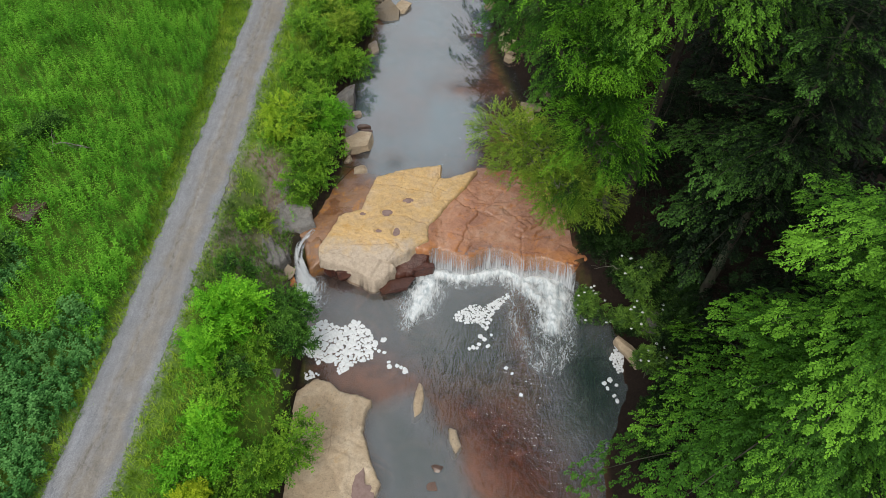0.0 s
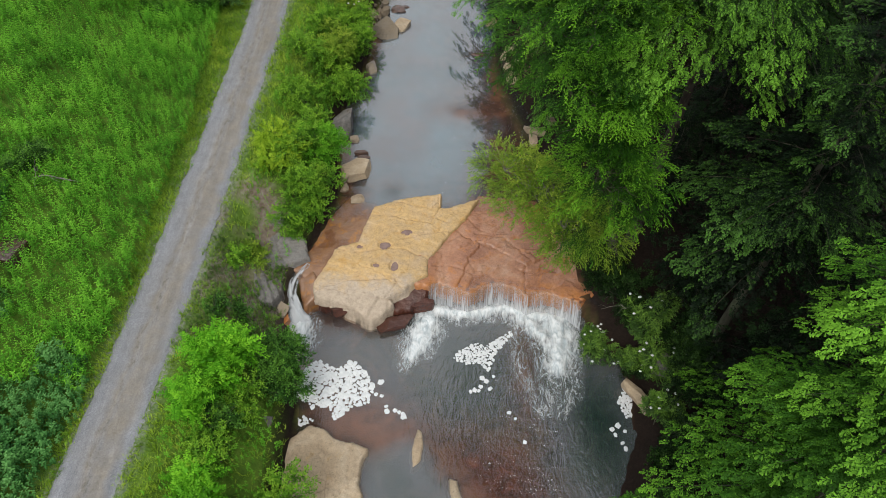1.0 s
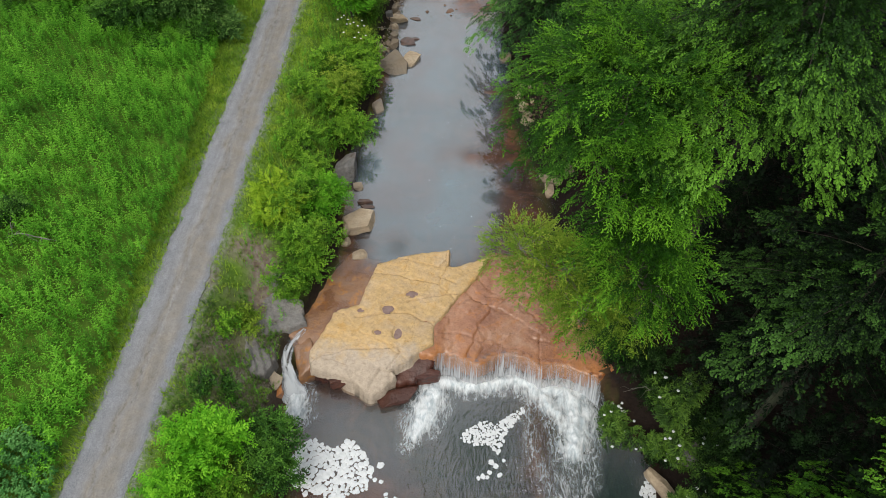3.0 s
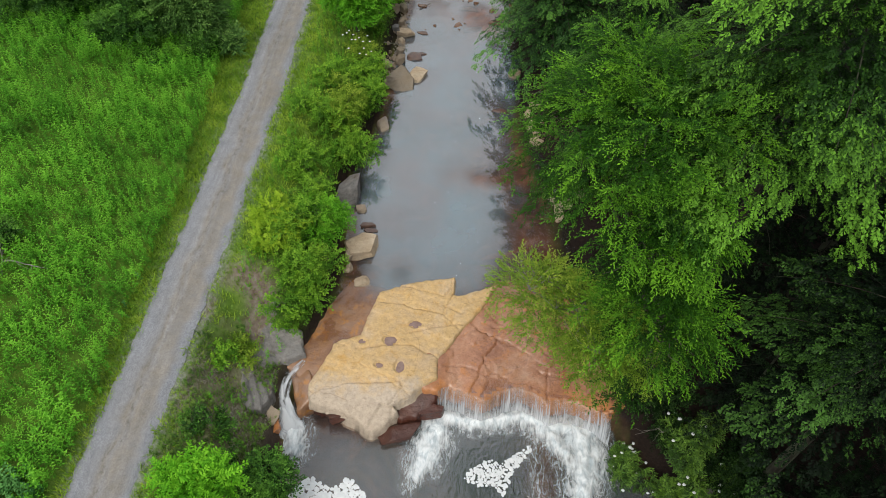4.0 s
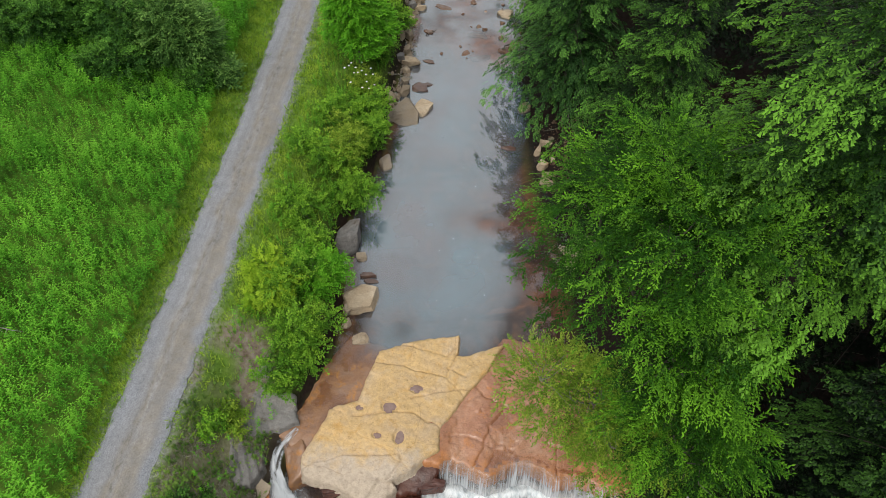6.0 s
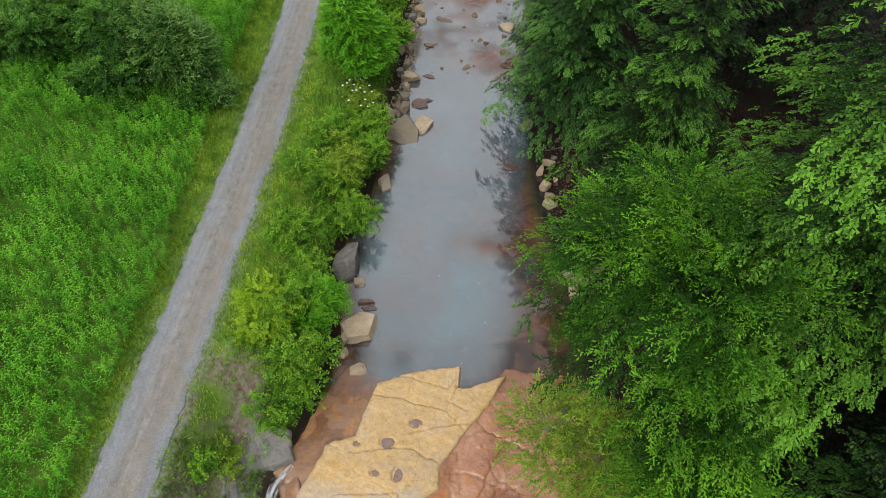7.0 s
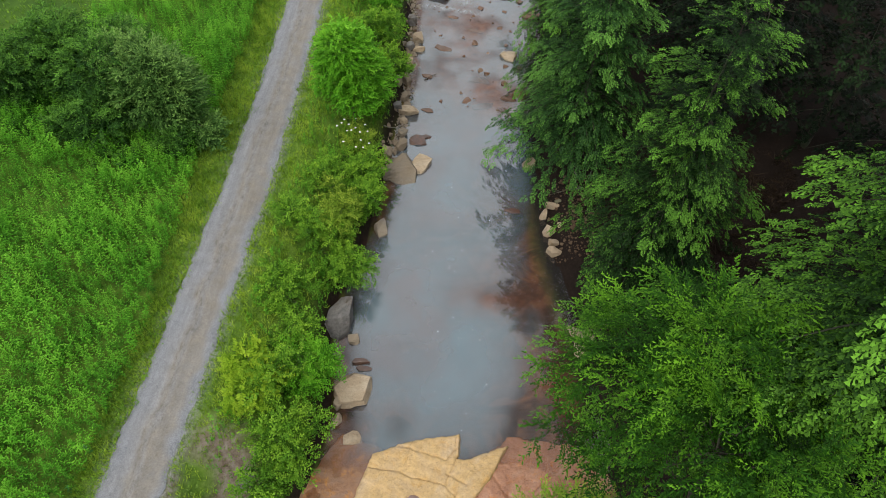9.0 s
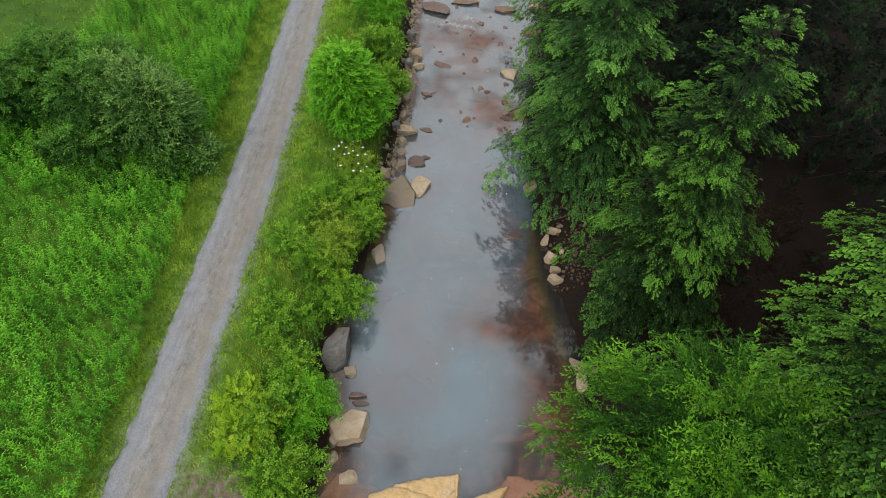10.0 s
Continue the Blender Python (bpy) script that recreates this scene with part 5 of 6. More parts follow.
raft(((1.8, 21.0), (2.3, 21.6), (3.0, 22.0), (3.5, 21.8), (4.2, 22.3), (5.0, 22.8), (4.8, 22.3), (4.1, 21.5), (3.9, 20.9), (3.6, 20.3), (3.2, 20.7), (2.4, 20.7)), 150, 0.045, 0.13, ((3.3, 19.9, 0.13), (3.5, 19.7, 0.12), (3.2, 19.4, 0.11), (3.7, 19.3, 0.14), (2.9, 19.2, 0.13), (2.7, 19.1, 0.1), (3.1, 19.15, 0.1), (3.9, 20.0, 0.09), (4.6, 18.0, 0.1), (4.9, 17.7, 0.08), (5.3, 16.5, 0.1)), 302, "loose raft of white foam clumps turning below the falls", 0.6)
raft(((10.7, 19.6), (11.2, 18.9), (11.1, 18.2), (10.5, 17.9), (10.2, 18.8)), 60, 0.07, 0.16, ((10.0, 17.5, 0.14), (9.7, 17.3, 0.13), (9.8, 17.0, 0.12), (10.1, 16.6, 0.12), (10.2, 16.3, 0.14), (10.3, 17.2, 0.1)), 303, "white foam clumps caught against the shaded bank")
raft(((-6.3, 17.3), (-5.5, 17.5), (-5.0, 17.3), (-5.6, 17.0)), 14, 0.06, 0.13, (), 304, "few white foam clumps caught beside the slab")

rng = np.random.default_rng(310)
fleck = (np.array([(1, 0, 0), (0.3, 0.9, 0), (-0.8, 0.5, 0), (-0.7, -0.6, 0), (0.4, -0.9, 0), (0, 0, 0.5)], float), np.array([(0, 1, 5), (1, 2, 5), (2, 3, 5), (3, 4, 5), (4, 0, 5)]))
fx, fy = rng.normal(0.8, 2.0, 70), rng.uniform(31.5, 52, 70)
fx = np.where(rng.random(70) < 0.4, 0.2 + 0.5 * np.sin(fy * 0.9) + rng.normal(0, 0.2, 70), fx)
solid("foam_flecks", mesh_of("foam_flecks", *scatter(fleck, turned(rng, 70, 0), np.stack([fx, fy, fx * 0 + 0.005], 1), 0.008 + 0.024 * rng.random(70) ** 3), FOAM), (0, 0, 0), "tiny white foam flecks drifting on the still water", "foam", kind="stuff")


# ---------------------------------------------------------------- leaves
def rhomb(base, tip, side, width, dip=0.0):
    """A leaf from base to tip: four corners, folded a little."""
    mid = base + 0.45 * (tip - base) - np.array((0, 0, dip))
    return np.array([base, mid + side * width, tip, mid - side * width])


def spray(seed, leaves=12, length=1.0, leaf=0.17, width=0.32, droop=0.25):
    """A twig along +x with alternate leaves, bending down."""
    rng = np.random.default_rng(seed)
    out = []
    for n in range(leaves):
        t = (n + 0.6) / leaves
        at = np.array((t * length, 0.04 * rng.normal(), -droop * t * t * length))
        a = (1 if n % 2 else -1) * rng.uniform(0.5, 1.1) * (1 - 0.5 * (n == leaves - 1))
        way = np.array((np.cos(a), np.sin(a), rng.uniform(-0.5, 0.05)))
        way /= np.linalg.norm(way)
        side = np.cross((rng.normal(0, 0.25), rng.normal(0, 0.25), 1), way)
        side /= np.linalg.norm(side)
        size = leaf * rng.uniform(0.75, 1.25)
        out.append(rhomb(at, at + way * size, side, size * width, 0.1 * size))
    v = np.concatenate(out)
    return v, np.arange(len(v)).reshape(-1, 4), 0.3 * (v[:, 0] / length - 0.5)


def twig(seed, leaves=24, length=0.55, leaf=0.085, width=0.34, droop=0.15):
    """A bushy twig along +x with many small blunt leaves all round it."""
    rng = np.random.default_rng(seed)
    v, tone = [], []
    for n in range(leaves):
        t = (n + 0.6) / leaves
        at = np.array((t * length, 0.03 * rng.normal(), -droop * t * t * length))
        a = n * 2.4 + rng.normal(0, 0.3)
        way = np.array((0.75, np.cos(a), 0.55 * np.sin(a)))
        way /= np.linalg.norm(way)
        side = np.cross((rng.normal(0, 0.3), rng.normal(0, 0.3), 1), way)
        side /= np.linalg.norm(side)
        size = leaf * rng.uniform(0.75, 1.3)
        v += [at, at + way * size + side * size * width, at + way * size * rng.uniform(0.7, 1.0) - side * size * width]
        tone += [0.3 * (t - 0.5) - 0.06, 0.3 * (t - 0.5) + 0.04, 0.3 * (t - 0.5) + 0.04]
    return np.array(v), np.arange(len(v)).reshape(-1, 3), np.array(tone)


def frond(seed, pairs=8, width=0.32, lean=0.9, droop=0.32, slim=0.13, ragged=0.2):
    """A flat feathered spray along +x, of length 1."""
    rng = np.random.default_rng(seed)
    out = []
    for n in range(pairs):
        for s in (-1, 1):
            t = (n + rng.uniform(0.1, 0.6)) / pairs
            at = np.array((t, 0, -droop * t * t))
            size = width * (1.05 - 0.7 * t) * rng.uniform(1 - ragged, 1 + ragged)
            a = s * lean * rng.uniform(1 - 0.9 * ragged, 1 + 0.9 * ragged)
            way = np.array((np.cos(a), np.sin(a), rng.uniform(-0.45, 0.0)))
            side = np.array((-np.sin(a), np.cos(a), 0.3 * rng.normal()))
            out.append(rhomb(at, at + way * size, side, size * slim + 0.012, 0.02))
    out.append(rhomb(np.array((0.0, 0, 0)), np.array((1.0, 0, -droop * 1.1)), np.array((0, 1, 0)), 0.05))
    v = np.concatenate(out)
    return v, np.arange(len(v)).reshape(-1, 4), 0.35 * (np.hypot(v[:, 0], 2 * v[:, 1]) - 0.6)


def fan(seed, pairs=6, width=0.5, lean=0.85, droop=0.3, broad=0.11):
    """A flat needled spray along +x, of length 1: short blunt side twigs, widening outwards, and a leading one."""
    rng = np.random.default_rng(seed)
    v, tone = [], []
    lobes = [((n + rng.uniform(0.0, 0.8)) / pairs, s) for n in range(pairs) for s in (-1, 1)] + [(0.7, 0)]
    for t, s in lobes:
        size = width * (1.0 - 0.6 * t) * (0.55 + 0.45 * min(1, 3 * t)) * rng.uniform(0.6, 1.3) if s else 0.4
        ang = s * lean * rng.uniform(0.65, 1.25) + rng.normal(0, 0.1)
        way = np.array((np.cos(ang), np.sin(ang), -rng.uniform(0.0, 0.45)))
        side = np.array((-np.sin(ang), np.cos(ang), rng.normal(0, 0.3)))
        at = np.array((t, 0, -droop * t * t))
        wide = broad * size * rng.uniform(0.8, 1.3) + 0.03
        v += [at, at + way * size * rng.uniform(0.75, 1.05) + side * wide, at + way * size * rng.uniform(0.75, 1.05) - side * wide]
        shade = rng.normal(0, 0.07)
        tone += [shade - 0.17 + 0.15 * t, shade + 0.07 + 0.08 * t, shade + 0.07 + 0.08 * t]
    v = np.array(v)
    return v, np.arange(len(v)).reshape(-1, 3), np.array(tone)


def plate(start, way, length, width, count, rng, droop=0.3):
    """Places, ways and nearness to the rim for the sprays of one flat, drooping bough."""
    d = way / np.linalg.norm(way)
    flat = np.array((-d[1], d[0], 0)) / (np.hypot(d[0], d[1]) + 1e-6)
    q = 1 - 0.88 * rng.random(count) ** 0.8
    room = width * length * np.clip(1.08 - q, 0, 1) ** 0.55 * np.clip(q / 0.3, 0.3, 1)
    off = room * rng.uniform(-1, 1, count)
    p = np.asarray(start) + d * (q * length)[:, None] + flat * off[:, None]
    fall = (q**2 * 0.5 + (np.abs(off) / (width * length + 1e-6)) ** 2 * 0.35) * droop * length
    p[:, 2] += rng.normal(0, 0.05 + 0.02 * length, count) - fall
    turn = 0.9 * off / (width * length + 1e-6) + rng.normal(0, 0.4, count)
    w = d * np.cos(turn)[:, None] + flat * np.sin(turn)[:, None]
    w[:, 2] -= droop * (0.25 + 0.9 * q) + rng.normal(0, 0.15, count)
    rim = np.maximum(q, np.abs(off) / (room + 1e-6) * 0.8)
    return p, w, rim


def clothe(name, groups, material):
    """One mesh out of (template, mats, places, scales, tones)."""
    vs, fs, tones, at = [], [], [], 0
    for template, mats, places, scales, tone in groups:
        if not len(places):
            continue
        v, f = scatter(template[:2], mats, places, scales)
        vs.append(v)
        fs.append(f + at)
        extra = template[2] if len(template) > 2 else np.zeros(len(template[0]))
        tones.append((np.asarray(tone)[:, None] + extra[None]).ravel().clip(0, 1))
        at += len(v)
    return mesh_of(name, np.concatenate(vs), np.concatenate(fs), material, False, {"tone": np.concatenate(tones)})


BROAD_SPRAYS = [spray(400 + n, 17, 0.82, 0.135, 0.2, 0.38) for n in range(4)]
BUSH_SPRAYS = [twig(420 + n) for n in range(4)]
MAPLE_SPRAYS = [spray(440 + n, 12, 0.6, 0.13, 0.46, 0.25) for n in range(4)]
WILLOW_SPRAYS = [spray(460 + n, 14, 0.7, 0.13, 0.24, 0.05) for n in range(4)]
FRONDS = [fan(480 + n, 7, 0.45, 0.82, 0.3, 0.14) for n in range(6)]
FRONDS_FAR = [fan(490 + n, 5, broad=0.2) for n in range(5)]
SUMAC = [frond(500 + n, 8, 0.3, 1.15, 0.35, 0.2) for n in range(3)]


def on_blobs(blobs, density, rng, inner=0.25):
    """Places and outward ways over the outside of several lumps, with gaps."""
    places, ways = [], []
    for cx, cy, cz, rx, ry, rz in blobs:
        area = 4 * np.pi * ((rx * ry) ** 1.6 / 3 + (rx * rz) ** 1.6 / 3 + (ry * rz) ** 1.6 / 3) ** (1 / 1.6)
        n = int(area * density)
        w = rng.normal(0, 1, (n, 3))
        w /= np.linalg.norm(w, axis=1, keepdims=True)
        w = w[(w[:, 2] > -0.55) | (rng.random(n) < 0.3)]
        lump = 0.78 + 0.44 * fbm(w[:, 0] * 2.6 + cx * 3 + w[:, 2], w[:, 1] * 2.6 + cy * 3, 7, 3)
        r = lump * np.where(rng.random(len(w)) < inner, rng.uniform(0.4, 0.85, len(w)), rng.uniform(0.85, 1.02, len(w)))
        places.append(np.array((cx, cy, cz)) + w * r[:, None] * (rx, ry, rz))
        ways.append(w * np.where(r < 0.75, 0.6, 1.0)[:, None])
    return np.concatenate(places), np.concatenate(ways)


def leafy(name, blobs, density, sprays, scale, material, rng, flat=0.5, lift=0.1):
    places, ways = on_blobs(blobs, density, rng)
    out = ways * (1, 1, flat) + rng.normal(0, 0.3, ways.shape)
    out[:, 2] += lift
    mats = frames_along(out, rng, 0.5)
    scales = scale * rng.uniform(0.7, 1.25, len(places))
    # Upward sprays lighter, inner ones darker: light and shade put into the tone.
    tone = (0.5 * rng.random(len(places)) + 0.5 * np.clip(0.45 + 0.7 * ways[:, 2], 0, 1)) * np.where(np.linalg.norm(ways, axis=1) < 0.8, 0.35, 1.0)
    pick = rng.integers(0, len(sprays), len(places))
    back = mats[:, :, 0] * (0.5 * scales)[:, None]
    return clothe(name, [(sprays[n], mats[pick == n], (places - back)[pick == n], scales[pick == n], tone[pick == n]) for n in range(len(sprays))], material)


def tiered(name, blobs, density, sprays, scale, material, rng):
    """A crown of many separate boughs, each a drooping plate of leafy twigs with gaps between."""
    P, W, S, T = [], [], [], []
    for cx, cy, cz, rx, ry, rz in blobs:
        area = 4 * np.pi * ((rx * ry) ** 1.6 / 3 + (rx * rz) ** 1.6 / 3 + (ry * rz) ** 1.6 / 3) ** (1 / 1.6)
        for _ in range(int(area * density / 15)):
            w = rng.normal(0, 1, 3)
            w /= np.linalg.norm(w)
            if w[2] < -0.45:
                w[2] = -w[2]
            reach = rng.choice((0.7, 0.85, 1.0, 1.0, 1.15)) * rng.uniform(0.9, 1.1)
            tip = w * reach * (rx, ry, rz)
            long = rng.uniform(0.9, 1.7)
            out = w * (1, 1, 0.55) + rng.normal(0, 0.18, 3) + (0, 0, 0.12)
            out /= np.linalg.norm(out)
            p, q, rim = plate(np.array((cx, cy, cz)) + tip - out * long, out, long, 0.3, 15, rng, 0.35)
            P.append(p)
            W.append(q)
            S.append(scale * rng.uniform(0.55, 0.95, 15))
            # Inner boughs dark, tops and rims paler: the crown's shading is put into tone.
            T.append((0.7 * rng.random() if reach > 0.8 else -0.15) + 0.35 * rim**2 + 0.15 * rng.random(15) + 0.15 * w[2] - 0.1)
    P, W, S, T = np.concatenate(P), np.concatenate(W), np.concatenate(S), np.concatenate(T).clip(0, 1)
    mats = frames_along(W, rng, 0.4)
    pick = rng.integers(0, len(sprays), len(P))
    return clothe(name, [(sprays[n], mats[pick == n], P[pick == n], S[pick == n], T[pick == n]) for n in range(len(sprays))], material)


def bend(a, b, sag=0.0, n=7, wob=0.15, rng=None):
    a, b = np.asarray(a, float), np.asarray(b, float)
    t = np.linspace(0, 1, n)[:, None]
    p = a + (b - a) * t
    p[:, 2] += sag * (4 * t * (1 - t))[:, 0]
    if rng is not None:
        p[1:-1] += rng.normal(0, wob, (n - 2, 3))
    return p


def broad_tree(name, base, blobs, material, label, sprays=None, scale=1.0, density=7.0, radius=0.25, seed=1, lean=None, bark=None, category="tree", group="", stems=1, crown=None):
    """A leafy tree or bush: trunk, limbs to each mass of leaves, and a crown of many sprays."""
    rng = np.random.default_rng(seed)
    top = thing(name, base, label, category, group)
    local = [(cx - base[0], cy - base[1], cz - base[2], rx, ry, rz) for cx, cy, cz, rx, ry, rz in blobs]
    high = max(local, key=lambda b: b[2])
    fork = np.array((high[0] * 0.35, high[1] * 0.35, high[2] * 0.45))
    bark = bark or BARK
    if stems == 1:
        line = np.concatenate([bend((0, 0, -0.3), fork, 0, 6, radius * 0.25, rng), bend(fork, high[:3], 0, 6, radius * 0.5, rng)[1:]])
        stem = part("trunk", mesh_of("trunk", *tube(line, np.linspace(radius, radius * 0.25, len(line)) * (1 + 0.5 * np.exp(-np.arange(len(line)) * 1.5)), 9), bark, True), top)
        starts = [fork * rng.uniform(0.6, 1.1) for _ in local]
    else:
        stem = top
        starts = [np.array((rng.normal(0, 0.15), rng.normal(0, 0.15), -0.2)) for _ in local]
    for start, (cx, cy, cz, rx, ry, rz) in zip(starts, local):
        pieces = [tube(bend(start, (cx, cy, cz), 0.2, 7, 0.08 * np.linalg.norm((cx, cy, cz)) * 0.3, rng), np.linspace(radius * 0.5, radius * 0.15, 7), 6)]
        for _ in range(6 if stems == 1 else 3):
            w = rng.normal(0, 1, 3)
            w /= np.linalg.norm(w)
            w[2] = abs(w[2]) * 0.7
            pieces.append(tube(bend((cx, cy, cz), np.array((cx, cy, cz)) + w * (rx, ry, rz) * 0.9, 0.1, 5, 0.05 * rx, rng), np.linspace(radius * 0.16, radius * 0.03, 5), 3))
        part("limb", mesh_of("limb", *join(*pieces), bark, True), stem)
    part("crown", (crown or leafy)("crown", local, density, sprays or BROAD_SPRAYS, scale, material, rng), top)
    return top


def hemlock_meshes(seed, H, R, fine=True, needles=None, first=0.1, kinds=None, size=1.0, taper=0.7, lit_top=0.25):
    """Trunk, boughs and needled sprays of one hemlock; the last value: how strongly light on the upper boughs is put
    into their tone.
    """
    rng = np.random.default_rng(seed)
    line = bend((0, 0, -0.5), (rng.normal(0, 0.2), rng.normal(0, 0.2), H), 0, 10, 0.05, rng)
    trunk = mesh_of("trunk", *tube(line, 0.012 + (0.01 * H + 0.04) * np.linspace(1, 0, 10) ** 1.3, 9), BARK_SHADE, True)
    boughs, P, W, S, T = [], [], [], [], []
    count = int(H * (4.5 if fine else 3.6) * (1.05 - first))
    for n in range(count):
        u = first + (1 - first) * (n + rng.random()) / count
        L = R * (1.04 - u) ** taper * rng.choice((0.6, 0.85, 1.0, 1.25)) * rng.uniform(0.85, 1.15) + 0.35
        a = n * 2.39996 + rng.normal(0, 0.25)
        out = np.array((np.cos(a), np.sin(a), 0))
        rise, sag = 0.12 + 0.5 * u**2, 0.05 + 0.05 * (1 - u)
        s = np.linspace(0, 1, 7)
        p = np.array((0, 0, u * H)) + out * (s * L)[:, None]
        p[:, 2] += rise * s * L - sag * (s * L) ** 2 - 0.15 * s**2 * L - 0.16 * s
        boughs.append(tube(p, np.linspace(0.01 + 0.005 * L, 0.004, 7), 4) if fine else tube(p[::2], np.linspace(0.01 + 0.005 * L, 0.004, 4), 3))
        low = u < 0.42 and H > 16
        wide = 0.34 * rng.uniform(0.8, 1.25)
        n_sprays = max(9, int(1.6 * wide * L * L / ((0.056 * size**1.6 if fine else 0.2) * (2.2 if low else 1.0))))
        q, w, rim = plate((0, 0, 0), np.array((1.0, 0, 0)), L, wide, n_sprays, rng, rng.uniform(0.1, 0.4))
        q[:, 2] += rng.normal(0, 0.03 + 0.03 * L, n_sprays)
        c, e = np.cos(a), np.sin(a)
        spin = np.array(((c, -e, 0), (e, c, 0), (0, 0, 1)))
        q, w = q @ spin.T, w @ spin.T
        far = np.hypot(q[:, 0], q[:, 1])
        q[:, 2] += u * H + rise * far - sag * far**2
        w[:, 2] += 0.6 * (rise - 2 * sag * far)
        P.append(q)
        W.append(w)
        S.append(rng.uniform(0.24, 0.5, n_sprays) * (size if fine else 1.45) * (1.35 if low else 1))
        # Rims pale with new growth; dark insides and lower boughs are painted shade.
        T.append(0.7 * rim**2 + 0.2 * rng.random(n_sprays) + 0.36 * rng.random() - 0.06 + lit_top * (u - 0.6))
    P, W, S, T = np.concatenate(P), np.concatenate(W), np.concatenate(S), np.concatenate(T).clip(0, 1)
    mats = frames_along(W, rng, 0.22)
    kinds = kinds or (FRONDS if fine else FRONDS_FAR)
    pick = rng.integers(0, len(kinds), len(P))
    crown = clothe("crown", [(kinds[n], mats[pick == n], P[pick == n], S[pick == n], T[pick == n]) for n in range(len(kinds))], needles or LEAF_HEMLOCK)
    if fine:
        wood = [mesh_of("bough", *b, BARK_SHADE, True) for b in boughs]
    else:
        wood = [mesh_of("branchwork", *join(*boughs), BARK_SHADE, True)]
    return trunk, wood, crown


def hemlock(meshes, x, y, label, turn=0.0, size=1.0):
    top = thing("hemlock_tree", (x, y, float(height(x, y)) - 0.1), label, "tree", "hemlocks on the wooded bank", turn=turn)
    top.scale = (size, size, size)
    trunk, wood, crown = meshes
    stem = part("trunk", trunk, top)
    part("crown", crown, top)
    for me in wood:
        bough = part("bough" if len(wood) > 1 else "branchwork", me, stem)
        if len(wood) == 1:
            tagged(bough, kind="stuff")
    return top


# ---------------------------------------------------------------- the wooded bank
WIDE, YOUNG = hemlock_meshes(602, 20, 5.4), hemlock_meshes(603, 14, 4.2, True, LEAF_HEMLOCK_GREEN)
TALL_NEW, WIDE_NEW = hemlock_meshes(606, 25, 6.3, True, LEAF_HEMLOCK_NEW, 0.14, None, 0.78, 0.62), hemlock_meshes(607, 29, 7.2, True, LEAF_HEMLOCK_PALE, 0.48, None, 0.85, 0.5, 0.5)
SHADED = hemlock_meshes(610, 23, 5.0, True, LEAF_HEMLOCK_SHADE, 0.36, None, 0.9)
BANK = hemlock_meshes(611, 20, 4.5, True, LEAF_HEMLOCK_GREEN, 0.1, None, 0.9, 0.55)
FAR_A, FAR_B = hemlock_meshes(604, 24, 5.2, False, LEAF_HEMLOCK_DEEP_SHADE, 0.14), hemlock_meshes(605, 20, 4.8, False, LEAF_HEMLOCK_DEEP_SHADE, 0.14)
NEAR_HEMLOCKS = (
    (TALL_NEW, 14.5, 11.6, 20, 1.0, "tall hemlock with bright new tips beside the pool"),
    (WIDE_NEW, 11.3, 26.9, 140, 1.0, "tall hemlock with pale green drooping sprays"),
    (WIDE, 6.9, 49.9, 75, 0.88, "dark hemlock leaning its boughs over the stream"),
    (BANK, 9.9, 40.8, 200, 0.86, "dense green hemlock at the edge of the gravel bar"),
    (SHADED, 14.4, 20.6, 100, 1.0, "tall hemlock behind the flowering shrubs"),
    # Low near-black trees added to keep the gaps behind as dark as shade.
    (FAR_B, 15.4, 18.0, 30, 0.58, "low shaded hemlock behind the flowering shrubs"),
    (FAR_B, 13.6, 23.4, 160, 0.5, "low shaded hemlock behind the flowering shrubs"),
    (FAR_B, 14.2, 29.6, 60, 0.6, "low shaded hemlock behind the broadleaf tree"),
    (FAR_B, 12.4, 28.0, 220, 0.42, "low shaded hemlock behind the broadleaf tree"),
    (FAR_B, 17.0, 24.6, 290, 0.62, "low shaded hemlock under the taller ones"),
    (YOUNG, 6.9, 57.6, 40, 1.05, "young hemlock with boughs over the riffle"),
    (FAR_B, 13.5, 52.5, 250, 0.9, "dense dark hemlock back from the stream"),
    (YOUNG, 8.2, 65.8, 170, 1.1, "dark hemlock above the rust-coloured ledges"),
)
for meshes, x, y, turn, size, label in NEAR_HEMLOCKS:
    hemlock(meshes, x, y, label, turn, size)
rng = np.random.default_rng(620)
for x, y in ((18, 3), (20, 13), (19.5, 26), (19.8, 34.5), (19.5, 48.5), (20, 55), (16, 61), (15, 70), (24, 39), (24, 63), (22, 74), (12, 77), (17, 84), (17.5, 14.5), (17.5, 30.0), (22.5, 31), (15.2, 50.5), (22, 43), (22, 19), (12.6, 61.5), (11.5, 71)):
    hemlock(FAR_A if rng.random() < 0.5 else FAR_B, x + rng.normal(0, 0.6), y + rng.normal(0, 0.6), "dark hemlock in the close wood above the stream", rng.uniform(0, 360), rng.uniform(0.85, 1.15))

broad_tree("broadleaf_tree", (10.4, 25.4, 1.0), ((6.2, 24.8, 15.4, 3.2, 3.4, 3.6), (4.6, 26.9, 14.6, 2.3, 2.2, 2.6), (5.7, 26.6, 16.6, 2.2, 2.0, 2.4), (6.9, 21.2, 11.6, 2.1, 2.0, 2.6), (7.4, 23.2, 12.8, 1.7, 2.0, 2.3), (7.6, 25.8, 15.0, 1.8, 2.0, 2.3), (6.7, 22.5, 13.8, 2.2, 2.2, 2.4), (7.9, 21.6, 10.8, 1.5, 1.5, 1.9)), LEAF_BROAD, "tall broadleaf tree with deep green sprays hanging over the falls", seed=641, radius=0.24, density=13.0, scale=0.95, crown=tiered)
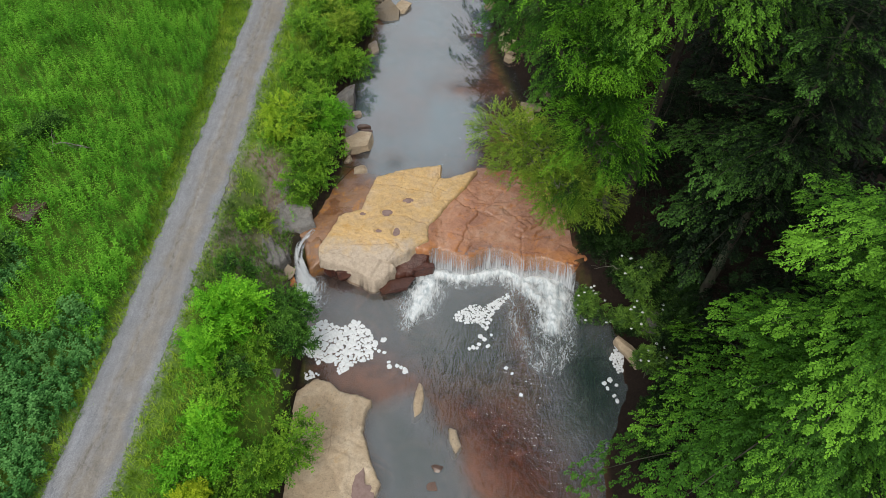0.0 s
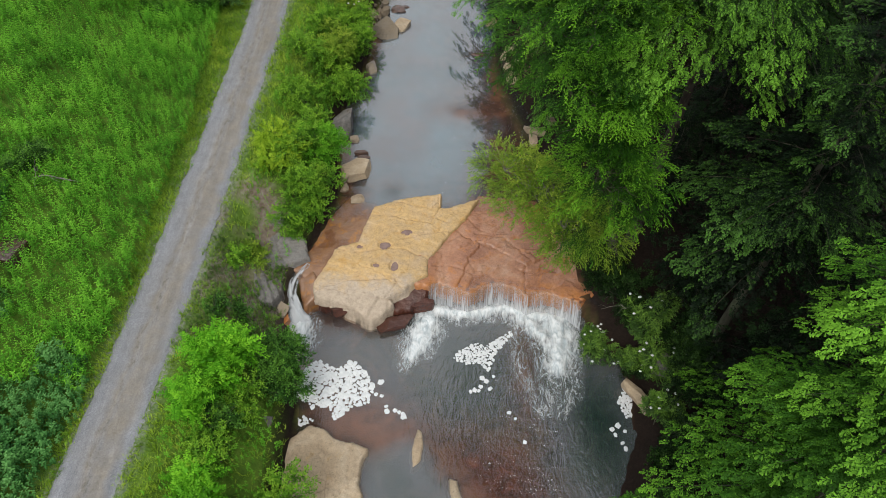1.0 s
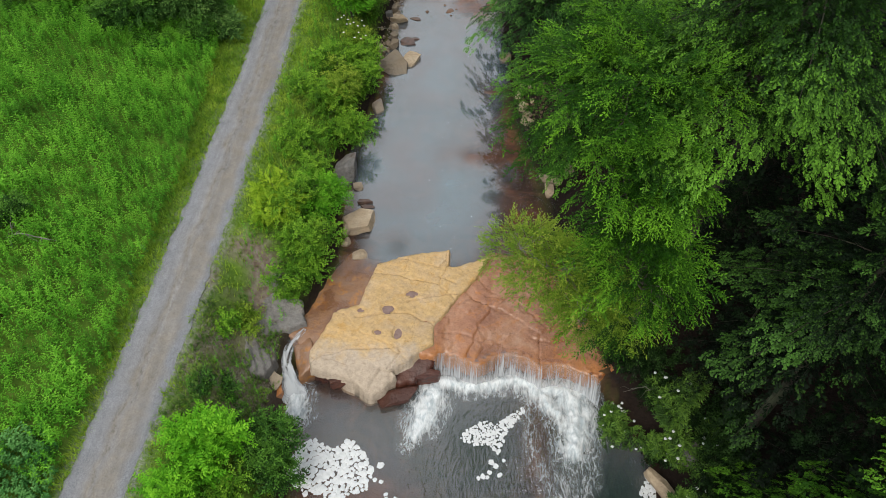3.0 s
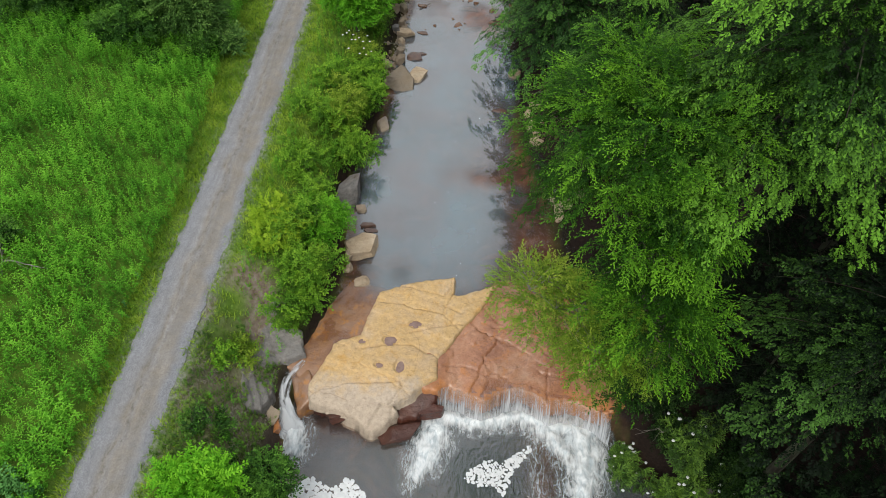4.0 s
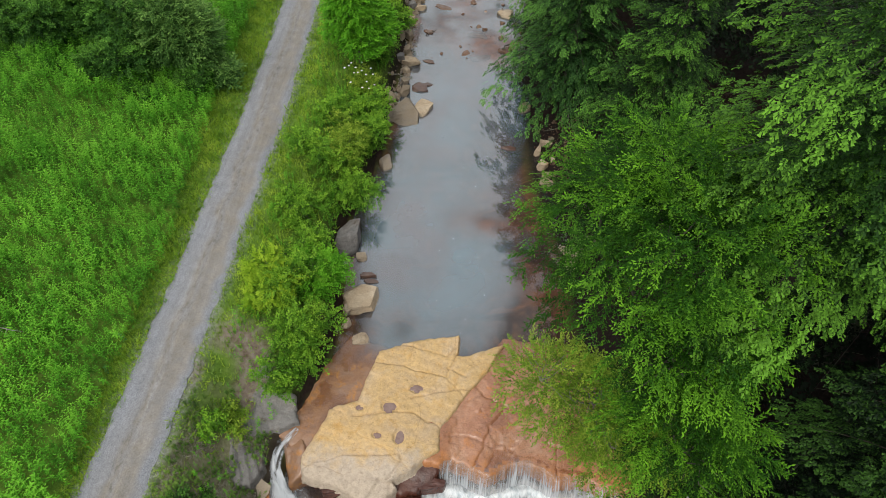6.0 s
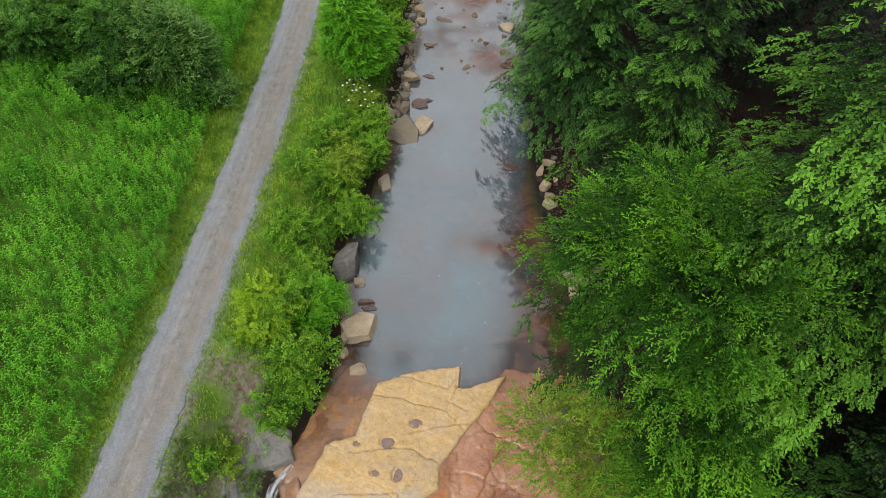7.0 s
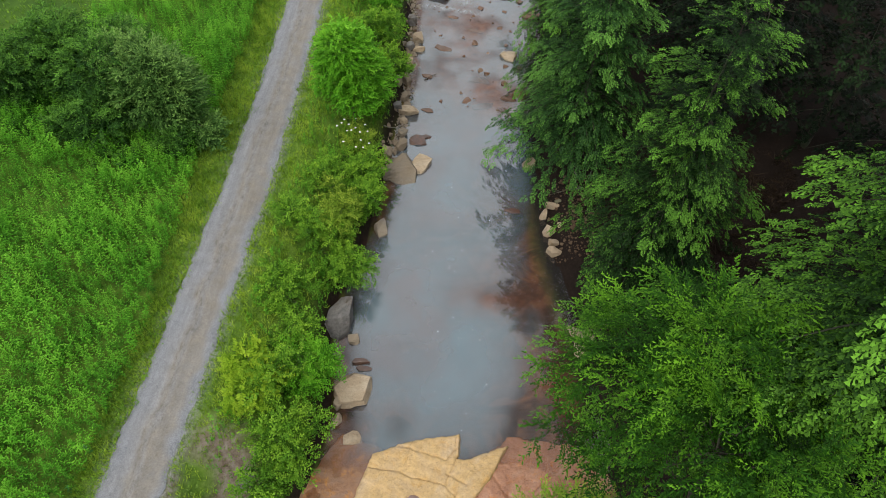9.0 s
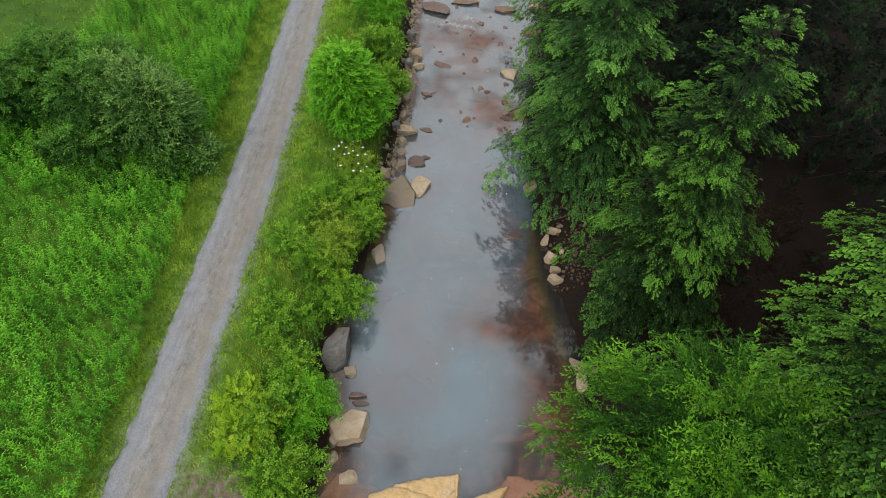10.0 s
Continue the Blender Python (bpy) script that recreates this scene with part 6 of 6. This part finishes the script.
broad_tree("broadleaf_tree", (8.9, 27.2, 0.3), ((3.5, 24.2, 9.3, 1.6, 1.7, 1.2), (4.7, 24.2, 8.2, 1.9, 2.0, 1.6), (6.2, 25.4, 6.6, 1.8, 1.7, 1.5), (4.4, 25.3, 8.4, 1.3, 1.3, 1.2), (6.8, 24.3, 6.0, 1.5, 1.5, 1.4), (6.4, 22.9, 7.2, 1.7, 1.7, 1.7), (7.9, 25.3, 5.2, 1.5, 1.5, 1.4), (8.7, 23.9, 5.4, 1.4, 1.5, 1.4), (7.3, 25.0, 3.4, 1.2, 1.3, 0.9), (6.8, 24.0, 4.6, 1.0, 1.0, 0.9), (5.4, 23.8, 8.6, 1.6, 1.6, 1.4)), LEAF_YELLOW, "slender leaning tree with thin yellow-green leaves over the ledge", seed=642, radius=0.12, density=8.0, scale=0.8, bark=BARK_GREY)


def shrub_blobs(x, y, z, r, h, rng, n=4):
    return [(x + rng.uniform(-0.55, 0.55) * r, y + rng.uniform(-0.55, 0.55) * r, z + h * rng.uniform(0.3, 0.65), r * rng.uniform(0.42, 0.68), r * rng.uniform(0.42, 0.68), h * rng.uniform(0.3, 0.45)) for _ in range(n)]


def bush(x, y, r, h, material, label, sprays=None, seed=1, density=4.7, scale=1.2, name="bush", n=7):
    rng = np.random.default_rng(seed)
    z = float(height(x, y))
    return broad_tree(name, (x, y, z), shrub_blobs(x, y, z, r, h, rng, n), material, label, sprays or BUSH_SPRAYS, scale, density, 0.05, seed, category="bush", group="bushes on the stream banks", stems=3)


# ---------------------------------------------------------------- bushes on the lane's bank
BUSHES = (
    (-6.5, 30.2, 2.0, 2.7, LEAF_BUSH, "dense green bush overhanging the stream"),
    (-6.9, 28.3, 1.6, 2.0, LEAF_BUSH, "low green bush beside the orange channel"),
    (-7.6, 32.3, 1.9, 2.3, LEAF_BUSH, "dense green bush on the bank"),
    (-6.1, 33.2, 1.8, 2.5, LEAF_MAPLE, "fresh green bush behind the tan block"),
    (-7.5, 34.8, 1.5, 1.9, LEAF_BUSH, "green bush on the bank"),
    (-8.0, 37.6, 1.8, 1.9, LEAF_BUSH, "green bush above the grey boulder"),
    (-6.0, 40.4, 2.3, 2.5, LEAF_BUSH, "spreading green bush leaning over the water"),
    (-8.2, 41.5, 1.8, 1.9, LEAF_BUSH, "green bush on the bank"),
    (-6.9, 42.8, 2.0, 2.5, LEAF_YELLOW, "yellow-green bush on the bank"),
    (-5.5, 44.2, 2.0, 2.3, LEAF_BUSH, "green bush leaning over the water"),
    (-7.5, 45.6, 1.8, 2.0, LEAF_BUSH, "green bush on the bank"),
    (-5.8, 46.6, 1.9, 2.2, LEAF_BUSH, "green bush above the row of blocks"),
    (-6.4, 49.2, 1.6, 1.6, LEAF_YELLOW, "low yellow-green bush above the row of blocks"),
    (-5.9, 53.6, 1.5, 1.8, LEAF_BUSH, "green bush under the maple"),
    (-5.6, 56.8, 1.7, 2.2, LEAF_BUSH, "green bush above the row of blocks"),
    (-6.4, 60.2, 2.1, 3.2, LEAF_BUSH, "tall green bush at the bend"),
    (-7.2, 64.0, 2.4, 3.4, LEAF_MAPLE, "tall green bush at the bend"),
    (-7.4, 69.0, 2.4, 3.0, LEAF_BUSH, "tall green bush beyond the bend"),
    (-7.0, 19.6, 1.9, 2.8, LEAF_DARK, "dark green bush beside the pool"),
    (-6.5, 18.0, 1.5, 2.4, LEAF_DARK, "dark green bush beside the pool"),
    (-6.0, 12.3, 1.9, 2.5, LEAF_BUSH, "full green bush beside the tan slab"),
    (-8.4, 14.4, 1.6, 1.9, LEAF_BUSH, "green bush on the bank"),
    (-8.9, 11.2, 1.7, 2.0, LEAF_MAPLE, "fresh green bush on the bank"),
    (-7.6, 10.2, 1.8, 2.3, LEAF_BUSH, "green bush beside the tan slab"),
    (-9.9, 25.0, 0.9, 0.9, LEAF_BUSH, "low green bush on the grey bank"),
    (-9.2, 25.6, 1.0, 0.9, LEAF_YELLOW, "low yellow-green bush on the grey bank"),
    (-8.9, 21.6, 0.8, 0.8, LEAF_DARK, "low dull green bush on the bank above the small fall"),
    (-7.9, 16.7, 1.2, 1.7, LEAF_BUSH, "green bush between the sumac and the pool"),
    (-8.6, 15.4, 1.1, 1.3, LEAF_DARK, "dark green bush under the sumac"),
    (-9.9, 21.2, 0.8, 0.7, LEAF_DARK, "low dull green bush on the bank above the small fall"),
)
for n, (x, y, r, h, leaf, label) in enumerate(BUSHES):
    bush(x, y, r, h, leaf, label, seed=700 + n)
bush(-22.4, 25.2, 1.6, 2.2, LEAF_BUSH, "green bush among the weeds of the field", None, 745, 6.0)
bush(-21.0, 28.6, 1.2, 1.6, LEAF_DARK, "dark green bush beside a dead branch in the field", None, 746, 6.0)
bush(-20.4, 20.6, 1.3, 1.3, LEAF_DARK, "low dark green bush among the weeds of the field", None, 747, 6.0)
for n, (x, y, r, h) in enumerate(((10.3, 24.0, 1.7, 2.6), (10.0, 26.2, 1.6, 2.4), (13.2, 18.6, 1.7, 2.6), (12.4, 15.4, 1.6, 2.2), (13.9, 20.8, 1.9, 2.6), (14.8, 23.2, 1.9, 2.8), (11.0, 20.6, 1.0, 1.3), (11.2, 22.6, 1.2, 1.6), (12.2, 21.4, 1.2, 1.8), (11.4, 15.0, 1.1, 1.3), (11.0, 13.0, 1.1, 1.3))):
    bush(x, y, r, h, LEAF_UNDER_SHADE, "dark green undergrowth on the shaded wooded bank", None, 780 + n, 5.0)
bush(-8.7, 32.0, 1.7, 1.7, LEAF_YELLOW_BRIGHT, "bright yellow-green bush at the edge of the lane", SUMAC, 731, 6.5, 0.7)
bush(-9.1, 10.0, 0.9, 1.8, LEAF_GOLD, "bright yellow bush at the edge of the lane", BUSH_SPRAYS, 732, 14.0, 0.8)
bush(-9.0, 18.2, 1.5, 2.4, LEAF_SUMAC, "bright green sumac with feathered leaves", SUMAC, 733, 8.0, 0.95, n=6)
bush(-9.7, 16.4, 1.1, 1.6, LEAF_SUMAC, "bright green sumac with feathered leaves", SUMAC, 734, 8.0, 0.85)
bush(-8.9, 12.8, 1.1, 1.3, LEAF_SUMAC, "bright green sumac with feathered leaves", SUMAC, 735, 8.0, 0.8)
broad_tree("maple_tree", (-6.9, 51.4, float(height(-6.9, 51.4))), ((-6.9, 51.3, 6.0, 2.2, 2.1, 2.5), (-7.3, 51.0, 7.4, 1.7, 1.7, 1.7), (-6.0, 51.6, 4.8, 1.8, 1.7, 1.6), (-7.8, 51.4, 5.2, 1.6, 1.6, 1.6), (-6.6, 50.2, 4.6, 1.5, 1.4, 1.4)), LEAF_MAPLE, "small bright green maple beside the lane", MAPLE_SPRAYS, 0.9, 14.0, 0.09, 741)
for n, (x, y, r, h, leaf, label) in enumerate(((-17.7, 48.9, 3.7, 5.3, LEAF_WILLOW, "large grey-green willow shrub in the field"), (-22.0, 48.6, 3.6, 4.4, LEAF_DARK, "large dark green shrub in the field"), (-20.4, 46.0, 2.5, 3.0, LEAF_DARK, "dark green shrub in the field"), (-16.4, 46.2, 1.7, 2.0, LEAF_DARK, "low dark shrub at the field's edge"), (-25.8, 47.6, 3.2, 3.4, LEAF_DARK, "dark green shrub in the field"), (-14.9, 47.0, 1.3, 1.8, LEAF_WILLOW, "low grey-green shrub beside the lane"))):
    bush(x, y, r, h, leaf, label, WILLOW_SPRAYS if leaf == LEAF_WILLOW else None, 750 + n, 6.5, 1.25, n=10)


def rhododendron(x, y, r, h, seed, heads=8):
    top = bush(x, y, r, h, LEAF_RHODO, "rhododendron with white flower heads beside the falls", [spray(800 + k, 9, 0.35, 0.17, 0.2, 0.1) for k in range(3)], seed, 12.0, 0.9, "rhododendron_bush")
    rng = np.random.default_rng(seed)
    places, ways = on_blobs([b for b in shrub_blobs(0, 0, 0, r, h, np.random.default_rng(seed), 7)], 0.7, rng, 0.0)
    ok = (ways[:, 2] > 0.1)
    for p in places[ok][:heads]:
        head = part("flower_head", CLUMPS[rng.integers(6)], top, "round white flower head")
        head.matrix_basis = Matrix.LocRotScale(tuple(p * 1.03), Euler((0, 0, 0)), (0.07, 0.065, 0.07))


rhododendron(9.6, 21.9, 1.35, 2.5, 771, 30)
rhododendron(11.6, 22.2, 1.7, 2.4, 772)
rhododendron(12.4, 20.0, 1.4, 2.2, 773)
rhododendron(11.8, 17.6, 1.3, 2.0, 774)
rhododendron(11.3, 20.6, 1.3, 1.8, 775)


# ---------------------------------------------------------------- the field and the verges
def herb(seed, tall=1.0, leaves=10, size=0.15, slim=0.2, up=0.0):
    """An upright stalk with leaves all round it, closer towards the top."""
    rng = np.random.default_rng(seed)
    out = [rhomb(np.zeros(3), np.array((0.02, 0, tall)), np.array((1, 0, 0)), 0.008)]
    for n in range(leaves):
        t = 0.25 + 0.75 * ((n + 0.5) / leaves) ** 0.7
        a = n * 2.4 + rng.normal(0, 0.2)
        way = np.array((np.cos(a), np.sin(a), up + 0.6 * (t - 0.5)))
        s = size * (1.2 - 0.55 * t) * rng.uniform(0.8, 1.2)
        at = np.array((0.02 * t, 0, tall * t))
        side = np.cross(way, (0, 0, 1.0))
        out.append(rhomb(at, at + way * s, side / np.linalg.norm(side), s * slim, -0.12 * s))
    v = np.concatenate(out)
    # Young tops paler; feet darkened in tone for the shade between stalks.
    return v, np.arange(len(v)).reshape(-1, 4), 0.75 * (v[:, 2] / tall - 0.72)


HERBS = [herb(900 + n) for n in range(4)]
NETTLES = [herb(910 + n, 0.7, 12, 0.135, 0.34, -0.1) for n in range(3)]
TUFT = []
for n in range(3):
    rng = np.random.default_rng(920 + n)
    v = []
    for b in range(7):
        a, l = rng.uniform(0, 6.28), rng.uniform(0.5, 1.0)
        at = np.array((0.12 * np.cos(a * 2), 0.12 * np.sin(a * 2), 0))
        out = np.array((np.cos(a), np.sin(a), 0))
        v += [at - 0.035 * out[[1, 0, 2]] * (1, -1, 1), at + 0.035 * out[[1, 0, 2]] * (1, -1, 1), at + out * 0.5 * l + np.array((0, 0, 0.8 * l))]
    TUFT.append((np.array(v), np.arange(len(v)).reshape(-1, 3)))


def cover(name, label, x0, x1, y0, y1, spacing, keep, templates, material, tall, seed, lean=0.15):
    """Plants over a stretch of ground, one mesh."""
    rng = np.random.default_rng(seed)
    n = int((x1 - x0) * (y1 - y0) / spacing**2)
    x, y = rng.uniform(x0, x1, n), rng.uniform(y0, y1, n)
    ok = keep(x, y, rng)
    x, y = x[ok], y[ok]
    mats = turned(rng, len(x), lean)
    scales = tall(x, y) * rng.uniform(0.75, 1.25, len(x))
    tone = (0.3 * rng.random(len(x)) + 1.75 * (fbm(x * 1.6, y * 1.6, 930) - 0.28)).clip(0, 1)
    pick = rng.integers(0, len(templates), len(x))
    p = np.stack([x, y, height(x, y) - 0.02], 1)
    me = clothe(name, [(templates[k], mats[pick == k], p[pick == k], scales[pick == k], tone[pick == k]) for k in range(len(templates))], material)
    return solid(name, me, (0, 0, 0), label, "plants", kind="stuff")


def field_kind(x, y):
    return fbm(x * 0.22, y * 0.22, 941) + 0.028 * np.clip(23.5 - y, -12, 12) + 0.16 * smooth(-17.5, -20.5, x) * smooth(31, 25, y)


def in_field(x, y, rng):
    away = along(LANE, y) - 1.4 - 0.4 * smooth(20, 30, y) - 0.8 * smooth(35, 46, y) - 0.5 * fbm(y * 0.7, y * 0, 971) - x
    return (away > 0.5 * rng.random(len(x))) & (x > np.maximum(-16.6 - 0.44 * (y - 9), -34.5)) & ~((y > 52) & (x < -24))


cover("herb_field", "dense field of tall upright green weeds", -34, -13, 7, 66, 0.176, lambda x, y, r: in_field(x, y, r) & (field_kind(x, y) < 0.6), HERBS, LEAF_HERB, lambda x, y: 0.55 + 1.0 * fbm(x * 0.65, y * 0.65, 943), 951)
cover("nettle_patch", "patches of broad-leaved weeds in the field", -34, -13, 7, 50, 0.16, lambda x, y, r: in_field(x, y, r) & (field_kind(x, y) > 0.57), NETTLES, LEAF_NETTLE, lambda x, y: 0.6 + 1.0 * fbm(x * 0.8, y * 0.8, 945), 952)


cover("bramble_patch", "dark tangled brambles round the field shrubs", -30, -14, 39.5, 47, 0.24, lambda x, y, r: in_field(x, y, r) & (fbm(x * 0.5, y * 0.5, 985) + 0.12 * (y - 45.3) > 0.45), NETTLES, LEAF_DARK, lambda x, y: 1.0 + 0.7 * fbm(x * 0.8, y * 0.8, 987), 957)


def west_verge(x, y, rng):
    d = along(LANE, y) - 1.42 - x
    return (d > 0.5 * rng.random(len(x)) ** 2 - 0.12 - 0.35 * fbm(y * 1.3, y * 0, 973)) & (d < 0.25 + 0.7 * smooth(18, 30, y) + 0.9 * smooth(35, 46, y) + 0.4 * rng.random(len(x)))


def east_verge(x, y, rng):
    d = x - along(LANE, y) - 1.42
    bare = np.maximum(np.exp(-(((x + 8.6) / 2.4) ** 2 + ((y - 26.8) / 2.6) ** 2) ** 2), 0.95 * np.exp(-(((x + 9.2) / 2.0) ** 2 + ((y - 22.8) / 3.0) ** 2) ** 2))
    return (d > 0.5 * rng.random(len(x)) ** 2 - 0.12 - 0.35 * fbm(y * 1.3, y * 0 + 4, 975)) & (x < along(SHORE_L, y) - 0.5) & (rng.random(len(x)) > 0.72 * bare)


cover("grass_verge", "short yellowish grass along the lane", -17, -10, 4, 78, 0.088, west_verge, TUFT, GRASS, lambda x, y: 0.16 + 0.24 * fbm(x, y, 947), 953, 0.3)
cover("grass_verge", "rough green grass on the bank beside the lane", -13, -4, 4, 78, 0.135, lambda x, y, r: east_verge(x, y, r) & ((x < along(LANE, y) + 3.6) | (r.random(len(x)) < 0.3)), TUFT, GRASS, lambda x, y: 0.17 + 0.28 * fbm(x * 0.8, y * 0.8, 949), 954, 0.3)
cover("verge_weeds", "low leafy weeds among the grass of the lane's edge", -17, -10, 4, 78, 0.2, west_verge, HERBS, LEAF_VERGE, lambda x, y: 0.25 + 0.3 * fbm(x * 0.9, y * 0.9, 948), 958, 0.25)
cover("bank_weeds", "green weeds on the bank between lane and bushes", -12, -4, 4, 78, 0.25, lambda x, y, r: east_verge(x, y, r) & (x > along(LANE, y) + 2.4) & (fbm(x * 0.6, y * 0.6, 961) > 0.42), HERBS, LEAF_HERB, lambda x, y: 0.45 + 0.4 * fbm(x * 0.7, y * 0.7, 963), 955)
cover("dead_stalks", "grey dead stalks on the bank above the small fall", -11.2, -7.5, 19.5, 26.0, 0.075, lambda x, y, r: (x > along(LANE, y) + 1.7) & (fbm(x, y, 965) > 0.4), TUFT, DEAD, lambda x, y: 0.1 + 0.14 * fbm(x, y, 967), 956, 0.6)
cover("bank_scrub", "low dull green scrub on the bank above the small fall", -11.6, -7.4, 19.5, 27.5, 0.13, lambda x, y, r: (x > along(LANE, y) + 1.5) & (fbm(x * 0.9, y * 0.9, 966) + 0.35 * r.random(len(x)) > 0.66) & ~((x > -9.3) & (y > 25.4)), NETTLES, LEAF_SCRUB, lambda x, y: 0.35 + 0.4 * fbm(x * 1.2, y * 1.2, 968), 959, 0.3)


cover("mown_grass", "short mown grass beyond the field shrubs", -44, -23.6, 51.5, 70, 0.3, lambda x, y, r: (y > 52 + 0.6 * fbm(x, x * 0, 977)) & (x < -23.8 + 0.6 * fbm(y, y * 0, 978)), TUFT, LEAF_VERGE, lambda x, y: 0.24 + 0.16 * fbm(x * 0.8, y * 0.8, 979), 961, 0.35)


# ---------------------------------------------------------------- small things
pebble = boulder(77, (1, 1, 0.7), 8, False, 3)
rng = np.random.default_rng(981)
n = 1000
px, py = rng.normal(7.0, 0.9, n), rng.uniform(42.2, 48.5, n)
ok = px > along(SHORE_R, py) - 0.1
px, py = px[ok], py[ok]
solid("gravel_bar", mesh_of("gravel_bar", *scatter(pebble, turned(rng, len(px), 0.3), np.stack([px, py, height(px, py) + 0.02], 1), 0.03 + 0.2 * rng.random(len(px)) ** 5), STONE_GRAVEL), (0, 0, 0), "brown gravel and small stones at the water's edge", "gravel", kind="stuff")
n = 480
py = rng.uniform(48, 72, n)
px = along(SHORE_L, py) + rng.normal(0.1, 0.3, n)
solid("shore_stones", mesh_of("shore_stones", *scatter(pebble, turned(rng, n, 0.3), np.stack([px, py, np.maximum(height(px, py), 0.0) + 0.02], 1), 0.08 + 0.42 * rng.random(n) ** 3), STONE_BANK), (0, 0, 0), "small brown stones along the waterline", "gravel", kind="stuff")


n = 70
py = rng.uniform(54.5, 71, n)
px = np.where(rng.random(n) < 0.5, rng.normal(1.6, 1.2, n), rng.uniform(-3.2, 4.6, n))
solid("riffle_stones", mesh_of("riffle_stones", *scatter(pebble, turned(rng, n, 0.25), np.stack([px, py, 0.02 * np.clip(py - 52, 0, 99) - 0.03], 1), 0.1 + 0.4 * rng.random(n) ** 3), STONE_RUST), (0, 0, 0), "small wet rust-coloured stones in the shallow riffle", "gravel", kind="stuff")


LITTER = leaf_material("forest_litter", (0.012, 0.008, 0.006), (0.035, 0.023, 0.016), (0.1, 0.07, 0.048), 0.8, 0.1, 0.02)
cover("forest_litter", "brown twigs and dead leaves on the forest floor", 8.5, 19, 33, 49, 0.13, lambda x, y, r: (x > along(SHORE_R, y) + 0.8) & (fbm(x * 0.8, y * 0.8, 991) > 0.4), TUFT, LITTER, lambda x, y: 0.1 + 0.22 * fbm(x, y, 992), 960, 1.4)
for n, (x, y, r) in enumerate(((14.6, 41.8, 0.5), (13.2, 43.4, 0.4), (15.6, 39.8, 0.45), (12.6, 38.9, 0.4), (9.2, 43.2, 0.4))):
    bush(x, y, r, 0.7, LEAF_UNDER_SHADE, "small dark green plant on the forest floor", None, 790 + n, 6.0, 0.9, n=3)


def dead_branch(x, y, z, length, turn, label, rise=0.2, thick=0.04, seed=1, bark=None, forks=4, name="dead_branch"):
    """A bare branch with forks."""
    rng = np.random.default_rng(seed)
    a = np.radians(turn)
    tip = np.array((np.cos(a) * length, np.sin(a) * length, rise * length))
    main = bend((0, 0, 0), tip, 0.04 * length, 9, 0.03 * length, rng)
    pieces = [tube(main, np.linspace(thick, thick * 0.2, 9), 6)]
    for _ in range(forks):
        k = rng.integers(2, 8)
        w = tip / length + rng.normal(0, 0.5, 3)
        pieces.append(tube(bend(main[k], main[k] + w * length * rng.uniform(0.2, 0.4), 0, 5, 0.02 * length, rng), np.linspace(thick * 0.45, thick * 0.1, 5), 5))
    return solid(name, mesh_of(name, *join(*pieces), bark or BARK_GREY, True), (x, y, z), label, "branch")


dead_branch(-20.0, 27.6, 4.4, 1.9, -10, "pale dead branch standing out of the weeds", 0.1, 0.05, 1)
dead_branch(-20.3, 27.2, 3.6, 1.6, 100, "pale dead branch standing out of the weeds", 0.5, 0.05, 2)
dead_branch(-14.2, 46.6, 3.6, 2.0, 150, "pale dead branch in the field shrub", 0.45, 0.04, 3)
dead_branch(7.4, 46.8, 1.0, 2.6, 100, "grey dead branch fallen on the bank", 0.25, 0.05, 4)
dead_branch(8.0, 47.4, 1.2, 2.2, 200, "grey dead branch fallen on the bank", 0.1, 0.05, 5)
dead_branch(7.8, 47.8, 1.3, 2.4, 60, "grey dead branch fallen on the bank", 0.3, 0.04, 6)
dead_branch(-5.1, 51.6, 1.3, 1.9, -20, "bare dead branch above the row of blocks", 0.05, 0.035, 7)
dead_branch(10.9, 22.8, 1.4, 2.0, 200, "bare twig among the flowering shrubs", 0.3, 0.025, 8)
dead_branch(12.0, 40.0, 2.2, 2.4, 30, "fallen branch on the dark forest floor", 0.05, 0.05, 9)
dead_branch(13.4, 37.6, 2.8, 2.8, 120, "fallen branch on the dark forest floor", 0.05, 0.05, 10)
dead_branch(6.0, 46.65, 0.5, 1.7, 8, "short pale driftwood log on the gravel bar", 0.02, 0.14, 11, DRIFTWOOD, 0, "driftwood_log")
dead_branch(6.5, 37.6, 0.25, 1.4, 4, "short pale driftwood log under the leaves", 0.02, 0.13, 12, DRIFTWOOD, 0, "driftwood_log")
dead_branch(-3.0, 58.3, 0.15, 1.1, 40, "dark stick caught against a rock", 0.05, 0.04, 13, BARK, 1)
dead_branch(2.9, 57.0, 0.25, 1.6, 35, "dark branch lodged in the riffle", 0.08, 0.06, 14, BARK, 2)

# White flower heads on the bank below the maple.
for n, (x, y) in enumerate(((-6.9, 48.4), (-6.5, 48.9), (-6.1, 48.2), (-5.8, 49.0), (-7.2, 49.2), (-6.3, 47.6), (-5.6, 48.2), (-7.0, 47.5), (-6.6, 49.6), (-7.5, 48.4), (-6.7, 48.6), (-6.2, 48.7), (-5.9, 47.8), (-6.9, 49.0), (-7.3, 48.8), (-6.0, 49.4))):
    plant = thing("flowering_weed", (x, y, float(height(x, y))), "tall weed with a flat white flower head", "flower", "flowering weeds under the maple")
    part("stalk", mesh_of("stalk", *tube(bend((0, 0, 0), (0.05, 0.03, 1.75), 0, 5), np.linspace(0.012, 0.006, 5), 5), LEAF_HERB, True, {"tone": np.full(25, 0.5)}), plant)
    head = part("flower_head", CLUMPS[n % 6], plant, "flat white flower head")
    head.matrix_basis = Matrix.LocRotScale((0.05, 0.03, 1.75), Euler((0, 0, n)), (0.065, 0.06, 0.04))
